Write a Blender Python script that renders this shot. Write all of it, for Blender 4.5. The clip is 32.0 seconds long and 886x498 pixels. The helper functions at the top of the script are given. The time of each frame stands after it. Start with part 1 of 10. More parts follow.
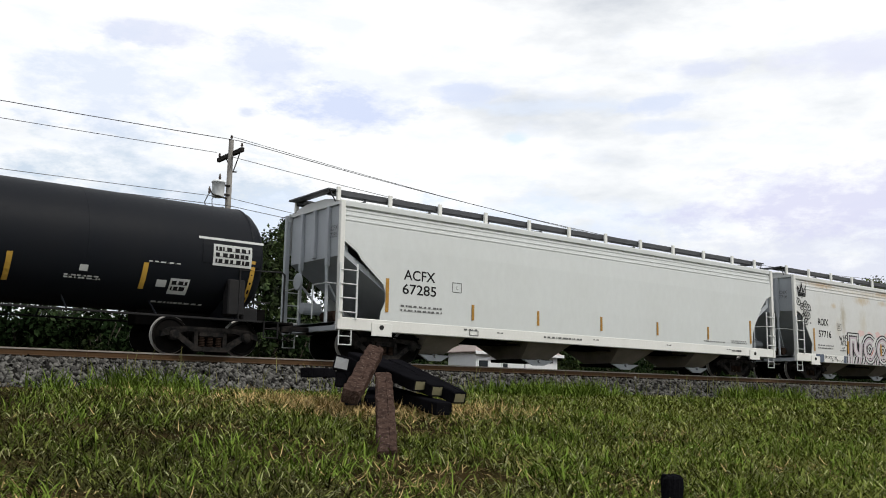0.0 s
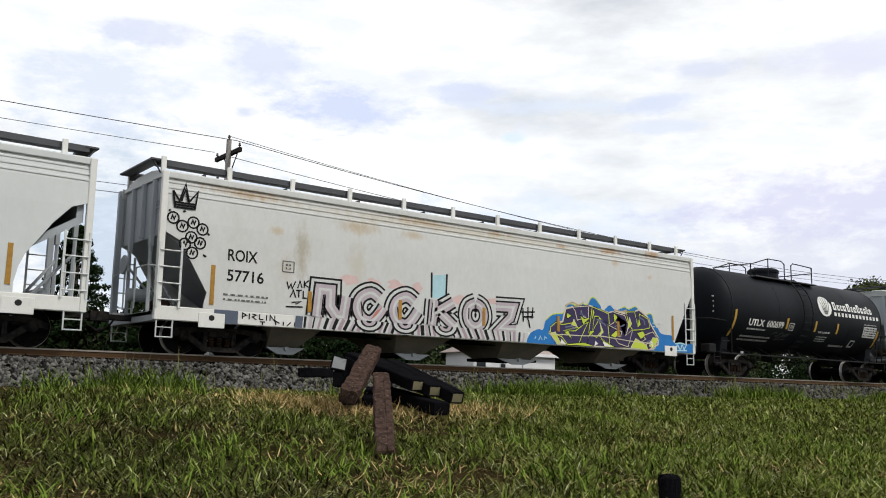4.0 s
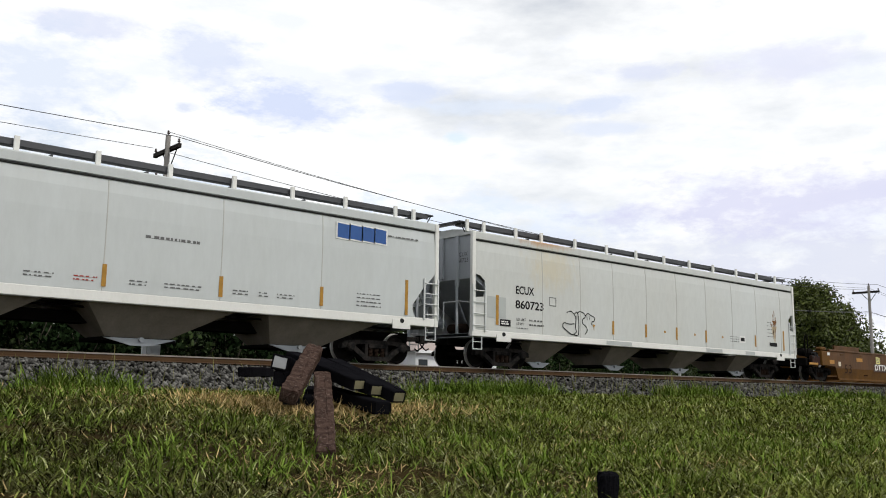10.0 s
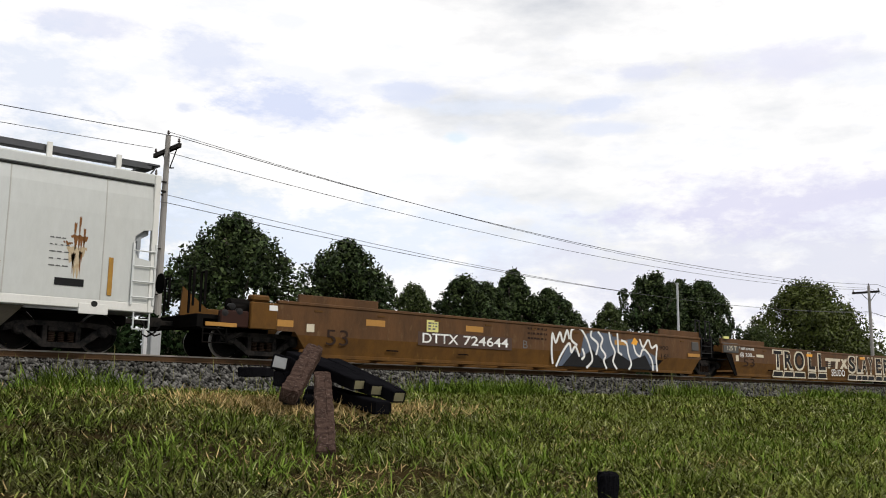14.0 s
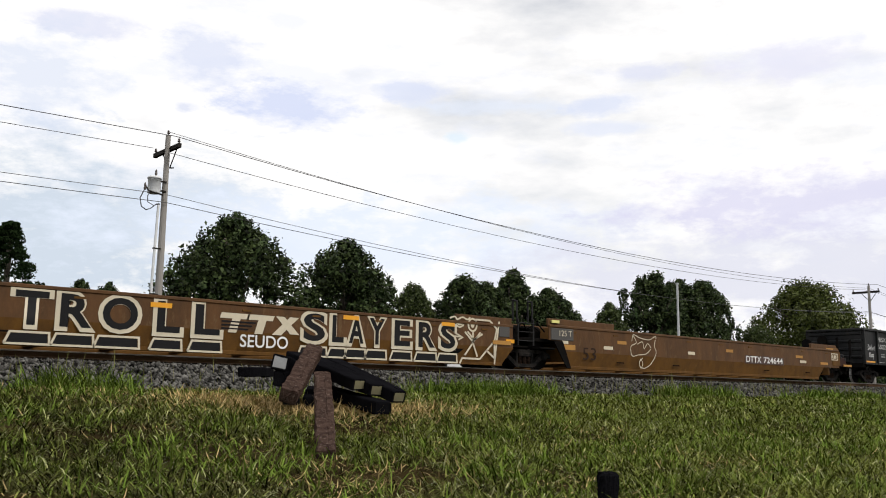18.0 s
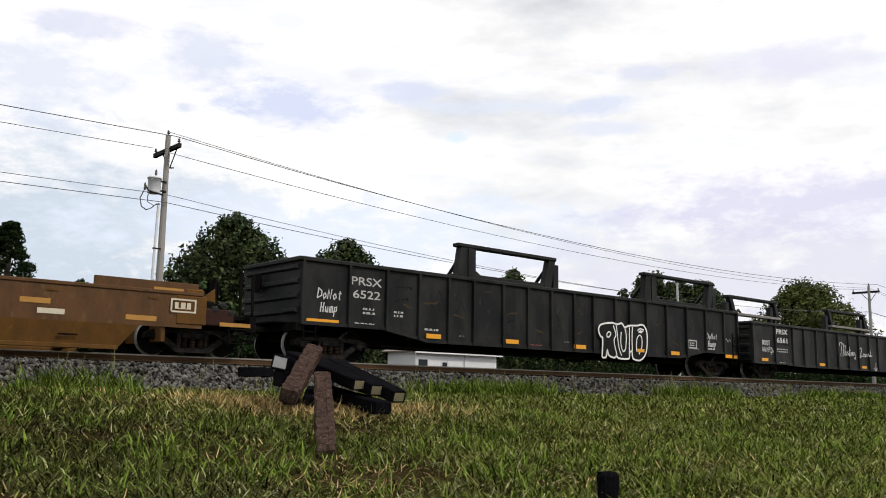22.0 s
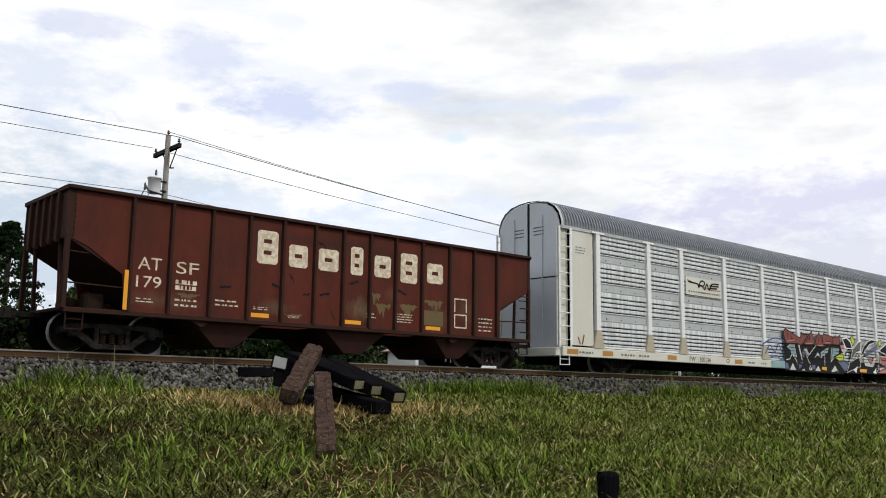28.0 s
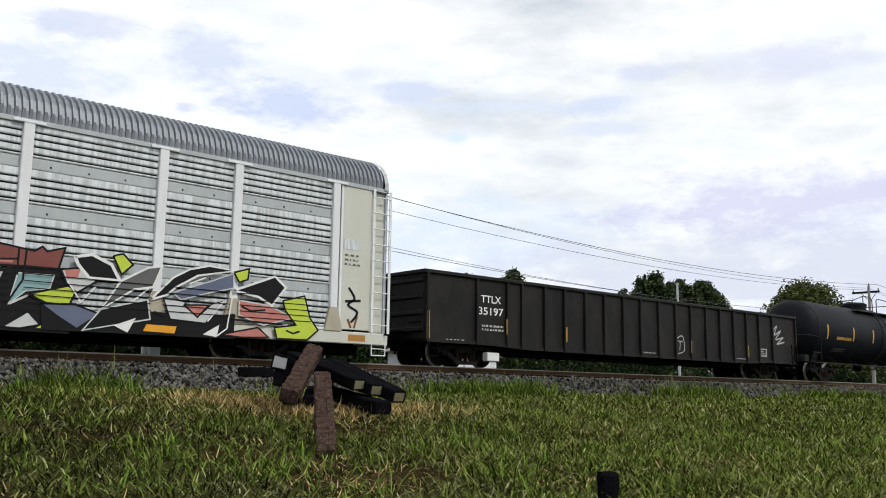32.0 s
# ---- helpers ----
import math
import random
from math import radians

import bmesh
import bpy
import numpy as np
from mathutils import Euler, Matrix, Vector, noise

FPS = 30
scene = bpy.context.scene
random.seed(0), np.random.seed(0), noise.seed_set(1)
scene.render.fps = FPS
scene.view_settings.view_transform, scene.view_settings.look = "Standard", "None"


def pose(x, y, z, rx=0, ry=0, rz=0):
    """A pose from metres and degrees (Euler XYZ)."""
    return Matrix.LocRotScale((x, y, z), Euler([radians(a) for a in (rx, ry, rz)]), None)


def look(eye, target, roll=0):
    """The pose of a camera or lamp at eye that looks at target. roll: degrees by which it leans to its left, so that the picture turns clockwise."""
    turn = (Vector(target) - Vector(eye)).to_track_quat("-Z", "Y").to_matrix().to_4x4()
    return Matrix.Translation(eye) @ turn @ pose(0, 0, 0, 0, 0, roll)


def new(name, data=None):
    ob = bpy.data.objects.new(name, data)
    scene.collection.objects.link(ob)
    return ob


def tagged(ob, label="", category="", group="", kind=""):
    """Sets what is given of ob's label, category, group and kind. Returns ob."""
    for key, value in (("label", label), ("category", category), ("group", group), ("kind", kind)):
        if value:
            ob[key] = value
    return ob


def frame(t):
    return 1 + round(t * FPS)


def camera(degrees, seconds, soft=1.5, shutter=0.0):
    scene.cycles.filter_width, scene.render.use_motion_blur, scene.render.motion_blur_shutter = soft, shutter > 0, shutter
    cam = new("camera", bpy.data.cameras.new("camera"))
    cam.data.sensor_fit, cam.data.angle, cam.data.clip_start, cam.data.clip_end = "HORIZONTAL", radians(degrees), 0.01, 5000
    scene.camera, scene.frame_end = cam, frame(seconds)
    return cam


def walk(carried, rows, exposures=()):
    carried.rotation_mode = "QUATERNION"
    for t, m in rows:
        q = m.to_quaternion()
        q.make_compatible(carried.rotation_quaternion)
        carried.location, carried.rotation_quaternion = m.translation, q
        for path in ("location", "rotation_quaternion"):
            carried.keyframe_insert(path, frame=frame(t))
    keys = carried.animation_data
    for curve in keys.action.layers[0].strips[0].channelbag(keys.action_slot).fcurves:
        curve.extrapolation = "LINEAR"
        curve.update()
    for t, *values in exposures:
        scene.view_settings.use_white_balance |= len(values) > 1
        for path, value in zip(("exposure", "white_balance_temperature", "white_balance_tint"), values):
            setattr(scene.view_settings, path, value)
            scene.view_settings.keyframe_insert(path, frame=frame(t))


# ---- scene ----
# World: x along the track, y away from the viewer, z = 0 on top of the rails.
TRACK = 22.67         # y of the track's centre line
EYE = (0.0, 0.0, -0.855)
LENS = 52.0


def aim(yaw, pitch, roll):
    """A camera pose from its turn to the right of +y, its tilt up and its lean, in degrees."""
    a, b = radians(yaw), radians(pitch)
    ahead = Vector((math.sin(a) * math.cos(b), math.cos(a) * math.cos(b), math.sin(b)))
    return look(EYE, Vector(EYE) + 10 * ahead, roll)


cam = camera(LENS, 32.0, soft=1.0)
walk(cam, [
    (0.0, aim(37.639, 9.034, 1.007)), (3.5, aim(37.639, 9.034, 1.007)), (4.5, aim(37.994, 9.032, 1.030)),
    (5.5, aim(39.412, 9.028, 1.124)), (6.0, aim(41.553, 9.075, 0.851)), (6.5, aim(41.446, 9.031, 0.795)),
    (32.0, aim(41.446, 9.031, 0.795))],
     # the picture warms while brown and black cars fill it, and cools on white and silver ones
     exposures=[(0.0, 0.0, 6420, 9.0), (3.5, 0.0, 6400, 9.0), (12.5, 0.0, 6450, 9.5), (14.5, 0.0, 6600, 10.5), (21.0, 0.0, 6600, 10.5), (25.0, 0.0, 6570, 10.3), (28.0, -0.03, 6480, 9.5), (29.5, -0.04, 6300, 8.5), (32.0, -0.03, 6300, 8.5)])

# ---- light ----
SUN_EL, SUN_AZ = radians(48), radians(160)     # azimuth clockwise from +y
world = bpy.data.worlds.new("world")
scene.world = world
world.use_nodes = True
wn, wl = world.node_tree.nodes, world.node_tree.links
wn.clear()
sky = wn.new("ShaderNodeTexSky")
sky.sky_type, sky.sun_disc, sky.sun_elevation, sky.sun_rotation = "NISHITA", False, SUN_EL, SUN_AZ
sky.air_density, sky.dust_density = 1.0, 2.0
coord = wn.new("ShaderNodeTexCoord")
def sky_noise(scale, rise, shift, detail=9, roughness=0.58):
    """Cloud texture over the dome, flattened towards the horizon."""
    flat = wn.new("ShaderNodeMapping")
    flat.inputs["Scale"].default_value, flat.inputs["Location"].default_value = (1.0, 1.0, rise), shift
    wl.new(coord.outputs["Generated"], flat.inputs[0])
    tex = wn.new("ShaderNodeTexNoise")
    tex.inputs["Scale"].default_value, tex.inputs["Detail"].default_value, tex.inputs["Roughness"].default_value = scale, detail, roughness
    wl.new(flat.outputs[0], tex.inputs["Vector"])
    return tex.outputs["Fac"]


def sky_range(value, lo, hi, top):
    r = wn.new("ShaderNodeMapRange")
    r.inputs["From Min"].default_value, r.inputs["From Max"].default_value, r.inputs["To Max"].default_value = lo, hi, top
    wl.new(value, r.inputs["Value"])
    return r.outputs[0]


def sky_mix(factor, a, b):
    m = wn.new("ShaderNodeMix")
    m.data_type = "RGBA"
    wl.new(factor, m.inputs["Factor"])
    for side, v in (("A", a), ("B", b)):
        if isinstance(v, tuple):
            m.inputs[side].default_value = (*v, 1)
        else:
            wl.new(v, m.inputs[side])
    return m.outputs["Result"]


# thin cloud all over, with the blue sky faintly behind it
veil = sky_range(sky_noise(2.6, 3.0, (0.35, 0.1, 0.2)), 0.5, 0.3, 0.5)
heaven = sky_mix(veil, (10.6, 10.6, 10.6), sky.outputs[0])
wisps = sky_range(sky_noise(7.0, 3.2, (0.7, 0.4, 0.0), 10, 0.62), 0.5, 0.36, 0.4)
heaven = sky_mix(wisps, heaven, (7.9, 8.5, 10.0))
# grey-blue undersides of the nearer clouds: direction, bearing, half width, half height, colour, strength
ragged = sky_noise(13.0, 2.4, (0.2, 0.9, 0.4), 8, 0.65)
for at, bearing, half, tall, tint, strength in (
        ((0.325, 0.93, 0.15), 19.3, 0.25, 0.1, (6.5, 7.4, 8.5), 1.0), ((0.57, 0.799, 0.16), 35.5, 0.3, 0.05, (8.2, 9.0, 10.4), 0.9),
        ((0.87, 0.47, 0.12), 61.6, 0.32, 0.06, (7.8, 8.0, 9.1), 0.9), ((0.872, 0.448, 0.198), 62.8, 0.16, 0.033, (7.4, 7.4, 9.3), 0.85),
        ((0.3, 0.884, 0.358), 18.7, 0.065, 0.013, (7.0, 7.4, 9.3), 0.65), ((0.416, 0.844, 0.339), 26.2, 0.055, 0.03, (6.6, 7.3, 9.4), 0.65),
        ((0.265, 0.915, 0.304), 16.2, 0.085, 0.045, (6.9, 7.7, 9.4), 0.65), ((0.5, 0.811, 0.304), 31.6, 0.068, 0.022, (6.3, 7.1, 9.6), 0.8),
        ((0.604, 0.728, 0.324), 39.7, 0.042, 0.012, (7.0, 7.7, 9.7), 0.7), ((0.68, 0.666, 0.308), 45.6, 0.08, 0.01, (8.0, 8.7, 10.0), 0.7),
        ((0.744, 0.593, 0.307), 51.4, 0.04, 0.011, (7.1, 7.8, 9.7), 0.7), ((0.761, 0.554, 0.338), 54.0, 0.04, 0.009, (7.4, 7.8, 9.5), 0.7),
        ((0.402, 0.868, 0.291), 24.8, 0.014, 0.006, (6.8, 7.4, 9.2), 0.7), ((0.838, 0.43, 0.337), 62.9, 0.08, 0.02, (8.1, 8.2, 9.7), 0.7),
        ((0.645, 0.713, 0.275), 42.1, 0.017, 0.009, (7.4, 8.9, 10.2), 0.7), ((0.757, 0.589, 0.282), 52.1, 0.05, 0.009, (7.9, 8.5, 10.0), 0.7)):
    spot = wn.new("ShaderNodeMapping")
    spot.vector_type = "TEXTURE"
    spot.inputs["Location"].default_value, spot.inputs["Rotation"].default_value = at, (0, 0, -radians(bearing))
    spot.inputs["Scale"].default_value = (half, 3.0, tall)
    wl.new(coord.outputs["Generated"], spot.inputs[0])
    off = wn.new("ShaderNodeVectorMath")
    off.operation = "LENGTH"
    wl.new(spot.outputs[0], off.inputs[0])
    edge = wn.new("ShaderNodeMath")
    edge.operation = "MULTIPLY_ADD"
    edge.inputs[1].default_value = 3.2
    wl.new(ragged, edge.inputs[0])
    wl.new(off.outputs["Value"], edge.inputs[2])
    heaven = sky_mix(sky_range(edge.outputs[0], 2.7, 2.0, strength), heaven, tint)
bg = wn.new("ShaderNodeBackground")
bg.inputs["Strength"].default_value = 0.1
wl.new(heaven, bg.inputs["Color"])
wout = wn.new("ShaderNodeOutputWorld")
wl.new(bg.outputs[0], wout.inputs[0])

sun = new("sun", bpy.data.lights.new("sun", "SUN"))
sun.data.energy, sun.data.angle, sun.data.color = 2.0, radians(6), (1.0, 0.95, 0.87)
toward = Vector((math.sin(SUN_AZ) * math.cos(SUN_EL), math.cos(SUN_AZ) * math.cos(SUN_EL), math.sin(SUN_EL)))
sun.matrix_world = look(toward * 50, (0, 0, 0))

# ---- materials ----
def mat(name, base, second=None, rough=0.7, metal=0.0, grain=18.0, patch=1.3, amount=0.5, bump=0.15, bump_scale=60.0,
        third=None, third_at=0.62, streak=1.0, vary=0.0, island=False, space="Object", random_tone=0.0, sharp=0.16, spec=0.3, spots=()):
    """A surface of a base colour, broken up by fine grain and by larger patches of a second and a third colour.
    streak over 1 draws the patches out downwards, as rain does with rust and dirt."""
    m = bpy.data.materials.new(name)
    m.use_nodes = True
    n, l = m.node_tree.nodes, m.node_tree.links
    bsdf = n["Principled BSDF"]
    tc = n.new("ShaderNodeTexCoord")
    mp = n.new("ShaderNodeMapping")
    mp.inputs["Scale"].default_value = (1, 1, 1 / streak)
    l.new(tc.outputs[space], mp.inputs[0])
    vec = mp.outputs[0]
    if random_tone or island:
        info = n.new("ShaderNodeObjectInfo")
        shift = n.new("ShaderNodeVectorMath")
        shift.operation = "ADD"
        rnd = n.new("ShaderNodeMath")
        rnd.operation = "MULTIPLY"
        rnd.inputs[1].default_value = 37.0
        l.new(info.outputs["Random"], rnd.inputs[0])
        l.new(mp.outputs[0], shift.inputs[0])
        l.new(rnd.outputs[0], shift.inputs[1])
        vec = shift.outputs[0]

    def noise_tex(scale, detail=4.0, roughness=0.6):
        t = n.new("ShaderNodeTexNoise")
        t.inputs["Scale"].default_value, t.inputs["Detail"].default_value = scale, detail
        t.inputs["Roughness"].default_value = roughness
        l.new(vec, t.inputs["Vector"])
        return t.outputs["Fac"]

    def mix(fac, a, b, blend="MIX"):
        x = n.new("ShaderNodeMix")
        x.data_type, x.blend_type = "RGBA", blend
        for s, v in (("Factor", fac), ("A", a), ("B", b)):
            if isinstance(v, (int, float)):
                x.inputs[s].default_value = v
            elif isinstance(v, tuple):
                x.inputs[s].default_value = (*v, 1)
            else:
                l.new(v, x.inputs[s])
        return x.outputs["Result"]

    def ramp(v, lo, hi, top=1.0):
        r = n.new("ShaderNodeMapRange")
        r.inputs["From Min"].default_value, r.inputs["From Max"].default_value = lo, hi
        r.inputs["To Max"].default_value = top
        l.new(v, r.inputs["Value"])
        return r.outputs[0]

    second = second or tuple(c * 0.72 for c in base)
    col = mix(ramp(noise_tex(patch, 6.0), 0.5 - sharp, 0.5 + sharp, amount), base, second)
    if third:
        col = mix(ramp(noise_tex(patch * 2.3, 8.0, 0.7), third_at, third_at + 0.1, 0.9), col, third)
    fine = noise_tex(grain, 5.0, 0.7)
    col = mix(0.5 * min(1.0, amount), col, mix(fine, tuple(c * 0.55 for c in base), tuple(min(1, c * 1.35) for c in base)), "MIX") if amount else col
    # rust and dirt stains, each an uneven oval on the side: x, z, half width, half height, colour, strength
    for sx, sz, rx, rz, tint, strength in spots:
        at = n.new("ShaderNodeMapping")
        at.vector_type = "TEXTURE"
        at.inputs["Location"].default_value, at.inputs["Scale"].default_value = (sx, 0, sz), (rx, 1e4, rz)
        l.new(tc.outputs["Object"], at.inputs[0])
        far = n.new("ShaderNodeVectorMath")
        far.operation = "LENGTH"
        l.new(at.outputs[0], far.inputs[0])
        rag = n.new("ShaderNodeMath")
        rag.operation = "MULTIPLY_ADD"
        rag.inputs[1].default_value = 2.4
        l.new(noise_tex(5.0, 8.0, 0.75), rag.inputs[0])
        l.new(far.outputs["Value"], rag.inputs[2])
        edge = n.new("ShaderNodeMapRange")
        edge.inputs["From Min"].default_value, edge.inputs["From Max"].default_value = 2.2, 1.35
        edge.inputs["To Max"].default_value = strength
        l.new(rag.outputs[0], edge.inputs["Value"])
        col = mix(edge.outputs[0], col, tint)
    if random_tone:
        tone = n.new("ShaderNodeHueSaturation")
        r = n.new("ShaderNodeMapRange")
        r.inputs["To Min"].default_value, r.inputs["To Max"].default_value = 1 - random_tone, 1 + random_tone
        l.new(info.outputs["Random"], r.inputs["Value"])
        l.new(r.outputs[0], tone.inputs["Value"])
        l.new(col, tone.inputs["Color"])
        col = tone.outputs[0]
    if vary:
        geo = n.new("ShaderNodeNewGeometry")
        tone2 = n.new("ShaderNodeHueSaturation")
        r = n.new("ShaderNodeMapRange")
        r.inputs["To Min"].default_value, r.inputs["To Max"].default_value = 1 - vary, 1 + vary
        l.new(geo.outputs["Random Per Island"], r.inputs["Value"])
        l.new(r.outputs[0], tone2.inputs["Value"])
        l.new(col, tone2.inputs["Color"])
        col = tone2.outputs[0]
    l.new(col, bsdf.inputs["Base Color"])
    rr = n.new("ShaderNodeMapRange")
    rr.inputs["To Min"].default_value, rr.inputs["To Max"].default_value = max(0.05, rough - 0.12), min(1, rough + 0.12)
    l.new(fine, rr.inputs["Value"])
    l.new(rr.outputs[0], bsdf.inputs["Roughness"])
    bsdf.inputs["Metallic"].default_value = metal
    bsdf.inputs["Specular IOR Level"].default_value = spec
    if bump:
        b = n.new("ShaderNodeBump")
        b.inputs["Strength"].default_value, b.inputs["Distance"].default_value = bump, 0.02
        l.new(noise_tex(bump_scale, 3.0), b.inputs["Height"])
        l.new(b.outputs[0], bsdf.inputs["Normal"])
    return m


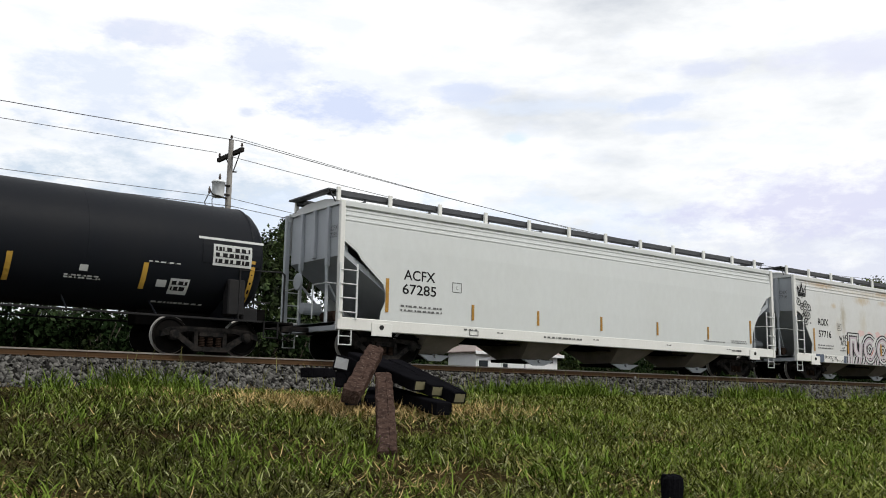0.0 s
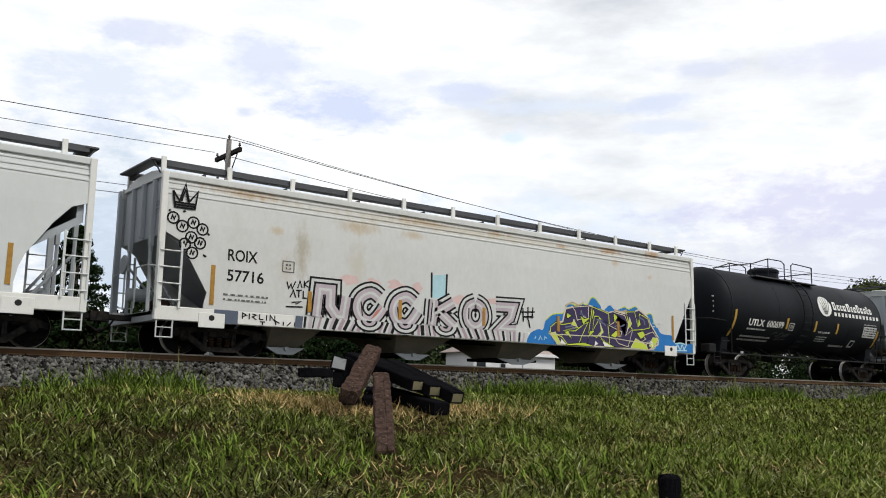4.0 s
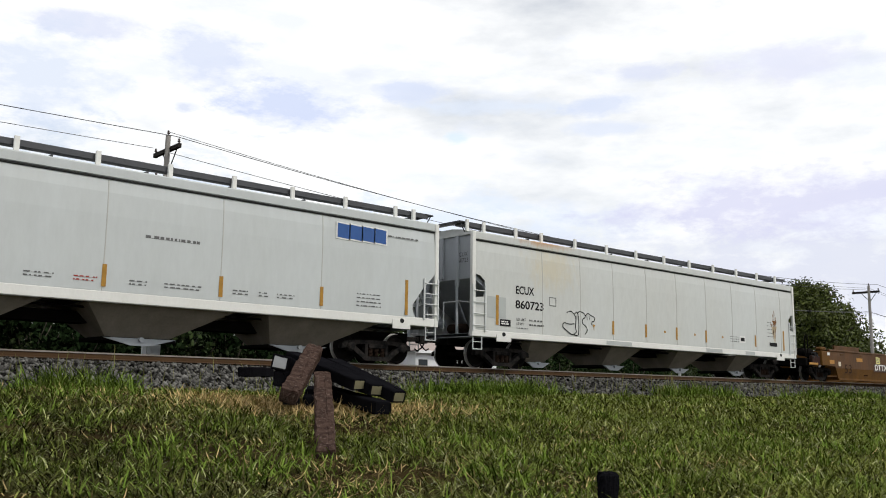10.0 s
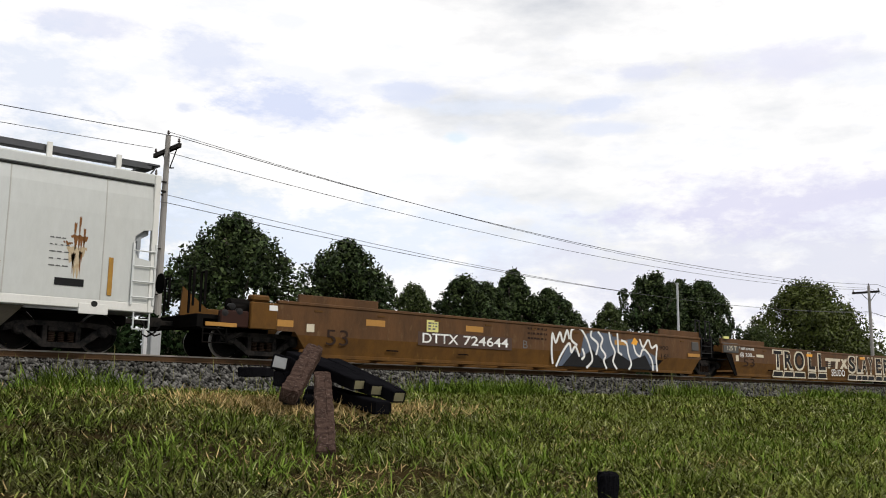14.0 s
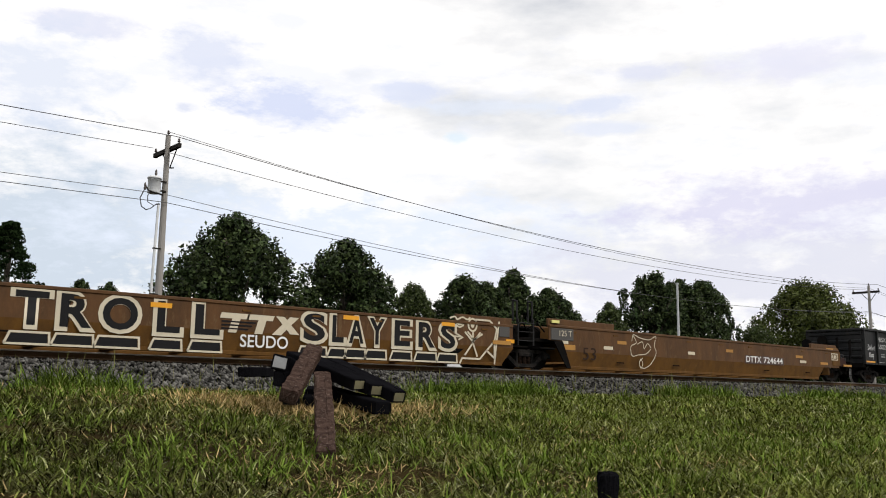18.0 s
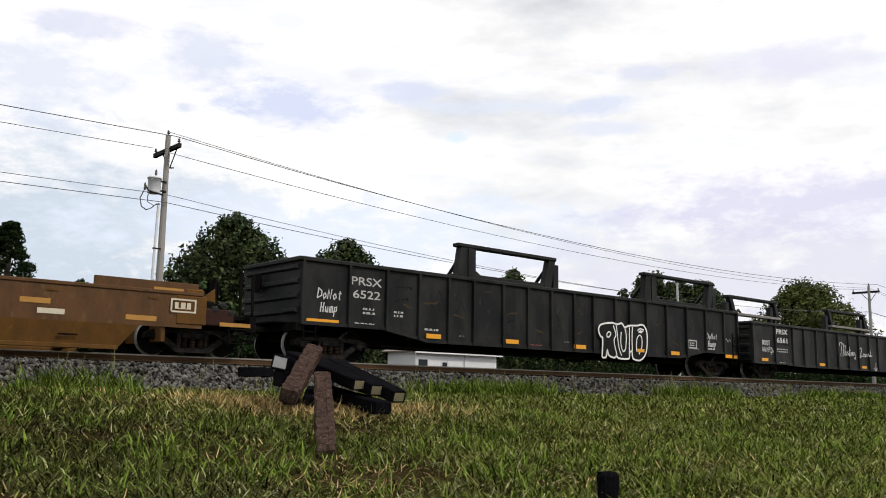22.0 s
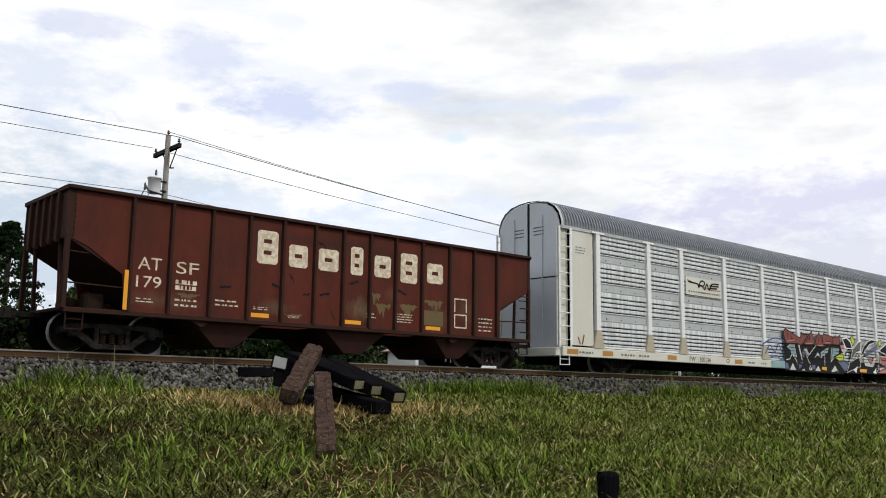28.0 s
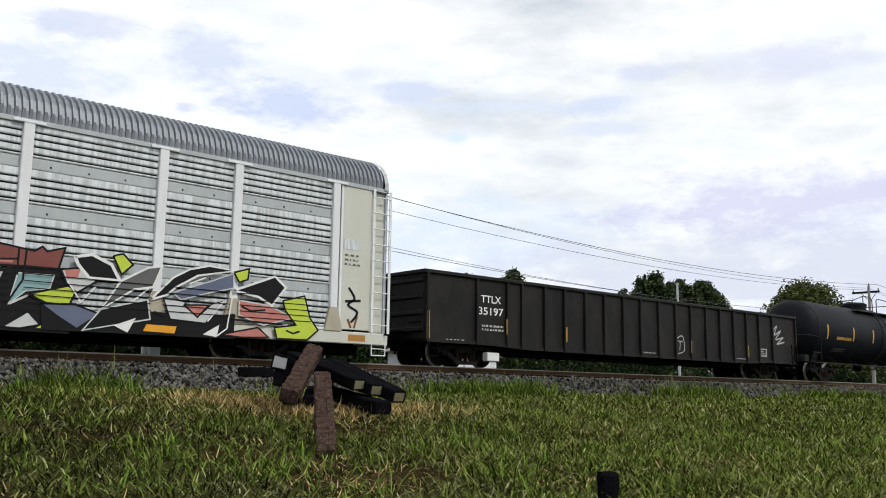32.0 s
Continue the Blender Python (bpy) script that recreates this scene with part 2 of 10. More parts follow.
M = {
    "ground": mat("soil_and_thatch", (0.017, 0.013, 0.006), (0.06, 0.042, 0.018), 0.95, patch=0.6, amount=0.9, bump=0.6, bump_scale=30, spec=0.0),
    "grass": mat("grass", (0.078, 0.105, 0.02), (0.165, 0.165, 0.046), 0.6, patch=0.45, amount=0.85, grain=3, bump=0, vary=0.9, spec=0.0),
    "grass_dull": mat("dimmed_grass", (0.03, 0.034, 0.011), (0.078, 0.066, 0.028), 0.7, patch=0.6, amount=0.85, grain=3, bump=0, vary=0.9, spec=0.0),
    # Pale blade colour that stands in for highlights on the grass.
    "grass_pale": mat("grass_highlight", (0.23, 0.25, 0.1), (0.32, 0.29, 0.15), 0.55, patch=0.9, amount=0.7, grain=3, bump=0, vary=0.7, spec=0.1),
    "grass_bright": mat("bright_grass", (0.085, 0.135, 0.02), (0.14, 0.17, 0.035), 0.5, patch=0.9, amount=0.7, grain=3, bump=0, vary=0.7, spec=0.0),
    "grass_far": mat("rank_grass", (0.014, 0.024, 0.005), (0.026, 0.026, 0.01), 0.7, patch=0.4, amount=0.8, grain=3, bump=0, vary=0.5, spec=0.0),
    "weed": mat("dry_weed", (0.2, 0.19, 0.07), (0.13, 0.17, 0.05), 0.8, bump=0, vary=0.3, spec=0.0),
    # Bed stone taken near black: shade in the gaps between the loose stones.
    "stone_bed": mat("shaded_bed_stone", (0.014, 0.013, 0.012), (0.006, 0.006, 0.006), 0.95, patch=14, amount=0.9, grain=45, bump=1.0, bump_scale=22, spec=0.0),
    "tie_dark": mat("black_creosote", (0.005, 0.005, 0.006), (0.011, 0.011, 0.013), 0.7, patch=3, amount=0.8, bump=0.5, bump_scale=35, spec=0.0),
    "tie_end_grey": mat("grey_sawn_end", (0.34, 0.35, 0.36), (0.22, 0.22, 0.22), 0.9, patch=9, amount=0.8, spec=0.0),
    "insulator": mat("brown_porcelain", (0.06, 0.045, 0.04), rough=0.3),
    "siding": mat("white_siding", (0.72, 0.73, 0.74), (0.6, 0.61, 0.62), 0.6, patch=0.8, streak=2),
    "siding_grey": mat("pale_grey_cabinet", (0.5, 0.52, 0.53), (0.4, 0.41, 0.42), 0.6, patch=2),
    "roof_tan": mat("tan_shingle_roof", (0.33, 0.275, 0.255), (0.26, 0.22, 0.2), 0.9, patch=1.5, grain=12),
    "dark_glass": mat("dark_window_glass", (0.03, 0.035, 0.04), rough=0.15, bump=0),
    "straw": mat("dry_straw", (0.42, 0.31, 0.14), (0.22, 0.155, 0.07), 0.8, bump=0, vary=0.6, spec=0.0),
    "stone": mat("ballast_stone", (0.105, 0.102, 0.095), (0.016, 0.015, 0.014), 0.9, patch=9, amount=0.95, grain=40, bump=0.3, vary=0.98, spec=0.0),
    "rail": mat("rusty_rail", (0.075, 0.042, 0.02), (0.04, 0.025, 0.015), 0.85, patch=2, spec=0.15),
    "rail_top": mat("worn_rail_head", (0.3, 0.27, 0.24), (0.17, 0.13, 0.1), 0.4, metal=0.35, patch=2),
    "tie_wood": mat("creosoted_wood", (0.014, 0.012, 0.01), (0.035, 0.025, 0.02), 0.85, patch=2.5, streak=1, bump=0.6, bump_scale=35, spec=0.0),
    "tie_old": mat("weathered_tie_wood", (0.062, 0.04, 0.032), (0.01, 0.007, 0.007), 0.9, patch=10, amount=1.0, grain=40, third=(0.3, 0.235, 0.19), third_at=0.57, bump=1.0, bump_scale=30, sharp=0.06, spec=0.0),
    "tie_end": mat("sawn_tie_end", (0.2, 0.18, 0.11), (0.1, 0.1, 0.06), 0.9, patch=9, amount=0.9, spec=0.0),
    "pole": mat("weathered_pole_wood", (0.3, 0.285, 0.265), (0.17, 0.155, 0.14), 0.9, patch=1.5, streak=6, grain=30, spec=0.1),
    "dark_wood": mat("dark_crossarm_wood", (0.025, 0.022, 0.02), rough=0.9, spec=0.1),
    "wire": mat("weathered_wire", (0.07, 0.07, 0.075), rough=0.6, bump=0, spec=0.2),
    "transformer": mat("grey_transformer_paint", (0.68, 0.7, 0.71), rough=0.4, patch=2),
    "leaf": mat("broad_leaves", (0.02, 0.037, 0.012), (0.06, 0.072, 0.022), 0.6, patch=0.7, amount=0.9, grain=4, bump=0, vary=0.85, spec=0.12),
    "leaf_mid": mat("olive_leaves", (0.034, 0.052, 0.012), (0.06, 0.074, 0.02), 0.6, patch=0.5, amount=0.8, grain=4, bump=0, vary=0.6, spec=0.22),
    "leaf_dark": mat("cedar_leaves", (0.009, 0.018, 0.007), (0.018, 0.027, 0.01), 0.7, patch=0.5, amount=0.8, grain=4, bump=0, vary=0.6, spec=0.0),
    "leaf_light": mat("sunlit_leaves", (0.052, 0.07, 0.012), (0.08, 0.088, 0.02), 0.6, patch=0.4, amount=0.8, grain=4, bump=0, vary=0.5, spec=0.2),
    "bark": mat("bark", (0.09, 0.075, 0.06), rough=0.95, patch=3, streak=4, bump=0.7),
    "white_car": mat("weathered_white_car_paint", (0.555, 0.575, 0.57), (0.48, 0.49, 0.475), 0.42, patch=0.5, streak=2, grain=5, amount=0.4, bump=0.03, spec=0.45),
    "black_tank": mat("black_tank_paint", (0.0075, 0.009, 0.0125), (0.012, 0.0125, 0.014), 0.55, patch=1.0, streak=3, grain=12, bump=0.08, spec=0.09),
    "brown_well": mat("brown_well_car_paint", (0.1, 0.047, 0.017), (0.036, 0.02, 0.01), 0.62, patch=2.2, streak=2.5, grain=18, amount=1.0, third=(0.145, 0.092, 0.042), third_at=0.57, spec=0.18, sharp=0.14, bump=0.3, bump_scale=12),
    "black_gon": mat("dusty_black_gondola_paint", (0.0095, 0.0102, 0.011), (0.031, 0.031, 0.0295), 0.55, patch=1.5, streak=2.2, grain=9, amount=1.0, third=(0.055, 0.046, 0.036), third_at=0.6, spec=0.12, sharp=0.09, bump=0.9, bump_scale=4.0),
    "red_hopper": mat("oxide_red_hopper_paint", (0.088, 0.02, 0.012), (0.034, 0.013, 0.01), 0.7, patch=1.6, streak=2.5, grain=9, amount=1.0, third=(0.1, 0.05, 0.032), third_at=0.67, spec=0.12, sharp=0.13, bump=0.4, bump_scale=5.0,
                      spots=[(8.4, 1.5, 0.5, 0.4, (0.12, 0.09, 0.05), 0.7), (11.3, 1.4, 0.5, 0.5, (0.11, 0.075, 0.045), 0.65), (5.6, 1.35, 0.6, 0.25, (0.1, 0.065, 0.04), 0.65), (2.4, 1.3, 1.0, 0.25, (0.1, 0.06, 0.035), 0.6), (12.6, 1.7, 0.5, 0.5, (0.1, 0.05, 0.03), 0.6),
                             (7.4, 3.3, 3.5, 0.2, (0.035, 0.015, 0.012), 0.7), (9.6, 2.0, 0.4, 0.3, (0.12, 0.06, 0.035), 0.5)]),
    "galvanised": mat("galvanised_panel", (0.64, 0.67, 0.68), (0.25, 0.265, 0.27), 0.5, metal=0.1, patch=8.0, streak=9, grain=30, amount=0.85, third=(0.1, 0.1, 0.1), third_at=0.63, sharp=0.06),
    "white_trim": mat("white_frame_paint", (0.68, 0.68, 0.65), (0.55, 0.54, 0.5), 0.5, patch=1.2, streak=2, amount=0.5, bump=0.03),
    "rust_stain": mat("tan_rust_stain", (0.47, 0.39, 0.27), (0.3, 0.19, 0.08), 0.7, patch=5, amount=0.9, sharp=0.1),
    "white_rusty": mat("rust_stained_white_paint", (0.57, 0.58, 0.575), (0.49, 0.48, 0.45), 0.55, patch=0.45, streak=2, grain=9, amount=0.6, bump=0.05,
                       spots=[(9.4, 4.02, 9.0, 0.2, (0.44, 0.38, 0.28), 0.55), (11.5, 4.42, 0.75, 0.1, (0.36, 0.19, 0.07), 0.9), (10.7, 4.1, 0.6, 0.1, (0.38, 0.25, 0.12), 0.8), (13.6, 4.03, 0.3, 0.08, (0.36, 0.22, 0.1), 0.8),
                              (16.0, 4.13, 0.75, 0.14, (0.38, 0.22, 0.09), 0.85), (16.2, 3.74, 0.25, 0.16, (0.45, 0.33, 0.19), 0.7), (18.2, 4.25, 0.5, 0.16, (0.4, 0.23, 0.1), 0.85), (18.0, 3.4, 0.2, 0.1, (0.46, 0.35, 0.22), 0.7),
                              (5.6, 3.66, 0.8, 0.26, (0.42, 0.32, 0.19), 0.75), (7.5, 3.66, 0.5, 0.16, (0.44, 0.34, 0.21), 0.7), (3.1, 3.25, 0.3, 0.14, (0.45, 0.35, 0.22), 0.7), (5.6, 2.6, 0.35, 0.8, (0.47, 0.43, 0.35), 0.6),
                              (3.85, 2.75, 0.3, 0.9, (0.34, 0.3, 0.22), 0.75), (3.4, 2.3, 0.3, 0.5, (0.46, 0.41, 0.33), 0.6), (2.2, 4.1, 1.4, 0.16, (0.38, 0.25, 0.12), 0.75), (7.8, 4.1, 1.2, 0.12, (0.38, 0.25, 0.12), 0.7)]),
    "white_clean": mat("pale_grey_car_paint", (0.49, 0.515, 0.515), (0.41, 0.425, 0.41), 0.4, patch=0.6, streak=4, grain=6, amount=0.45, bump=0.04),
    "grey_stained": mat("stained_light_grey_paint", (0.52, 0.54, 0.53), (0.455, 0.45, 0.41), 0.5, patch=0.3, streak=3, grain=7, amount=0.6, bump=0.05,
                        spots=[(3.5, 4.36, 1.6, 0.2, (0.42, 0.22, 0.09), 0.85), (3.8, 3.5, 1.5, 1.0, (0.5, 0.43, 0.28), 0.55)]),
    # The cars' white, darkened and blued for the shade on their ends and outlets.
    "white_shade": mat("shaded_end_paint", (0.36, 0.385, 0.41), (0.25, 0.265, 0.28), 0.6, patch=1.2, streak=3),
    "bay": mat("grey_brown_bay_paint", (0.27, 0.24, 0.2), (0.14, 0.12, 0.095), 0.85, patch=1.4, streak=2, amount=0.9, spec=0.0),
    "board": mat("galvanised_grating", (0.07, 0.072, 0.078), (0.045, 0.046, 0.05), 0.6, metal=0.3, patch=3),
    "seam_dark": mat("dark_joint", (0.03, 0.03, 0.03), rough=0.9, spec=0.0),
    "seam_grey": mat("grimy_weld", (0.43, 0.425, 0.4), (0.36, 0.35, 0.32), 0.7, patch=2),
    # Underframe black, lowered further to carry the shade beneath the cars.
    "under_iron": mat("shaded_underframe", (0.006, 0.006, 0.006), (0.016, 0.013, 0.011), 0.85, patch=2, spec=0.0),
    "truck_iron": mat("grimy_cast_iron", (0.012, 0.012, 0.012), (0.042, 0.036, 0.032), 0.9, patch=6, amount=0.95, sharp=0.08, spec=0.0),
    "truck_rust": mat("rusty_cast_iron", (0.03, 0.02, 0.015), (0.012, 0.01, 0.009), 0.9, patch=4, spec=0.0),
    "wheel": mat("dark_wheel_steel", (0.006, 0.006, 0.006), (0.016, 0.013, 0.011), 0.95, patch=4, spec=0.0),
    "wheel_rim": mat("polished_wheel_rim", (0.34, 0.33, 0.32), (0.22, 0.2, 0.19), 0.45, metal=0.4, patch=5),
    "strip_yellow": mat("faded_amber_reflector", (0.36, 0.19, 0.025), (0.2, 0.1, 0.02), 0.5, patch=5, sharp=0.06),
    "strip_orange": mat("amber_reflector", (0.75, 0.34, 0.02), (0.6, 0.26, 0.02), 0.4, patch=3),
    "patch_grey": mat("grey_touch_up_paint", (0.4, 0.42, 0.41), rough=0.5),
    "rust_paint": mat("rust_streak", (0.2, 0.085, 0.025), (0.11, 0.045, 0.015), 0.9, patch=9, amount=0.8),
    "ink_black": mat("black_paint", (0.014, 0.014, 0.015), rough=0.6, patch=3, amount=0.45, grain=14, bump=0.03, spec=0.08),
    "ink_white": mat("white_paint", (0.74, 0.74, 0.72), rough=0.6, patch=3, amount=0.45, grain=14, bump=0.03, spec=0.08),
    "ink_grey": mat("grey_paint", (0.13, 0.13, 0.13), rough=0.6, patch=3, amount=0.45, grain=14, bump=0.03, spec=0.08),
    "ink_slate": mat("slate_paint", (0.1, 0.12, 0.16), rough=0.6, patch=3, amount=0.45, grain=14, bump=0.03, spec=0.08),
    "ink_mauve": mat("mauve_paint", (0.36, 0.27, 0.31), rough=0.6, patch=3, amount=0.45, grain=14, bump=0.03, spec=0.08),
    "ink_lilac": mat("grey_lilac_paint", (0.46, 0.4, 0.43), (0.3, 0.26, 0.29), 0.6, patch=4, amount=0.6, grain=14, bump=0.03, spec=0.08),
    "ink_pale_pink": mat("pale_pink_paint", (0.62, 0.46, 0.44), rough=0.6, patch=3, amount=0.45, grain=14, bump=0.03, spec=0.08),
    "ink_pale_blue": mat("pale_blue_paint", (0.4, 0.6, 0.66), rough=0.6, patch=3, amount=0.45, grain=14, bump=0.03, spec=0.08),
    "ink_blue": mat("blue_paint", (0.03, 0.17, 0.46), rough=0.6, patch=3, amount=0.45, grain=14, bump=0.03, spec=0.08),
    "ink_lime": mat("lime_paint", (0.5, 0.6, 0.07), rough=0.6, patch=3, amount=0.45, grain=14, bump=0.03, spec=0.08),
    "ink_purple": mat("purple_paint", (0.05, 0.04, 0.1), rough=0.6, patch=3, amount=0.45, grain=14, bump=0.03, spec=0.08),
    "ink_cream": mat("cream_paint", (0.58, 0.52, 0.4), rough=0.6, patch=3, amount=0.45, grain=14, bump=0.03, spec=0.08),
    "ink_red": mat("red_paint", (0.32, 0.06, 0.05), rough=0.6, patch=3, amount=0.45, grain=14, bump=0.03, spec=0.08),
    "ink_brick": mat("brick_paint", (0.21, 0.075, 0.065), rough=0.6, patch=4, amount=0.7, grain=14, bump=0.03, spec=0.08),
    "ink_navy": mat("navy_paint", (0.05, 0.11, 0.3), rough=0.6, patch=3, amount=0.45, grain=14, bump=0.03, spec=0.08),
    "ink_steel": mat("steel_paint", (0.13, 0.15, 0.22), rough=0.6, patch=3, amount=0.45, grain=14, bump=0.03, spec=0.08),
    "tank_trim": mat("grimy_black_trim", (0.012, 0.012, 0.013), (0.03, 0.028, 0.027), 0.7, patch=3, spec=0.15),
    "strip_amber": mat("dull_amber_reflector", (0.5, 0.3, 0.05), (0.38, 0.22, 0.04), 0.5, patch=3),
    "strip_faded": mat("faded_orange_reflector", (0.4, 0.2, 0.04), (0.28, 0.14, 0.04), 0.6, patch=3),
    "brown_lower": mat("grimy_brown_paint", (0.12, 0.056, 0.012), (0.045, 0.024, 0.01), 0.7, patch=2.0, streak=1.5, grain=18, amount=1.0, third=(0.18, 0.1, 0.025), third_at=0.6, spec=0.12, sharp=0.14),
    "well_grey": mat("grimy_grey_panel", (0.07, 0.068, 0.066), (0.05, 0.045, 0.04), 0.7, patch=2),
    "patch_brown": mat("dark_brown_repaint", (0.06, 0.032, 0.022), (0.045, 0.028, 0.02), 0.6, patch=2),
    "patch_olive": mat("rubbed_olive_paint", (0.12, 0.085, 0.035), (0.09, 0.06, 0.03), 0.8, patch=3),
    "smudge": mat("brown_scrape", (0.06, 0.043, 0.028), (0.03, 0.024, 0.018), 0.8, patch=6, amount=0.7, spec=0.05),
    "pale_steel": mat("dusty_pale_steel", (0.22, 0.21, 0.19), (0.1, 0.095, 0.085), 0.7, patch=4, amount=0.7, spec=0.1),
    "grey_gon": mat("dusty_grey_black_paint", (0.014, 0.015, 0.0155), (0.042, 0.042, 0.04), 0.55, patch=1.6, streak=2.2, grain=9, amount=1.0, third=(0.07, 0.062, 0.05), third_at=0.6, spec=0.12, sharp=0.09, bump=0.9, bump_scale=4.0),
    "brown_gon": mat("dusty_brown_black_paint", (0.0065, 0.0062, 0.006), (0.024, 0.021, 0.019), 0.6, patch=1.6, streak=2.2, grain=9, amount=1.0, third=(0.045, 0.037, 0.03), third_at=0.66, spec=0.2, sharp=0.13, bump=0.5, bump_scale=4.0),
    "red_dark": mat("grimy_oxide_red", (0.035, 0.014, 0.01), (0.018, 0.01, 0.008), 0.75, patch=1.5, streak=2, amount=0.8, spec=0.12),
    "rack_white": mat("white_rack_paint", (0.72, 0.73, 0.74), (0.6, 0.6, 0.6), 0.5, patch=2, streak=3),
    "rack_cream": mat("dirty_pale_paint", (0.58, 0.59, 0.53), (0.46, 0.43, 0.34), 0.6, patch=1.0, streak=3, third=(0.3, 0.18, 0.08), third_at=0.68),
    "rack_tan": mat("dusty_tan_foot_paint", (0.42, 0.38, 0.3), (0.26, 0.22, 0.16), 0.7, patch=3, streak=2, spec=0.15),
    "ink_teal": mat("dull_teal_paint", (0.26, 0.4, 0.41), (0.12, 0.2, 0.21), 0.6, patch=3, amount=0.6, grain=14, bump=0.03, spec=0.08),
    "ink_rose": mat("rose_paint", (0.5, 0.2, 0.17), (0.32, 0.12, 0.1), 0.6, patch=3, amount=0.6, grain=14, bump=0.03, spec=0.08),
    "rack_end": mat("pale_blue_grey_steel", (0.48, 0.52, 0.57), (0.38, 0.42, 0.46), 0.5, metal=0.2, patch=1.2, streak=3),
    "galvanised_dark": mat("dull_galvanised_band", (0.42, 0.445, 0.45), (0.29, 0.305, 0.31), 0.55, metal=0.15, patch=5, streak=3, third=(0.13, 0.13, 0.13), third_at=0.7),
    "roof_sheet": mat("grey_roof_sheet", (0.21, 0.225, 0.25), (0.14, 0.15, 0.17), 0.5, metal=0.3, patch=1.5),
    # Black for the shade between slats; bolt heads and door bands share it.
    "slat_shadow": mat("slat_shade_black", (0.02, 0.021, 0.022), rough=0.9, spec=0.0),
    "ink_pale": mat("faded_white_stencil", (0.55, 0.56, 0.55), rough=0.6, patch=4, spec=0.08),
    "ink_lemon": mat("lemon_placard", (0.7, 0.66, 0.25), rough=0.6, patch=3, spec=0.08),
    "ink_rusty_black": mat("faded_black_stencil", (0.022, 0.014, 0.011), (0.05, 0.028, 0.018), 0.8, patch=4, spec=0.1),
    "ink_chalk": mat("white_chalk", (0.6, 0.6, 0.6), rough=0.9, patch=6, amount=0.7, spec=0.08),
    "ink_stencil": mat("worn_white_stencil", (0.5, 0.5, 0.49), (0.2, 0.2, 0.2), 0.7, patch=7, amount=0.6, spec=0.08),
    "ink_gon": mat("black_fill_paint", (0.008, 0.008, 0.009), (0.02, 0.018, 0.018), 0.6, patch=3, spec=0.08),
    "ink_faded_cream": mat("chipped_cream_paint", (0.66, 0.6, 0.47), (0.26, 0.15, 0.09), 0.7, patch=9, amount=0.7, sharp=0.06, spec=0.08),
}

# ---- building helpers ----
def link(name, bm, material, parent=None, smooth=False):
    me = bpy.data.meshes.new(name)
    bm.normal_update()
    bm.to_mesh(me)
    bm.free()
    return link_mesh(name, me, material, parent, smooth)


def link_mesh(name, me, material, parent=None, smooth=False):
    for m in material if isinstance(material, (list, tuple)) else [material]:
        me.materials.append(M[m] if isinstance(m, str) else m)
    if smooth:
        me.polygons.foreach_set("use_smooth", [True] * len(me.polygons))
    ob = new(name, me)
    ob.parent = parent
    return ob


def part(name, bm, material, parent, label="", smooth=False):
    ob = link(name, bm, material, parent, smooth)
    return tagged(ob, label) if label else ob


def box(bm, x0, x1, y0, y1, z0, z1, bevel=0.0):
    """A box between two corners, its edges rounded by bevel."""
    r = bmesh.ops.create_cube(bm, size=1.0)
    for v in r["verts"]:
        v.co = Vector(((x0 + x1) / 2 + v.co.x * (x1 - x0), (y0 + y1) / 2 + v.co.y * (y1 - y0), (z0 + z1) / 2 + v.co.z * (z1 - z0)))
    if bevel:
        es = list({e for v in r["verts"] for e in v.link_edges})
        bmesh.ops.bevel(bm, geom=es, offset=bevel, segments=1, affect="EDGES", profile=0.5)
    return bm


def bar(bm, a, b, r=0.02, sides=6):
    """A round bar from a to b."""
    a, b = Vector(a), Vector(b)
    d = b - a
    q = d.to_track_quat("Z", "Y").to_matrix()
    rings = []
    for end in (a, b):
        rings.append([bm.verts.new(end + q @ Vector((r * math.cos(k * math.tau / sides), r * math.sin(k * math.tau / sides), 0)))
                      for k in range(sides)])
    for k in range(sides):
        bm.faces.new((rings[0][k], rings[0][(k + 1) % sides], rings[1][(k + 1) % sides], rings[1][k]))
    bm.faces.new(list(reversed(rings[0])))
    bm.faces.new(rings[1])
    return bm


def rod(bm, points, r=0.02, sides=6):
    """A round rod bent through the points, one tube."""
    p = [Vector(q) for q in points]
    rings, last = [], None
    for i in range(len(p)):
        a = (p[i] - p[i - 1]).normalized() if i else (p[1] - p[0]).normalized()
        b = (p[i + 1] - p[i]).normalized() if i + 1 < len(p) else a
        t = a + b if (a + b).length > 0.05 else a
        t.normalize()
        side = last - t * last.dot(t) if last is not None else t.orthogonal()
        if side.length < 1e-3:
            side = t.orthogonal()
        side.normalize()
        last = side
        other = t.cross(side)
        k = 1 / max(0.6, t.dot(a))
        rings.append([bm.verts.new(p[i] + (side * math.cos(j * math.tau / sides) + other * math.sin(j * math.tau / sides)) * r * k) for j in range(sides)])
    for u, v in zip(rings, rings[1:]):
        for j in range(sides):
            bm.faces.new((u[j], u[(j + 1) % sides], v[(j + 1) % sides], v[j]))
    bm.faces.new(list(reversed(rings[0])))
    bm.faces.new(rings[-1])
    return bm


def prism(bm, outline, y0, y1):
    """A plate of the (x, z) outline, between y0 and y1."""
    a = [bm.verts.new((x, y0, z)) for x, z in outline]
    b = [bm.verts.new((x, y1, z)) for x, z in outline]
    n = len(a)
    bm.faces.new(a)
    bm.faces.new(list(reversed(b)))
    for k in range(n):
        bm.faces.new((a[(k + 1) % n], a[k], b[k], b[(k + 1) % n]))
    bmesh.ops.recalc_face_normals(bm, faces=bm.faces[:])
    return bm


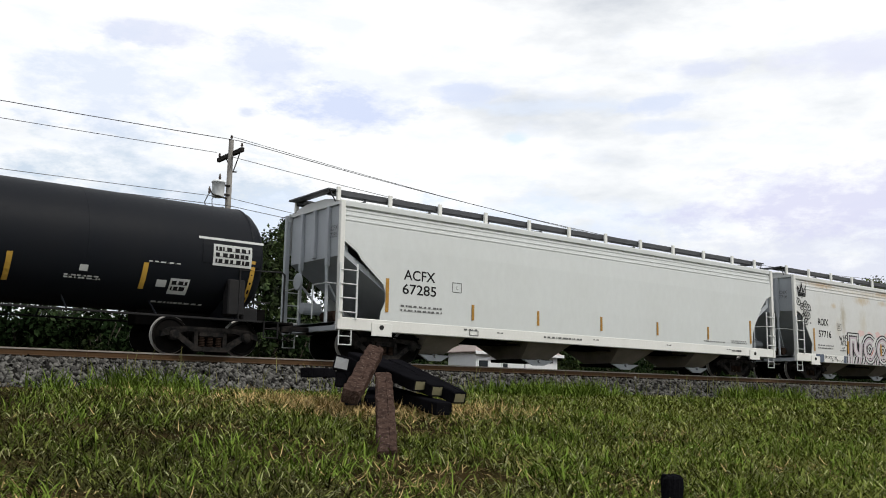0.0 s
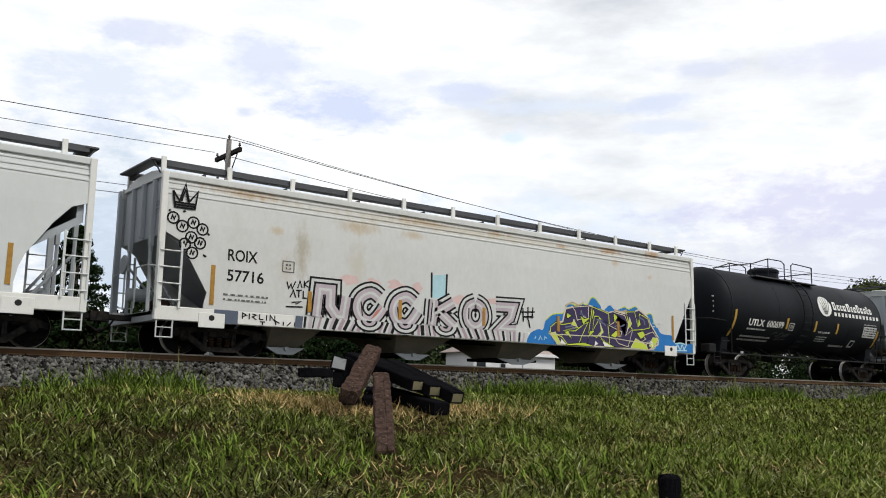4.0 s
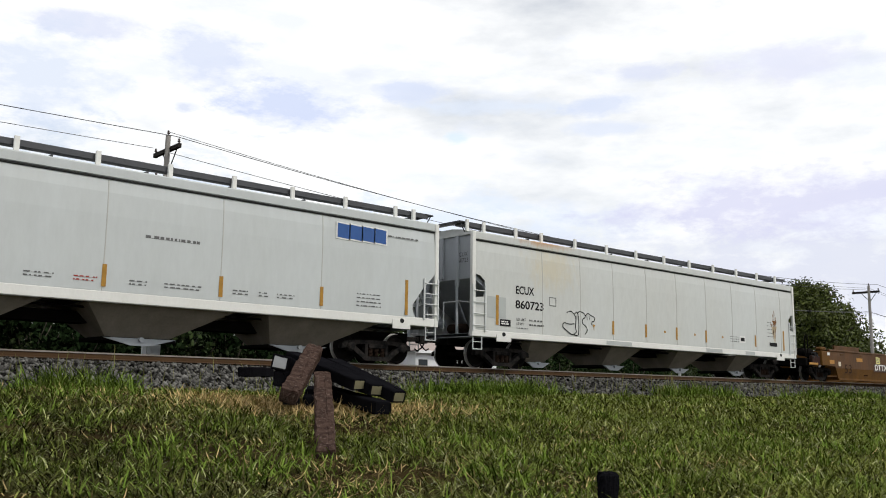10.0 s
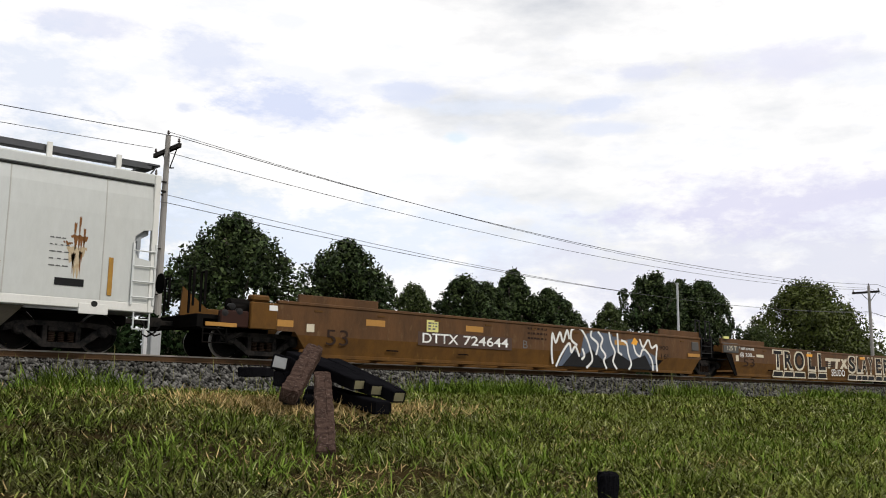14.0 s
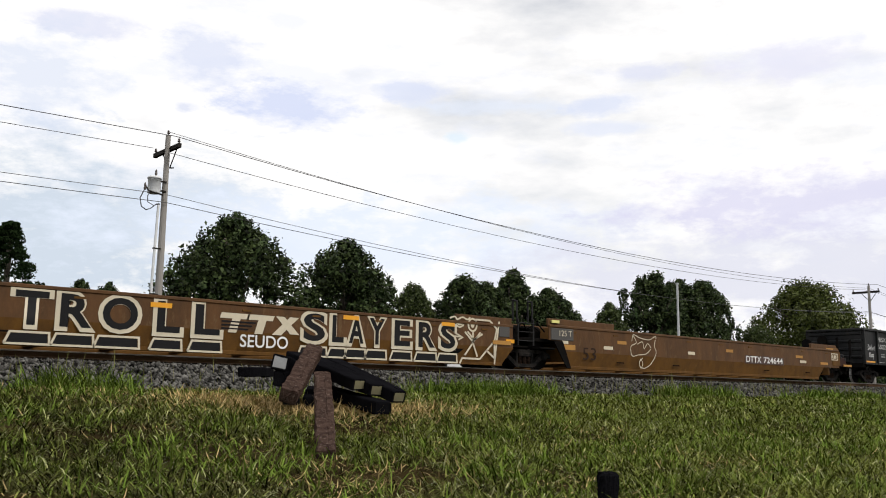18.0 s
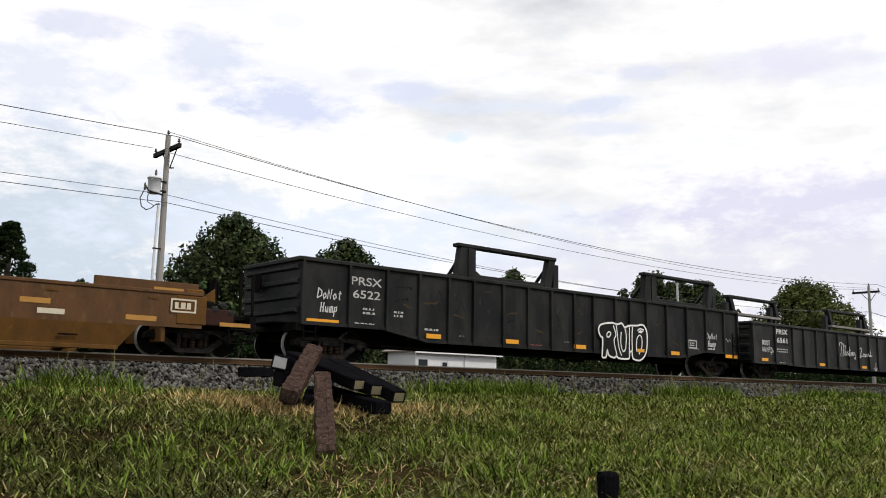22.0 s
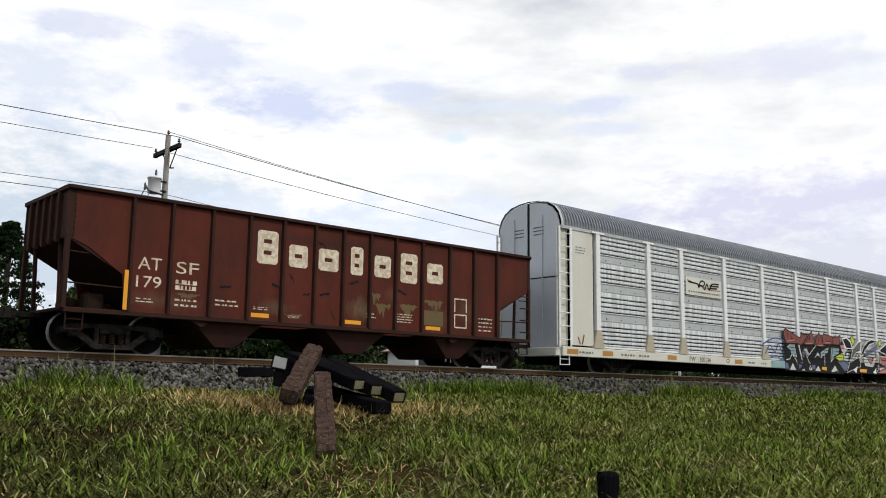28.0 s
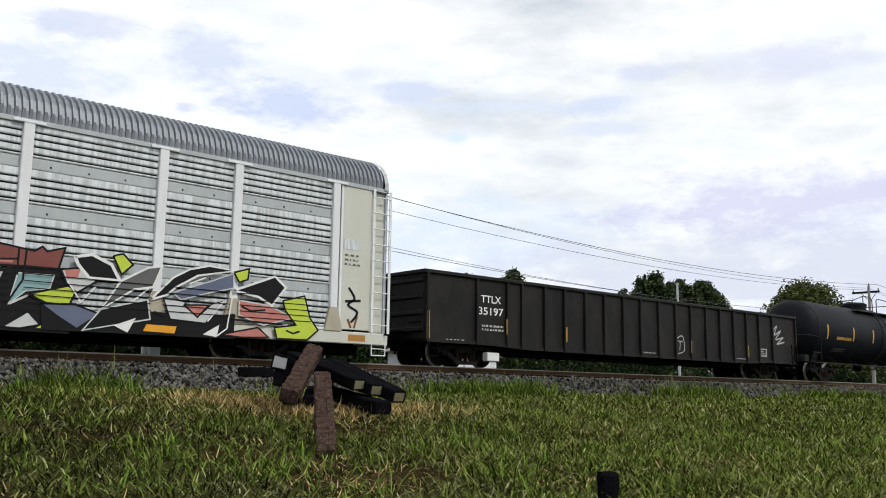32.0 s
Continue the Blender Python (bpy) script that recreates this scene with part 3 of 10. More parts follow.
def loft(bm, rings, close=True, caps=True):
    """A skin through rings of points."""
    vs = [[bm.verts.new(p) for p in ring] for ring in rings]
    n = len(vs[0])
    for a, b in zip(vs, vs[1:]):
        for k in range(n if close else n - 1):
            bm.faces.new((a[k], a[(k + 1) % n], b[(k + 1) % n], b[k]))
    if caps:
        bm.faces.new(list(reversed(vs[0])))
        bm.faces.new(vs[-1])
    bmesh.ops.recalc_face_normals(bm, faces=bm.faces[:])
    return bm


def wheel_disc(bm, c, profile, axis="Y", seg=24):
    """A turned body: profile holds (radius, along the axis)."""
    rings = []
    for r, h in profile:
        ring = []
        for k in range(seg):
            a = k * math.tau / seg
            p = {"Y": (r * math.cos(a), h, r * math.sin(a)), "X": (h, r * math.cos(a), r * math.sin(a)),
                 "Z": (r * math.cos(a), r * math.sin(a), h)}[axis]
            ring.append(Vector(c) + Vector(p))
        rings.append(ring)
    return loft(bm, rings)


def mesh_arrays(name, co, faces):
    """A mesh from an array of points and an array of equal-sided faces."""
    me = bpy.data.meshes.new(name)
    k = faces.shape[1]
    me.vertices.add(len(co))
    me.vertices.foreach_set("co", np.asarray(co, np.float32).ravel())
    me.loops.add(faces.size)
    me.loops.foreach_set("vertex_index", np.asarray(faces, np.int32).ravel())
    me.polygons.add(len(faces))
    me.polygons.foreach_set("loop_start", np.arange(len(faces), dtype=np.int32) * k)
    me.update(calc_edges=True)
    return me


def thing(name, label, category, at=(0, 0, 0), group="", kind=""):
    ob = new(name)
    ob.empty_display_size = 0.3
    ob.location = at
    return tagged(ob, label, category, group, kind)

# ---- ground, track bed, rails ----
rng = np.random.default_rng(7)
VERGE_Y = np.array([-1500.0, -6, 0, 4.8, 8.7, 11.3, 14, 17, 20.1, 26, 3000])
VERGE_Z = np.array([-2.2, -2.15, -2.0, -1.74, -1.52, -1.27, -1.08, -0.95, -0.86, -0.62, -0.62])


def ground_z(x, y):
    """The verge rises from the viewer to the track bed and lies level beyond it."""
    soft = np.clip((y - 1) / 3, 0, 1) * np.clip((20.3 - y) / 2, 0, 1)
    lump = 0.04 * np.sin(0.9 * x + 0.4 * y) * np.sin(0.7 * y + 1.1) + 0.025 * np.sin(2.3 * x - 1.1 * y + 0.5)
    return np.interp(y, VERGE_Y, VERGE_Z) + soft * lump


def build_ground():
    xs = np.unique(np.concatenate([np.linspace(-1500, -30, 14), np.arange(-30, 70, 0.6), np.linspace(70, 2500, 26)]))
    ys = np.unique(np.concatenate([np.linspace(-1200, -10, 10), np.arange(-10, 36, 0.5), np.linspace(34, 2500, 26)]))
    gx, gy = np.meshgrid(xs, ys, indexing="ij")
    co = np.stack([gx, gy, ground_z(gx, gy)], -1).reshape(-1, 3)
    i = np.arange(len(xs) * len(ys)).reshape(len(xs), len(ys))
    f = np.stack([i[:-1, :-1], i[1:, :-1], i[1:, 1:], i[:-1, 1:]], -1).reshape(-1, 4)
    ob = link_mesh("ground", mesh_arrays("ground", co, f), "ground", smooth=True)
    tagged(ob, "grassy verge soil with brown thatch", "ground", kind="structure")


def build_track():
    """Ballast bed, its stones, the sleepers in it and two rails."""
    bed = bmesh.new()
    sec = [(TRACK + d, z) for d, z in ((-3.5, -1.0), (-2.95, -0.86), (-1.6, -0.29), (-1.25, -0.26), (1.25, -0.26), (1.6, -0.29), (2.7, -0.6), (3.1, -0.74))]
    xs = [-300, -30] + list(np.arange(-10, 80, 1.5)) + [150, 500]
    loft(bed, [[(x, y + 0.05 * math.sin(1.3 * x + k), z + 0.02 * math.sin(2.1 * x + 2 * k)) for k, (y, z) in enumerate(sec)] for x in xs],
         close=True)
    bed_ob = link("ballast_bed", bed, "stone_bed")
    tagged(bed_ob, "crushed stone track bed, blackened as shade between the stones", "ballast", kind="structure")
    # loose stones on the near shoulder, denser where the bed lies bare
    n = 22000
    x = 1 + 72 * rng.random(n) ** 1.6
    d = -3.15 + 2.1 * rng.random(n)
    y = TRACK + d
    z = np.interp(d, [-3.15, -2.95, -1.6, -1.25, -0.8], [-0.9, -0.86, -0.29, -0.26, -0.26]) + 0.005
    s = rng.uniform(0.03, 0.085, n)
    octa = np.array([[1, 0, 0], [0, 1, 0], [-1, 0, 0], [0, -1, 0], [0, 0, 0.8], [0, 0, -0.8]])
    tri = np.array([[0, 1, 4], [1, 2, 4], [2, 3, 4], [3, 0, 4], [1, 0, 5], [2, 1, 5], [3, 2, 5], [0, 3, 5]])
    a = rng.random(n) * math.tau
    rot = np.stack([np.stack([np.cos(a), -np.sin(a), 0 * a], -1), np.stack([np.sin(a), np.cos(a), 0 * a], -1),
                    np.stack([0.4 * rng.normal(size=n), 0.4 * rng.normal(size=n), np.ones(n)], -1)], 1)
    shape = octa[None] * rng.uniform(0.6, 1.35, (n, 6, 3))
    co = np.einsum("nij,nkj->nki", rot, shape) * s[:, None, None] + np.stack([x, y, z], -1)[:, None]
    f = (tri[None] + 6 * np.arange(n)[:, None, None]).reshape(-1, 3)
    tagged(link_mesh("ballast_stones", mesh_arrays("ballast_stones", co.reshape(-1, 3), f), "stone"),
           "loose grey ballast stones along the rails", "ballast", kind="stuff")
    track = thing("railway_track", "brown rusty rails on creosoted wooden sleepers", "track", (0, TRACK, 0), kind="structure")
    prof = [(-0.076, -0.17), (0.076, -0.17), (0.076, -0.158), (0.012, -0.14), (0.01, -0.045), (0.036, -0.036), (0.037, -0.006),
            (0.03, 0), (-0.03, 0), (-0.037, -0.006), (-0.036, -0.036), (-0.01, -0.045), (-0.012, -0.14), (-0.076, -0.158)]
    for side in (-0.7525, 0.7525):
        bm = bmesh.new()
        loft(bm, [[(x, side + a, z) for a, z in prof] for x in (-300, 500)])
        for fc in bm.faces:
            if fc.calc_center_median().z > -0.034:
                fc.material_index = 1
        part("rail", bm, ["rail", "rail_top"], track)
    bm = box(bmesh.new(), -0.115, 0.115, -1.3, 1.3, -0.355, -0.178, 0.012)
    first = part("sleeper", bm, "tie_wood", track)
    for k in range(1, 150):
        o = first.copy()
        scene.collection.objects.link(o)
        o.location = (-2 + 0.56 * k + 0.03 * math.sin(5.1 * k), 0, 0)
        o.rotation_euler = (0, 0, 0.02 * math.sin(3.3 * k))
    first.location = (-2, 0, 0)


build_ground()
build_track()


# ---- grass ----
def blades(name, x, y, z, length, width, lean, curl, material, label, category, seed):
    """Arching, pointed blades of grass, each a strip of seven points."""
    r = np.random.default_rng(seed)
    n = len(x)
    a = r.random(n) * math.tau
    out = np.stack([np.cos(a), np.sin(a), 0 * a], -1)
    side = np.stack([-np.sin(a), np.cos(a), 0 * a], -1)
    up = np.array([0, 0, 1.0])
    lean, curl = r.uniform(*lean, n), r.uniform(*curl, n)
    p = np.stack([x, y, z], -1)
    rows = [p]
    for s0, s1 in ((0, 0.38), (0.38, 0.72), (0.72, 1.0)):
        th = (lean + curl * (s0 + s1) / 2)[:, None]
        p = p + (out * np.sin(th) + up * np.cos(th)) * (length * (s1 - s0))[:, None]
        rows.append(p)
    floor = z + 0.012
    for q in rows[1:]:
        q[:, 2] = np.maximum(q[:, 2], floor)
    w = width[:, None] * side
    co = np.stack([rows[0] - w * 0.8, rows[0] + w * 0.8, rows[1] - w, rows[1] + w, rows[2] - w * 0.75, rows[2] + w * 0.75, rows[3]], 1)
    k = 7 * np.arange(n)[:, None]
    f = np.concatenate([k + np.array([q]) for q in ([0, 1, 3], [0, 3, 2], [2, 3, 5], [2, 5, 4], [4, 5, 6])])
    ob = link_mesh(name, mesh_arrays(name, co.reshape(-1, 3), f), material)
    return tagged(ob, label, category, kind="stuff")


def patchiness(x, y):
    """Where the verge lies thin and dry (0) or thick and green (1)."""
    v = np.sin(0.8 * x + 0.3) * np.sin(0.6 * y + 0.7 * x) + 0.7 * np.sin(2.1 * x - 1.7 * y) * np.sin(1.3 * y + 0.4) + 0.5 * np.sin(4.7 * x + 3.1 * y)
    return np.clip(0.5 + 0.42 * v, 0, 1)


def thatch(x, y):
    """Where dry straw lies bare, in a broken band before the stones and in patches on the verge."""
    band = np.exp(-((y - 16.7 - 0.5 * np.sin(0.45 * x)) / 1.1) ** 2) * np.clip(0.35 + 0.9 * np.sin(0.33 * x - 1.6) + 0.4 * np.sin(1.7 * x + y), 0, 1)
    spots = np.clip(1.6 * np.sin(0.9 * x + 0.35 * y + 1) * np.sin(1.25 * y - 0.5 * x + 2) + 0.5 * np.sin(3.1 * x + 2.2 * y) - 0.75, 0, 1)
    return np.clip(band + 0.8 * spots, 0, 1)


def build_grass():
    r = np.random.default_rng(11)
    # within the wedge before the viewer; blades thin out with distance
    n = 620000
    d = 6.2 + 40 * r.random(n) ** 1.6
    ang = np.radians(r.uniform(6, 71, n))
    x, y = d * np.sin(ang), d * np.cos(ang)
    pile = np.hypot((x - 8.3) / 2.0, (y - 12.6) / 2.4)
    right = np.clip((x - 5.5) / 9, 0, 1)
    keep = (y < 19.9 + 0.5 * r.random(n)) & (y > 2.5) & (r.random(n) < np.clip(1.3 * patchiness(x, y) - 0.12, 0.1, 1) * np.clip(0.25 + x / 10, 0.35, 1) + 0.65 * right)
    keep &= (pile > 1.0) | (r.random(n) < 0.4)
    keep &= r.random(n) > 0.95 * thatch(x, y) * np.clip(1.9 - x / 14, 0.45, 1)
    keep &= np.abs((x - 5.3) * 0.84 - (y - 7.75) * 0.54) + np.maximum(0, np.hypot(x - 6, y - 8.8) - 1.3) > 0.22
    bare = (y > 18.5) & (np.sin(0.5 * x + 0.2) + 0.5 * np.sin(1.6 * x) > np.where(x < 15, -0.5, 0.35))
    keep &= ~(bare & (r.random(n) < 0.92))
    x, y, d = x[keep], y[keep], d[keep]
    ox, oy = r.uniform(-28, 62, 70000), r.uniform(-14, 19.6, 70000)
    wedge = np.degrees(np.arctan2(ox, oy))
    out = ~((wedge > 6) & (wedge < 71) & (np.hypot(ox, oy) > 6.2)) & (np.hypot(ox, oy) > 1.2)
    x, y = np.concatenate([x, ox[out]]), np.concatenate([y, oy[out]])
    d = np.concatenate([d, np.full(int(out.sum()), 22.0)])
    g = patchiness(x, y)
    length = (0.1 + 0.15 * g * r.random(len(x)) + 0.1 * r.random(len(x))) * (1 + 0.006 * d)
    length = length * np.where(y > 15.5, 0.75, 1.0)
    width = (0.0036 + 0.00021 * d + 0.0003 * np.maximum(0, d - 16)) * r.uniform(0.5, 1.5, len(x))
    # Dark olive blades mass towards the left, putting its dimness into the colour.
    worn = r.random(len(x)) < np.clip(1.35 - x / 6.5, 0.06, 0.85) * np.clip(1.4 - 0.9 * g, 0.4, 1)
    # A scattered few blades get the painted highlight colour.
    pale = r.random(len(x)) < 0.09
    for pick, name, label, seed in ((~worn & ~pale, "grass", "thick uneven green verge grass", 3), (worn & ~pale, "grass_dull", "olive verge grass, darkened for the dim left side", 4), (pale, "grass_pale", "curled verge blades coloured pale as highlights", 6)):
        blades(name, x[pick], y[pick], ground_z(x[pick], y[pick]) - 0.01, length[pick], width[pick], (0.2, 1.2), (0.7, 2.6), name, label, "grass", seed)
    # taller clumps
    n = 430
    d = 6.5 + 36 * r.random(n) ** 1.3
    ang = np.radians(r.uniform(7, 70, n))
    cx, cy = d * np.sin(ang), d * np.cos(ang)
    spot = np.array([5.3, 6.5, 7.1, 7.8, 16.9, 17.7, 18.6, 19.4, 20.3, 28.5, 29.7, 31.2, 39.0, 41.0, 44.0])
    tufts = np.repeat(spot, np.where(spot < 14, np.where(np.abs(spot - 6.8) < 0.5, 8, 2), 13))
    extra_x = np.concatenate([tufts + r.normal(0, 0.4, len(tufts)), [20.6, 21.2, 19.9, 14.3, 7.0, 7.6, 28.5, 30.0, 36.5, 6.2, 11.2, 40.0, 44.0, 48.0, 20.2, 21.6]])
    extra_y = np.concatenate([18.2 + 1.3 * r.random(len(tufts)) + 0.012 * tufts, [18.6, 18.8, 18.7, 18.5, 18.0, 18.4, 18.7, 18.9, 19.0, 17.2, 18.2, 19.0, 19.1, 19.2, 18.9, 18.4]])
    ok = (cy < 18.2) & (cy > 3) & (np.hypot(cx - 8.3, cy - 12.4) > 2.3)
    cx, cy = np.concatenate([cx[ok], extra_x]), np.concatenate([cy[ok], extra_y])
    m = 40
    x = (cx[:, None] + r.normal(0, 0.12, (len(cx), m)) * (1 + 0.03 * cy[:, None])).ravel()
    y = (cy[:, None] + r.normal(0, 0.12, (len(cx), m))).ravel()
    blades("grass_clumps", x, y, ground_z(x, y) - 0.01, np.where(y > 17.6, r.uniform(0.25, 0.75, len(x)), r.uniform(0.14, 0.32, len(x))), 0.0045 + 0.00026 * np.hypot(x, y), (0.05, 0.85), (0.4, 2.1), "grass_bright",
           "tall bright green grass clumps", "grass", 5)
    # dry stalks lying in the grass and round the sleepers
    n = 26000
    d = 6 + 28 * r.random(n) ** 1.3
    ang = np.radians(r.uniform(6, 71, n))
    x, y = d * np.sin(ang), d * np.cos(ang)
    keep = (y < 19.6) & (r.random(n) < (0.62 - 1.1 * patchiness(x, y)) * np.clip(0.35 + x / 18, 0.35, 0.8) * np.clip(1.5 - x / 22, 0.35, 1) * np.clip(1.3 - x / 14, 0.18, 1) + 0.8 * thatch(x, y) * np.clip(1.7 - x / 14, 0.2, 1))
    x, y = x[keep], y[keep]
    k = 8000
    x = np.concatenate([x, 8.7 + r.normal(0, 1.35, k)])
    y = np.concatenate([y, 12.9 + r.normal(0, 0.95, k)])
    blades("dry_stalks", x, y, ground_z(x, y) + r.uniform(0.01, 0.09, len(x)), np.where(np.hypot(x - 8.5, y - 12.1) < 3.0, r.uniform(0.1, 0.32, len(x)), r.uniform(0.06, 0.2, len(x))), 0.0032 + 0.00018 * np.hypot(x, y), (1.05, 1.65), (-1.1, 1.3), "straw",
           "dry straw-coloured stalks lying flat", "dry grass", 9)
    # a few thin weeds standing up before the rails
    k = 420
    x = r.uniform(5.5, 46, k)
    y = r.uniform(18.9, 20.6, k)
    blades("weeds", x, y, np.maximum(ground_z(x, y), np.interp(y - TRACK, [-2.95, -1.6], [-0.86, -0.29])), r.uniform(0.3, 0.75, k), np.full(k, 0.007), (0.0, 0.3), (0.0, 0.5), "weed",
           "thin dry weeds beside the ballast", "weeds", 13)


build_grass()


# ---- the heap of old sleepers ----
def sleeper(near, far, width, height, materials, label, turn=0.0, seed=0, wear=0.012):
    """A squared timber from its near end to its far end, edges worn, cracked and splintered."""
    near, far = Vector(near), Vector(far)
    L = (far - near).length
    rr = random.Random(seed)
    bm = bmesh.new()
    w, h = width / 2, height / 2
    sec = [(-w, -h + .015), (-w + .015, -h), (w - .015, -h), (w, -h + .015), (w, h - .015), (w - .015, h), (w * 0.3, h), (w * 0.22, h - 0.006), (w * 0.14, h), (-w + .015, h), (-w, h - .015)]
    rings = []
    k = 22
    for i in range(k + 1):
        f = i / k
        s = 1 if 0 < i < k else 0.93
        rings.append([(a * s + rr.gauss(0, wear * 0.5), L * f + (rr.gauss(0, 0.005) if i in (0, k) else 0), b * s + rr.gauss(0, wear * 0.6)) for a, b in sec])
    loft(bm, rings)
    ends = [fc for fc in bm.faces if abs(fc.normal.y) > 0.7 and fc.calc_center_median().y < L * 0.02]
    bmesh.ops.inset_region(bm, faces=ends, thickness=0.028, depth=0.004)
    for fc in ends:
        fc.material_index = 1
    ob = link("railway_sleeper", bm, materials)
    d = (far - near).normalized()
    xaxis = d.cross(Vector((0, 0, 1))).normalized()
    zaxis = xaxis.cross(d)
    rot = Matrix((xaxis, d, zaxis)).transposed().to_4x4()
    ob.matrix_world = Matrix.Translation(near) @ rot @ pose(0, 0, 0, 0, turn, 0)
    return tagged(ob, label, "railway sleeper", "heap of sleepers")


def build_heap():
    old, dark = ["tie_old", "tie_old"], ["tie_dark", "tie_end"]
    sleeper((5.57, 8.12, -1.545), (6.98, 10.32, -0.66), 0.215, 0.17, old, "weathered red-brown sleeper propped on the heap", 0, 1)
    sleeper((6.8, 10.86, -0.92), (8.34, 12.6, -0.19), 0.27, 0.2, old, "splintered brown sleeper leaning up the heap", 14, 2, 0.016)
    sleeper((9.03, 11.22, -0.92), (9.23, 13.35, -0.36), 0.25, 0.2, dark, "black creosoted sleeper with a pale sawn end", 0, 3, 0.004)
    sleeper((8.84, 11.55, -0.82), (9.0, 13.7, -0.3), 0.25, 0.2, dark, "black creosoted sleeper with a pale sawn end", 0, 4, 0.004)
    sleeper((8.64, 11.74, -0.74), (8.8, 14.0, -0.24), 0.25, 0.19, dark, "black creosoted sleeper with a pale sawn end", 0, 5, 0.004)
    sleeper((8.62, 11.08, -1.09), (9.03, 13.3, -0.84), 0.28, 0.2, ["tie_dark", "tie_dark"], "black creosoted sleeper lying on the grass", 0, 6, 0.004)
    sleeper((7.46, 12.2, -0.42), (8.9, 14.2, -0.42), 0.27, 0.24, ["tie_dark", "tie_end_grey"], "dark sleeper with a grey sawn end", 12, 7, 0.006)
    sleeper((8.1, 14.44, -0.53), (9.1, 15.3, -0.5), 0.24, 0.17, ["tie_dark", "tie_dark"], "dark sleeper lying behind the heap", 0, 8, 0.006)
    sleeper((7.75, 12.3, -0.95), (9.0, 14.3, -0.85), 0.26, 0.24, ["tie_dark", "tie_dark"], "dark sleeper at the bottom of the heap", 0, 9, 0.006)
    sleeper((7.5, 12.2, -0.66), (8.9, 14.1, -0.66), 0.27, 0.24, ["tie_dark", "tie_dark"], "dark sleeper inside the heap", 0, 10, 0.006)
    sleeper((8.2, 12.4, -1.06), (9.6, 14.4, -0.86), 0.3, 0.24, ["tie_dark", "tie_dark"], "dark sleeper at the bottom of the heap", 0, 11, 0.006)
    # the stub of a cut-off post
    bm = bmesh.new()
    rr = random.Random(4)
    rings = []
    for f in (-0.15, 0, 0.1, 0.2, 0.27, 0.295, 0.3):
        s = 1 if f < 0.28 else 0.9 if f < 0.298 else 0.5
        rings.append([(0.085 * s * math.cos(a) + rr.gauss(0, .006), 0.08 * s * math.sin(a) + rr.gauss(0, .004), f + rr.gauss(0, .004)) for a in [k * math.tau / 14 for k in range(14)]])
    loft(bm, rings)
    ob = link("post_stub", bm, "tie_dark")
    ob.location = (6.07, 4.8, float(ground_z(6.07, 4.8)))
    tagged(ob, "dark weathered wooden post stub in the grass", "post")


build_heap()


# ---- power line ----
POLES = (-49.0, 15.15, 79.05, 143.0)
LINE_Y = 34.0


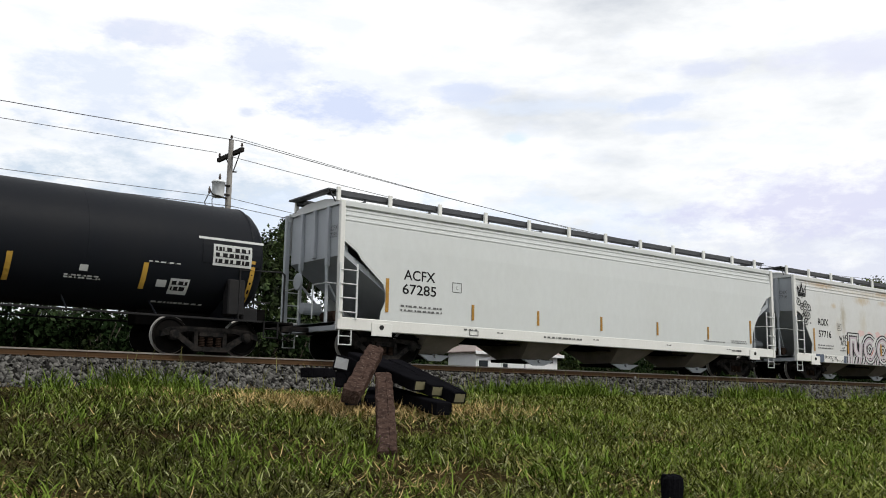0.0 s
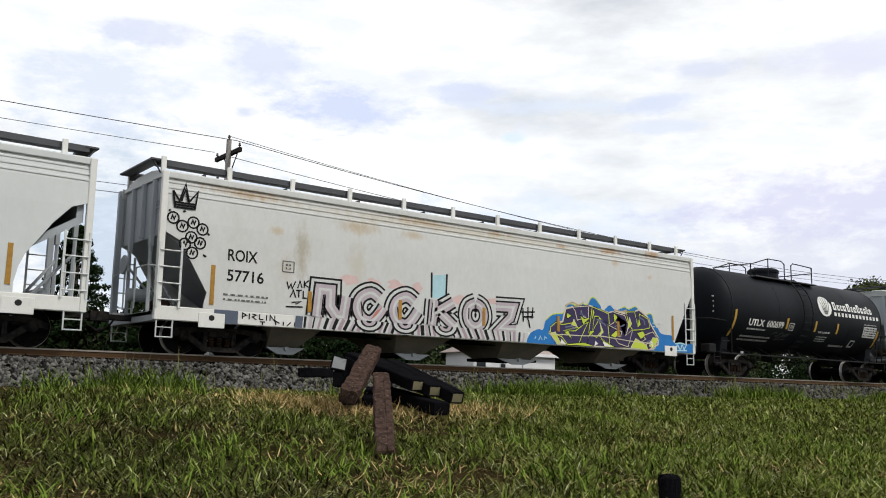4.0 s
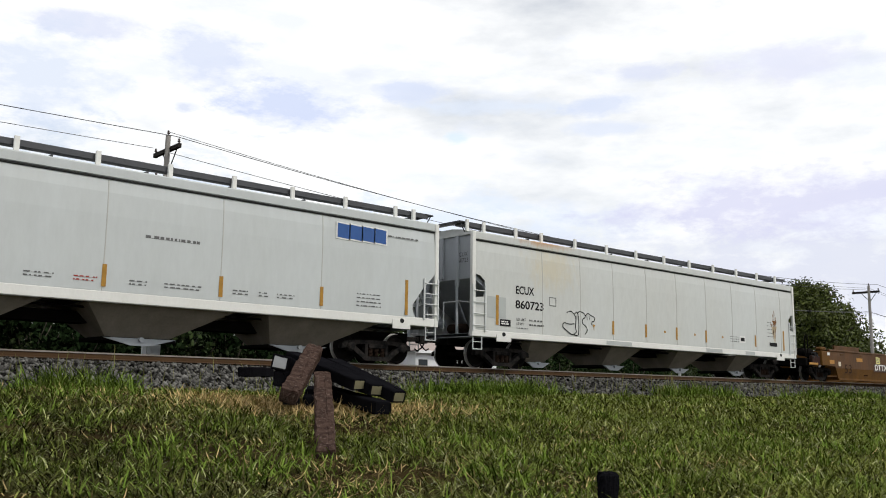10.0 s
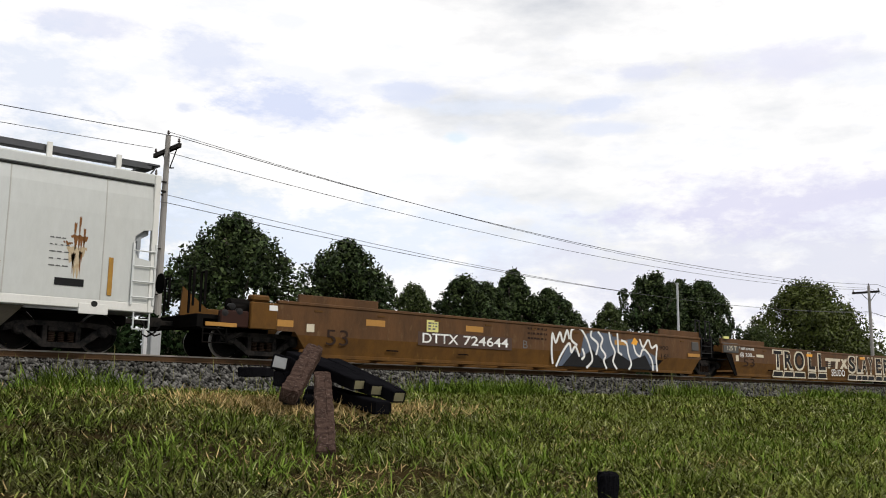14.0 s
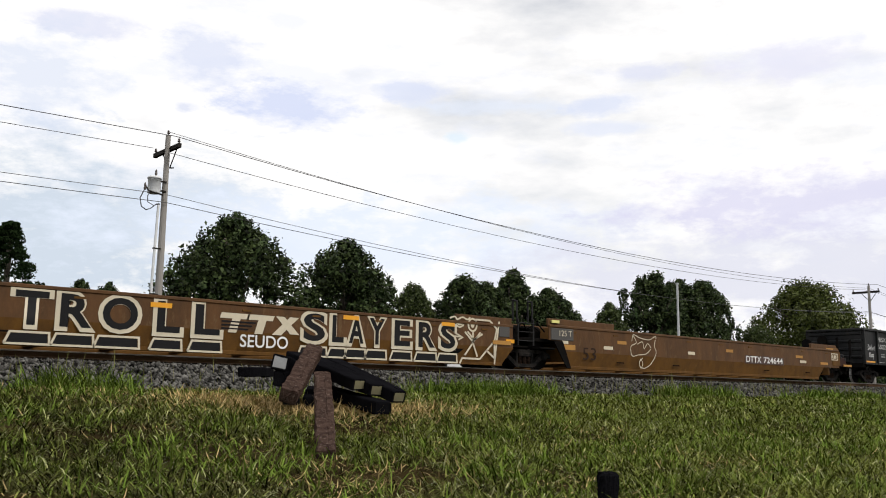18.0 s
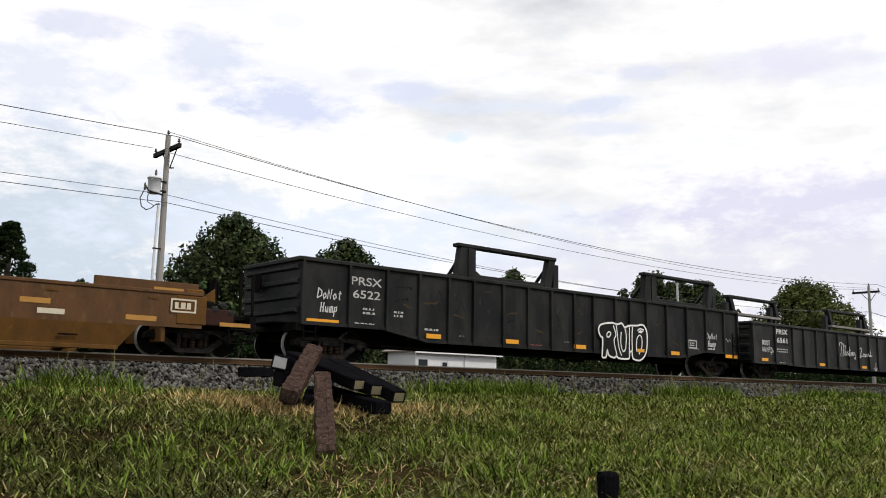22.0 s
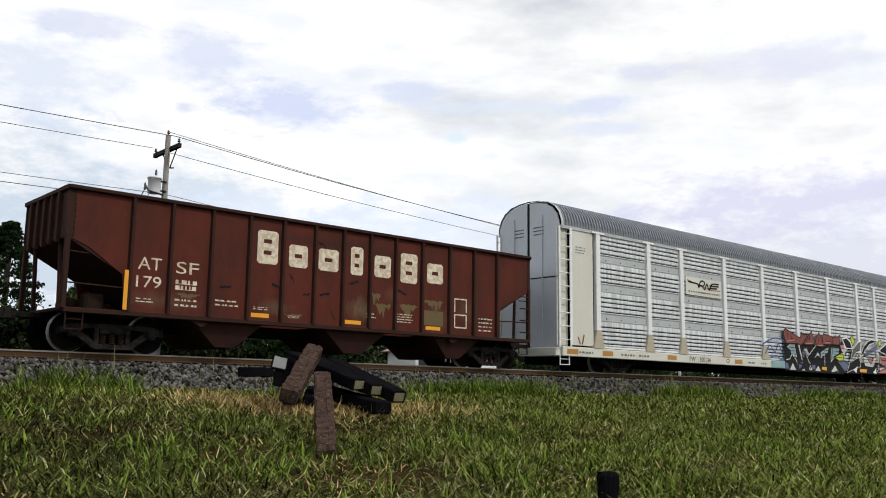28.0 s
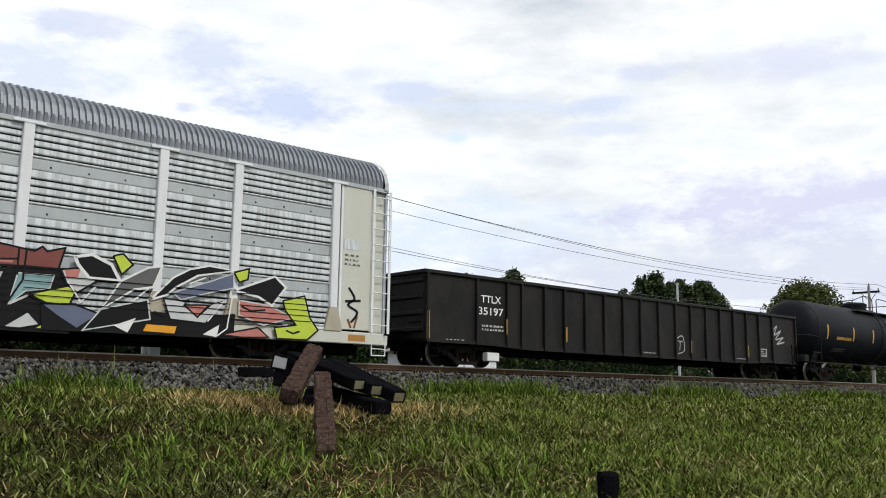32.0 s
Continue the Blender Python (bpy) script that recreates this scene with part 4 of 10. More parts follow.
def utility_pole(x, y, height, detail):
    g = -0.62
    pole = thing("utility_pole", "grey weathered wooden utility pole with a crossarm", "utility pole", (x, y, g), "power line poles")
    bm = bmesh.new()
    lean = 0.0
    loft(bm, [[(lean * z + (0.17 - 0.007 * z) * math.cos(k * math.tau / 12), (0.17 - 0.007 * z) * math.sin(k * math.tau / 12), z) for k in range(12)]
              for z in np.linspace(-0.8, height, 8)])
    part("shaft", bm, "pole", pole, smooth=False)
    top = height - 0.55
    part("crossarm", box(bmesh.new(), 0.06 + lean * top, 0.2 + lean * top, -0.85, 1.5, top - 0.09, top + 0.09, 0.01), "dark_wood", pole)
    for s in (-0.6, 0.75):
        part("brace", bar(bmesh.new(), (0.14 + lean * top, s, top - 0.05), (0.13 + lean * top, s * 0.1, top - 0.75), 0.025), "dark_wood", pole)
    for px, py, pz in ((lean * top + 0.13, -0.75, top + 0.09), (lean * top + 0.13, 1.4, top + 0.09), (lean * height, 0, height)):
        part("insulator", wheel_disc(bmesh.new(), (px, py, pz), [(0.02, 0), (0.025, 0.06), (0.06, 0.07), (0.06, 0.1), (0.035, 0.13), (0.05, 0.15), (0.03, 0.2)], "Z", 10), "insulator", pole)
    if detail:
        z = height - 2.5
        can = part("transformer", wheel_disc(bmesh.new(), (-0.5, -0.1, z), [(0.2, 0), (0.245, 0.02), (0.25, 0.05), (0.25, 0.58), (0.28, 0.59), (0.28, 0.64), (0.19, 0.7)], "Z", 20), "transformer", pole,
                   "grey pole-mounted transformer", True)
        part("bushing", wheel_disc(bmesh.new(), (-0.45, -0.1, z + 0.69), [(0.03, 0), (0.06, 0.03), (0.04, 0.08), (0.06, 0.12), (0.04, 0.17), (0.05, 0.2), (0.02, 0.3)], "Z", 10), "insulator", can)
        for q in (0.12, 0.5):
            part("bracket", box(bmesh.new(), -0.3, 0.0, -0.14, -0.06, z + q, z + q + 0.07, 0.005), "dark_wood", pole)
        part("fuse_cutout", rod(bmesh.new(), [(-0.2, -0.3, z - 0.05), (-0.85, -0.42, z + 0.02), (-1.0, -0.42, z + 0.22)], 0.03), "dark_wood", pole)
        part("fuse_barrel", wheel_disc(bmesh.new(), (-1.0, -0.42, z + 0.02), [(0.03, 0), (0.055, 0.03), (0.055, 0.1), (0.035, 0.13), (0.05, 0.2), (0.02, 0.3)], "Z", 10), "insulator", pole)
        part("drip_loop", rod(bmesh.new(), [(-1.03, -0.42, z), (-1.14, -0.35, z - 0.3), (-1.05, -0.3, z - 0.62), (-0.82, -0.25, z - 0.72), (-0.6, -0.2, z - 0.6), (-0.4, -0.2, z - 0.42), (-0.25, -0.2, z - 0.4)], 0.02), "wire", pole)
        part("drip_loop", rod(bmesh.new(), [(-0.62, -0.2, z + 0.1), (-0.8, -0.25, z - 0.15), (-0.78, -0.25, z - 0.4), (-0.5, -0.2, z - 0.5), (-0.3, -0.2, z - 0.38)], 0.016), "wire", pole)
        part("conduit", rod(bmesh.new(), [(-0.36, -0.16, 0.2), (-0.37, -0.16, 4.0), (-0.3, -0.16, z - 0.38)], 0.05), "transformer", pole, "grey riser conduit")
        for q in (1.6, 3.4, 5.2):
            part("conduit_strap", box(bmesh.new(), -0.42, -0.1, -0.22, -0.1, q, q + 0.05, 0.004), "dark_wood", pole)
        part("stub_arm", bar(bmesh.new(), (0.0, 0, height - 1.35), (0.3, 0, height - 1.3), 0.03), "dark_wood", pole)
    return pole


for k, px in enumerate(POLES):
    utility_pole(px, LINE_Y, 9.9 if k < 2 else 9.45, k == 1)


def build_wires():
    def span(x0, z0, x1, z1, y0, y1, sag):
        return [(x0 + (x1 - x0) * f, y0 + (y1 - y0) * f, z0 + (z1 - z0) * f - sag * 4 * f * (1 - f)) for f in np.linspace(0, 1, 25)]
    a, b, e = POLES[0], POLES[1], POLES[2]
    far = POLES[3]
    runs = [(span(a, 9.4, b, 9.08, 33.25, 33.25, 0.55) + span(b, 9.08, e, 8.86, 33.25, 33.25, 1.34)[1:] + span(e, 8.86, far, 8.7, 33.25, 33.25, 1.2)[1:], 0.016),
            (span(a, 9.3, b, 9.03, 35.4, 35.4, 0.5), 0.013), (span(b, 9.43, e, 8.6, 34, 34, 1.32) + span(e, 8.6, far, 8.5, 34, 34, 1.2)[1:], 0.012),
            (span(b, 8.58, e, 8.45, 34, 34, 1.22) + span(e, 8.45, far, 8.4, 34, 34, 1.2)[1:], 0.013),
            (span(a, 7.0, b, 6.85, 34, 34, 0.5) + span(b, 6.85, e, 6.58, 34, 34, 1.29)[1:] + span(e, 6.58, far, 6.4, 34, 34, 1.2)[1:], 0.012),
            (span(a, 6.6, b, 6.48, 33.8, 33.8, 0.5) + span(b, 6.48, e, 6.46, 33.8, 33.8, 1.09)[1:] + span(e, 6.46, far, 6.3, 33.8, 33.8, 1.1)[1:], 0.014)]
    for pts, r in runs:
        bm = bmesh.new()
        loft(bm, [[(x, y + r * math.cos(k * 1.2566), z + r * math.sin(k * 1.2566)) for k in range(5)] for x, y, z in pts])
        tagged(link("overhead_wire", bm, "wire"), "thin sagging overhead power wire", "wire", "power line wires")


build_wires()
mid = thing("service_pole", "slim grey pole among the trees", "utility pole", (56.4, 38.0, -0.62))
part("shaft", loft(bmesh.new(), [[((0.11 - 0.004 * z) * math.cos(k * math.tau / 10), (0.11 - 0.004 * z) * math.sin(k * math.tau / 10), z) for k in range(10)] for z in (-0.5, 3, 7.9)]), "siding_grey", mid)
part("cap", box(bmesh.new(), -0.1, 0.1, -0.1, 0.1, 7.88, 7.94, 0.01), "siding_grey", mid)


# ---- trees and brush ----
def leaves(centres, radii, per, size, seed, flat=0.75):
    """Leaf sprays, four-cornered, scattered on the outside of clumps."""
    r = np.random.default_rng(seed)
    n = len(centres) * per
    c = np.repeat(centres, per, 0)
    rad = np.repeat(radii, per)
    v = r.normal(size=(n, 3))
    v /= np.linalg.norm(v, axis=1, keepdims=True)
    p = c + v * (rad * r.uniform(0.45, 1.12, n))[:, None] * np.array([1, 1, flat])
    nrm = v + r.normal(0, 0.7, (n, 3))
    nrm /= np.linalg.norm(nrm, axis=1, keepdims=True)
    t = np.cross(nrm, r.normal(size=(n, 3)))
    t /= np.linalg.norm(t, axis=1, keepdims=True)
    b = np.cross(nrm, t)
    s = (size * r.uniform(0.5, 1.3, n))[:, None]
    co = np.stack([p - t * s, p + b * s * 0.55, p + t * s, p - b * s * 0.55], 1).reshape(-1, 3)
    return co, np.arange(4 * n).reshape(-1, 4)


def broad_tree(x, y, height, half, seed, material="leaf", low=0.05, peak=2.6, dense=1.0, label="leafy dark green broad-leaved tree"):
    r = np.random.default_rng(seed)
    tree = thing("tree", label, "tree", (x, y, -0.62), "trees behind the track")
    th = height * 0.3
    bm = bmesh.new()
    bend = [(0.15 * math.sin(2 * f + seed) * f, 0.1 * math.cos(3 * f + seed) * f) for f in np.linspace(0, 1, 6)]
    rad = 0.03 * height
    loft(bm, [[(bend[i][0] + rad * (1.15 - 0.75 * f) * math.cos(k * math.tau / 9), bend[i][1] + rad * (1.15 - 0.75 * f) * math.sin(k * math.tau / 9), f * height * 0.62 - 0.3) for k in range(9)]
              for i, f in enumerate(np.linspace(0, 1, 6))])
    for k in range(7):
        a = k * 2.4 + seed
        z0 = th * (0.8 + 0.15 * k)
        q = half * (0.75 - 0.05 * k)
        rod(bm, [(0, 0, z0), (0.5 * q * math.cos(a), 0.5 * q * math.sin(a), z0 + 0.18 * height), (q * math.cos(a), q * math.sin(a), z0 + 0.3 * height)], rad * 0.28, 5)
    part("trunk", bm, "bark", tree)
    n = 210
    # clumps fill a crown that is widest below its middle and narrows to the top
    u = r.random(n) ** 1.05
    a = r.random(n) * math.tau
    z = height * (low + (0.95 - low) * u) * (1 + 0.05 * np.sin(2 * a + 2.3 * seed) * u)
    lobes = 1 + 0.14 * np.sin(3 * a + seed) + 0.16 * np.sin(8 * u + 2 * a + 1.7 * seed)
    q = half * np.clip(1 - u ** peak, 0.02, 1) ** 0.62 * np.sqrt(r.uniform(0.0, 1.0, n)) * lobes
    c = np.stack([q * np.cos(a), q * np.sin(a), z], -1)
    cr = half * r.uniform(0.15, 0.3, n) * (1.1 - 0.4 * u)
    co, f = leaves(c, cr, int(100 * dense), 0.016 * height, seed + 1, 0.85)
    # upright sprigs that stand out of the outline, longest at the top
    m = 150
    v = r.random(m) ** 0.6
    b = r.random(m) * math.tau
    w = half * np.clip(1 - v ** peak, 0.01, 1) ** 0.62 * r.uniform(0.85, 1.14, m)
    c = np.stack([w * np.cos(b), w * np.sin(b), height * (low + (0.97 - low) * v)], -1)
    co2, f2 = leaves(c, half * r.uniform(0.045, 0.1, m), 45, 0.0125 * height, seed + 2, 2.6)
    co, f = np.concatenate([co, co2]), np.concatenate([f, f2 + len(co)])
    co[:, 2] *= np.where(co[:, 2] > 0, height / co[:, 2].max(), 1)
    link_mesh("crown", mesh_arrays("crown", co, f), material, tree)
    return tree


def cedar(x, y, height, half, seed):
    r = np.random.default_rng(seed)
    tree = thing("cedar_tree", "dark pointed evergreen tree", "tree", (x, y, -0.62), "trees behind the track")
    bm = bmesh.new()
    bar(bm, (0, 0, -0.3), (0, 0, height * 0.95), 0.14, 8)
    part("trunk", bm, "bark", tree)
    cs, rs = [], []
    for k in range(230):
        u = r.random() ** 0.8
        a = r.random() * math.tau
        q = half * (1 - u) * (0.55 + 0.5 * r.random()) + 0.1
        cs.append((q * math.cos(a), q * math.sin(a), height * (0.05 + 0.94 * u) - 0.15 * q))
        rs.append(0.07 * half + 0.12 * half * (1 - u) * r.random())
    co, f = leaves(np.array(cs), np.array(rs), 80, 0.08, seed + 1, 0.6)
    link_mesh("crown", mesh_arrays("crown", co, f), "leaf_dark", tree)


broad_tree(32.3, 60, 12.9, 5.5, 21, peak=2.5, dense=1.3, label="tall dense dark green tree behind the line")
broad_tree(42.4, 60, 12.3, 4.2, 22, peak=3.6, low=0.12, dense=1.1)
broad_tree(45.2, 61, 10.4, 2.6, 23)
broad_tree(51.2, 62, 9.6, 2.6, 24, peak=2.2, material="leaf_mid")
broad_tree(55.6, 60, 10.6, 3.4, 25)
broad_tree(59.2, 61, 10.4, 3.6, 26)
broad_tree(62.9, 61, 12.0, 3.7, 27, peak=2.2)
broad_tree(66.9, 60, 10.4, 3.5, 28)
broad_tree(72.0, 61, 8.2, 2.4, 29, dense=0.6)
broad_tree(71.4, 56, 9.0, 2.4, 30, "leaf_mid", dense=0.7)
broad_tree(77.3, 55, 12.6, 3.9, 31, peak=4.0)
broad_tree(82.0, 55, 12.2, 3.2, 40, peak=3.6)
broad_tree(87.6, 56, 12.7, 3.6, 32, peak=3.0, low=0.25, dense=0.5, label="thin-crowned tree with sky showing through")
broad_tree(93.5, 53, 8.0, 3.0, 33, "leaf_mid", dense=0.5)
broad_tree(103.8, 52, 14.3, 8.2, 34, "leaf_light", peak=1.9, dense=1.5, label="rounded yellow-green tree behind the line")
broad_tree(113.0, 52, 10.4, 3.4, 35, "leaf_light")
broad_tree(126.0, 54, 7.0, 6.0, 36)
broad_tree(28.6, 80, 9.3, 2.3, 37)
broad_tree(31.4, 81, 9.4, 2.3, 38)
cedar(12.9, 46, 7.7, 3.7, 41)
cedar(7.4, 46, 10.5, 3.8, 42)
broad_tree(1.0, 46, 9.0, 4.6, 39, "leaf_dark")


def build_brush():
    """Bushes and rank growth behind the track, one bush at a time."""
    r = np.random.default_rng(55)
    spots = []
    for k in range(20):
        spots.append((2 + 1.25 * k + r.normal(0, 0.3), 29.2 + 1.6 * r.random(), r.uniform(1.9, 3.0) * (1.0 if k < 12 else 0.75), 1.45))
    for k in range(20):
        spots.append((1 + 1.45 * k + r.normal(0, 0.3), 32.2 + 1.2 * r.random(), r.uniform(1.8, 2.6) * (1.0 if k < 12 else 0.7), 1.6))
    for k in range(26):
        spots.append((26 + 3.2 * k + r.normal(0, 0.6), 36 + 5 * r.random(), r.uniform(1.5, 2.8), 2.2))
    spots = [q for q in spots if not (q[1] > 34 and 26 < q[0] < 44) and not (q[1] < 34 and q[0] > 21.5)]
    for i, (x, y, h, half) in enumerate(spots):
        n = 26
        c = np.stack([r.normal(0, half * 0.5, n), r.normal(0, half * 0.4, n), h * r.uniform(0.05, 0.82, n)], -1)
        co, f = leaves(c, r.uniform(0.28, 0.5, n) * half, 60, 0.11, 60 + i)
        bush = thing("bush", "dark green brush behind the track", "bush", (x, y, -0.62), "brush behind the track")
        bm = bmesh.new()
        for q in range(5):
            rod(bm, [(0, 0, -0.1), (0.25 * half * math.cos(q * 1.3), 0.25 * half * math.sin(q * 1.3), h * 0.4), (0.5 * half * math.cos(q * 1.3), 0.5 * half * math.sin(q * 1.3), h * 0.75)], 0.02, 4)
        part("stem", bm, "bark", bush)
        link_mesh("foliage", mesh_arrays("foliage", co, f), "leaf_dark" if i % 5 else "leaf", bush)
    n = 26000
    x = 2 + 100 * r.random(n) ** 1.3
    y = r.uniform(25.6, 43, n)
    blades("rank_grass", x, y, np.full(n, -0.63), r.uniform(0.2, 0.75, n), np.full(n, 0.016), (0.0, 0.4), (0.1, 0.8), "grass_far", "rank dark grass behind the track", "grass", 17)
    # far woods that close the horizon
    m = 420
    ang = np.radians(np.linspace(-100, 110, m))
    d = r.uniform(330, 420, m)
    c = np.stack([d * np.sin(ang), d * np.cos(ang), r.uniform(0, 5.5, m)], -1)
    co, f = leaves(c, r.uniform(4, 9, m), 60, 1.3, 77, 0.6)
    tagged(link_mesh("far_woods", mesh_arrays("far_woods", co, f), "leaf"), "far line of dark woods", "woods", kind="stuff")


build_brush()


# ---- buildings beyond the track ----
def build_house():
    """One low white house behind the track: tan roof, a doorway, corner boards and a pale fascia."""
    h = thing("house", "low white house with a pinkish-tan shingle roof", "house", (41.7, 50.0, -0.62))
    L, D, e = 8.1, 3.2, 2.72
    part("wall", box(bmesh.new(), 0, L, 0, D, -0.2, e, 0.01), "siding", h)
    bm = bmesh.new()
    o = 0.35
    loft(bm, [[(-o, -o, z), (L + o, -o, z), (L + o, D + o, z), (-o, D + o, z)] for z in (e, e + 0.06)] + [[(1.5, D / 2 - 0.05, 3.85), (L - 1.5, D / 2 - 0.05, 3.85), (L - 1.5, D / 2 + 0.05, 3.85), (1.5, D / 2 + 0.05, 3.85)]])
    part("roof", bm, "roof_tan", h)
    part("fascia", box(bmesh.new(), -0.36, L + 0.36, -0.4, -0.352, e - 0.14, e + 0.07, 0.008), "siding", h)
    for z in np.arange(0.1, e - 0.1, 0.24):
        part("siding_board", box(bmesh.new(), -0.018, 0.0, 0.02, D - 0.02, z, z + 0.22), "siding", h)
    d = part("door", box(bmesh.new(), 0.22, 1.1, -0.02, 0.02, 0.0, 2.15, 0.01), "dark_glass", h, "dark open doorway")
    for a, b in ((0.1, 0.22), (1.1, 1.22)):
        part("frame", box(bmesh.new(), a, b, -0.06, 0.0, 0.0, 2.27, 0.008), "siding", d)
    part("lintel", box(bmesh.new(), 0.22, 1.1, -0.06, 0.0, 2.15, 2.27, 0.008), "siding", d)
    w = part("window", box(bmesh.new(), 2.5, 3.0, -0.02, 0.02, 0.75, 2.0, 0.01), "dark_glass", h)
    for a, b in ((2.4, 2.5), (3.0, 3.1)):
        part("frame", box(bmesh.new(), a, b, -0.055, 0.0, 0.7, 2.1, 0.008), "siding", w)
    for x in (4.65,):
        part("downpipe", box(bmesh.new(), x, x + 0.09, -0.1, -0.02, -0.1, e - 0.1, 0.01), "siding_grey", h)
    p = thing("utility_pedestal", "white utility pedestal beside a short pale post", "pedestal", (11.45, 26.0, -0.62))
    part("cabinet", box(bmesh.new(), -0.06, 0.26, -0.12, 0.12, 0, 1.5, 0.02), "siding_grey", p)
    part("post", box(bmesh.new(), -0.26, -0.14, -0.06, 0.06, 0, 1.55, 0.01), "siding", p)


build_house()
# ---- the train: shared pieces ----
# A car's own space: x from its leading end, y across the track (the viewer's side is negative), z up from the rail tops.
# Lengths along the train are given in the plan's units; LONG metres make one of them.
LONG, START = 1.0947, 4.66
CARS, WHEELS, KEPT = [], [], {}


def shared(key, make):
    """Mesh data that alike pieces share."""
    if key not in KEPT:
        KEPT[key] = make()
    return KEPT[key]


def put(name, me, parent, at=(0, 0, 0), turn=(0, 0, 0)):
    ob = new(name, me)
    ob.parent = parent
    ob.location, ob.rotation_euler = at, turn
    return ob


def to_data(name, bm, materials, smooth=False):
    me = bpy.data.meshes.new(name)
    bm.normal_update()
    bm.to_mesh(me)
    bm.free()
    for m in materials:
        me.materials.append(M[m])
    if smooth:
        me.polygons.foreach_set("use_smooth", [True] * len(me.polygons))
    return me


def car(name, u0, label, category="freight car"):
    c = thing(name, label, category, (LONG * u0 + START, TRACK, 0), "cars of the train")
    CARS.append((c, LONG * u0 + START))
    return c


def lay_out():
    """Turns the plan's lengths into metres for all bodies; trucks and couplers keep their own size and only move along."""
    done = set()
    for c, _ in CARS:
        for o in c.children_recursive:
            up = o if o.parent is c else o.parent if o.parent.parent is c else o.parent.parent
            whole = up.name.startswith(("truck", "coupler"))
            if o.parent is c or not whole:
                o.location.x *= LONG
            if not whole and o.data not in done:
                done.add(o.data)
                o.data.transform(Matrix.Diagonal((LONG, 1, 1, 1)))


def wheelset_mesh(r):
    bm = bmesh.new()
    for s in (-1, 1):
        wheel_disc(bm, (0, 0, 0), [(0.10, s * 0.86), (0.12, s * 0.82), (0.13, s * 0.80), (r - 0.09, s * 0.77), (r - 0.06, s * 0.81), (r - 0.005, s * 0.81), (r, s * 0.80),
                                   (r + 0.004, s * 0.72), (r + 0.028, s * 0.705), (r + 0.026, s * 0.68), (r - 0.06, s * 0.68), (0.14, s * 0.70), (0.1, s * 0.66)], "Y", 28)
        for k in range(3):
            a = k * math.tau / 3
            bar(bm, (0.07 * math.cos(a), s * 0.86, 0.07 * math.sin(a)), (0.07 * math.cos(a), s * 0.885, 0.07 * math.sin(a)), 0.022, 6)
    bar(bm, (0, -0.88, 0), (0, 0.88, 0), 0.085, 12)
    for fc in bm.faces:
        c = fc.calc_center_median()
        if math.hypot(c.x, c.z) > r - 0.03 and abs(c.y) > 0.7:
            fc.material_index = 1
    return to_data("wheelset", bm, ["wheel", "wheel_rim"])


def side_frame_mesh():
    bm = bmesh.new()
    y0, y1 = -0.09, 0.09
    prism(bm, [(-1.28, .40), (-1.26, .54), (-1.02, .64), (-.6, .67), (.6, .67), (1.02, .64), (1.26, .54), (1.28, .40), (1.06, .44), (.62, .55), (-.62, .55), (-1.06, .44)], y0, y1)
    prism(bm, [(-.98, .44), (-.44, .07), (.44, .07), (.98, .44), (.80, .5), (.36, .19), (-.36, .19), (-.80, .5)], y0, y1)
    for x in (-0.38, 0.38):
        box(bm, x - 0.055, x + 0.055, y0 + .01, y1 - .01, .15, .58, 0.01)
    for x in (-0.95, 0.95):
        wheel_disc(bm, (x, -0.02, .457), [(0.02, -0.15), (0.09, -0.14), (0.135, -0.1), (0.14, 0.06), (0.05, 0.08)], "Y", 14)
    box(bm, -0.3, 0.3, -0.12, 0.06, .43, .55, 0.02)
    for x in (-0.3, 0, 0.3):
        box(bm, x - 0.02, x + 0.02, -0.13, -0.1, .45, .53)
    return to_data("side_frame", bm, ["truck_iron"])


def spring_mesh():
    bm = bmesh.new()
    prof = [(0.05, 0.0)]
    for k in range(6):
        prof += [(0.085, 0.04 * k + 0.008), (0.085, 0.04 * k + 0.022), (0.055, 0.04 * k + 0.03)]
    wheel_disc(bm, (0, -0.03, .195), prof, "Z", 10)
    return to_data("spring", bm, ["truck_rust"])


def bolster_mesh():
    bm = bmesh.new()
    box(bm, -0.22, 0.22, -0.95, 0.95, 0.42, 0.66, 0.03)
    for s in (-0.5, 0.5):
        box(bm, s - 0.06, s + 0.06, -0.8, 0.8, 0.3, 0.42, 0.01)
    wheel_disc(bm, (0, 0, 0.66), [(0.2, 0), (0.2, 0.1)], "Z", 14)
    return to_data("truck", bm, ["truck_iron"])


def truck(c, x, r=0.457, base=0.95):
    t = put("truck", shared("bolster", bolster_mesh), c, (x, 0, 0))
    for s in (-1, 1):
        put("side_frame", shared("frame", side_frame_mesh), t, (0, s * 1.0, 0), (0, 0, 0 if s < 0 else math.pi))
        for d in (-0.22, 0, 0.22):
            put("spring", shared("spring", spring_mesh), t, (d, s * 1.0, 0), (0, 0, 0 if s < 0 else math.pi))
        w = put("wheelset", shared(("wheel", r), lambda: wheelset_mesh(r)), t, (s * base, 0, r))
        WHEELS.append((w, s * base, r))
    return t


def coupler_mesh():
    bm = bmesh.new()
    box(bm, -0.1, 0.62, -0.07, 0.07, 0.78, 0.92, 0.02)
    prism(bm, [(0.5, 0.74), (0.8, 0.74), (0.86, 0.8), (0.86, 0.92), (0.8, 0.98), (0.5, 0.98)], -0.14, 0.06)
    box(bm, 0.66, 0.84, 0.04, 0.15, 0.72, 0.98, 0.03)
    rod(bm, [(0.2, -0.3, 0.9), (0.4, -0.32, 0.62), (0.62, -0.28, 0.5), (0.8, -0.2, 0.56)], 0.022, 6)
    return to_data("coupler", bm, ["truck_iron"])


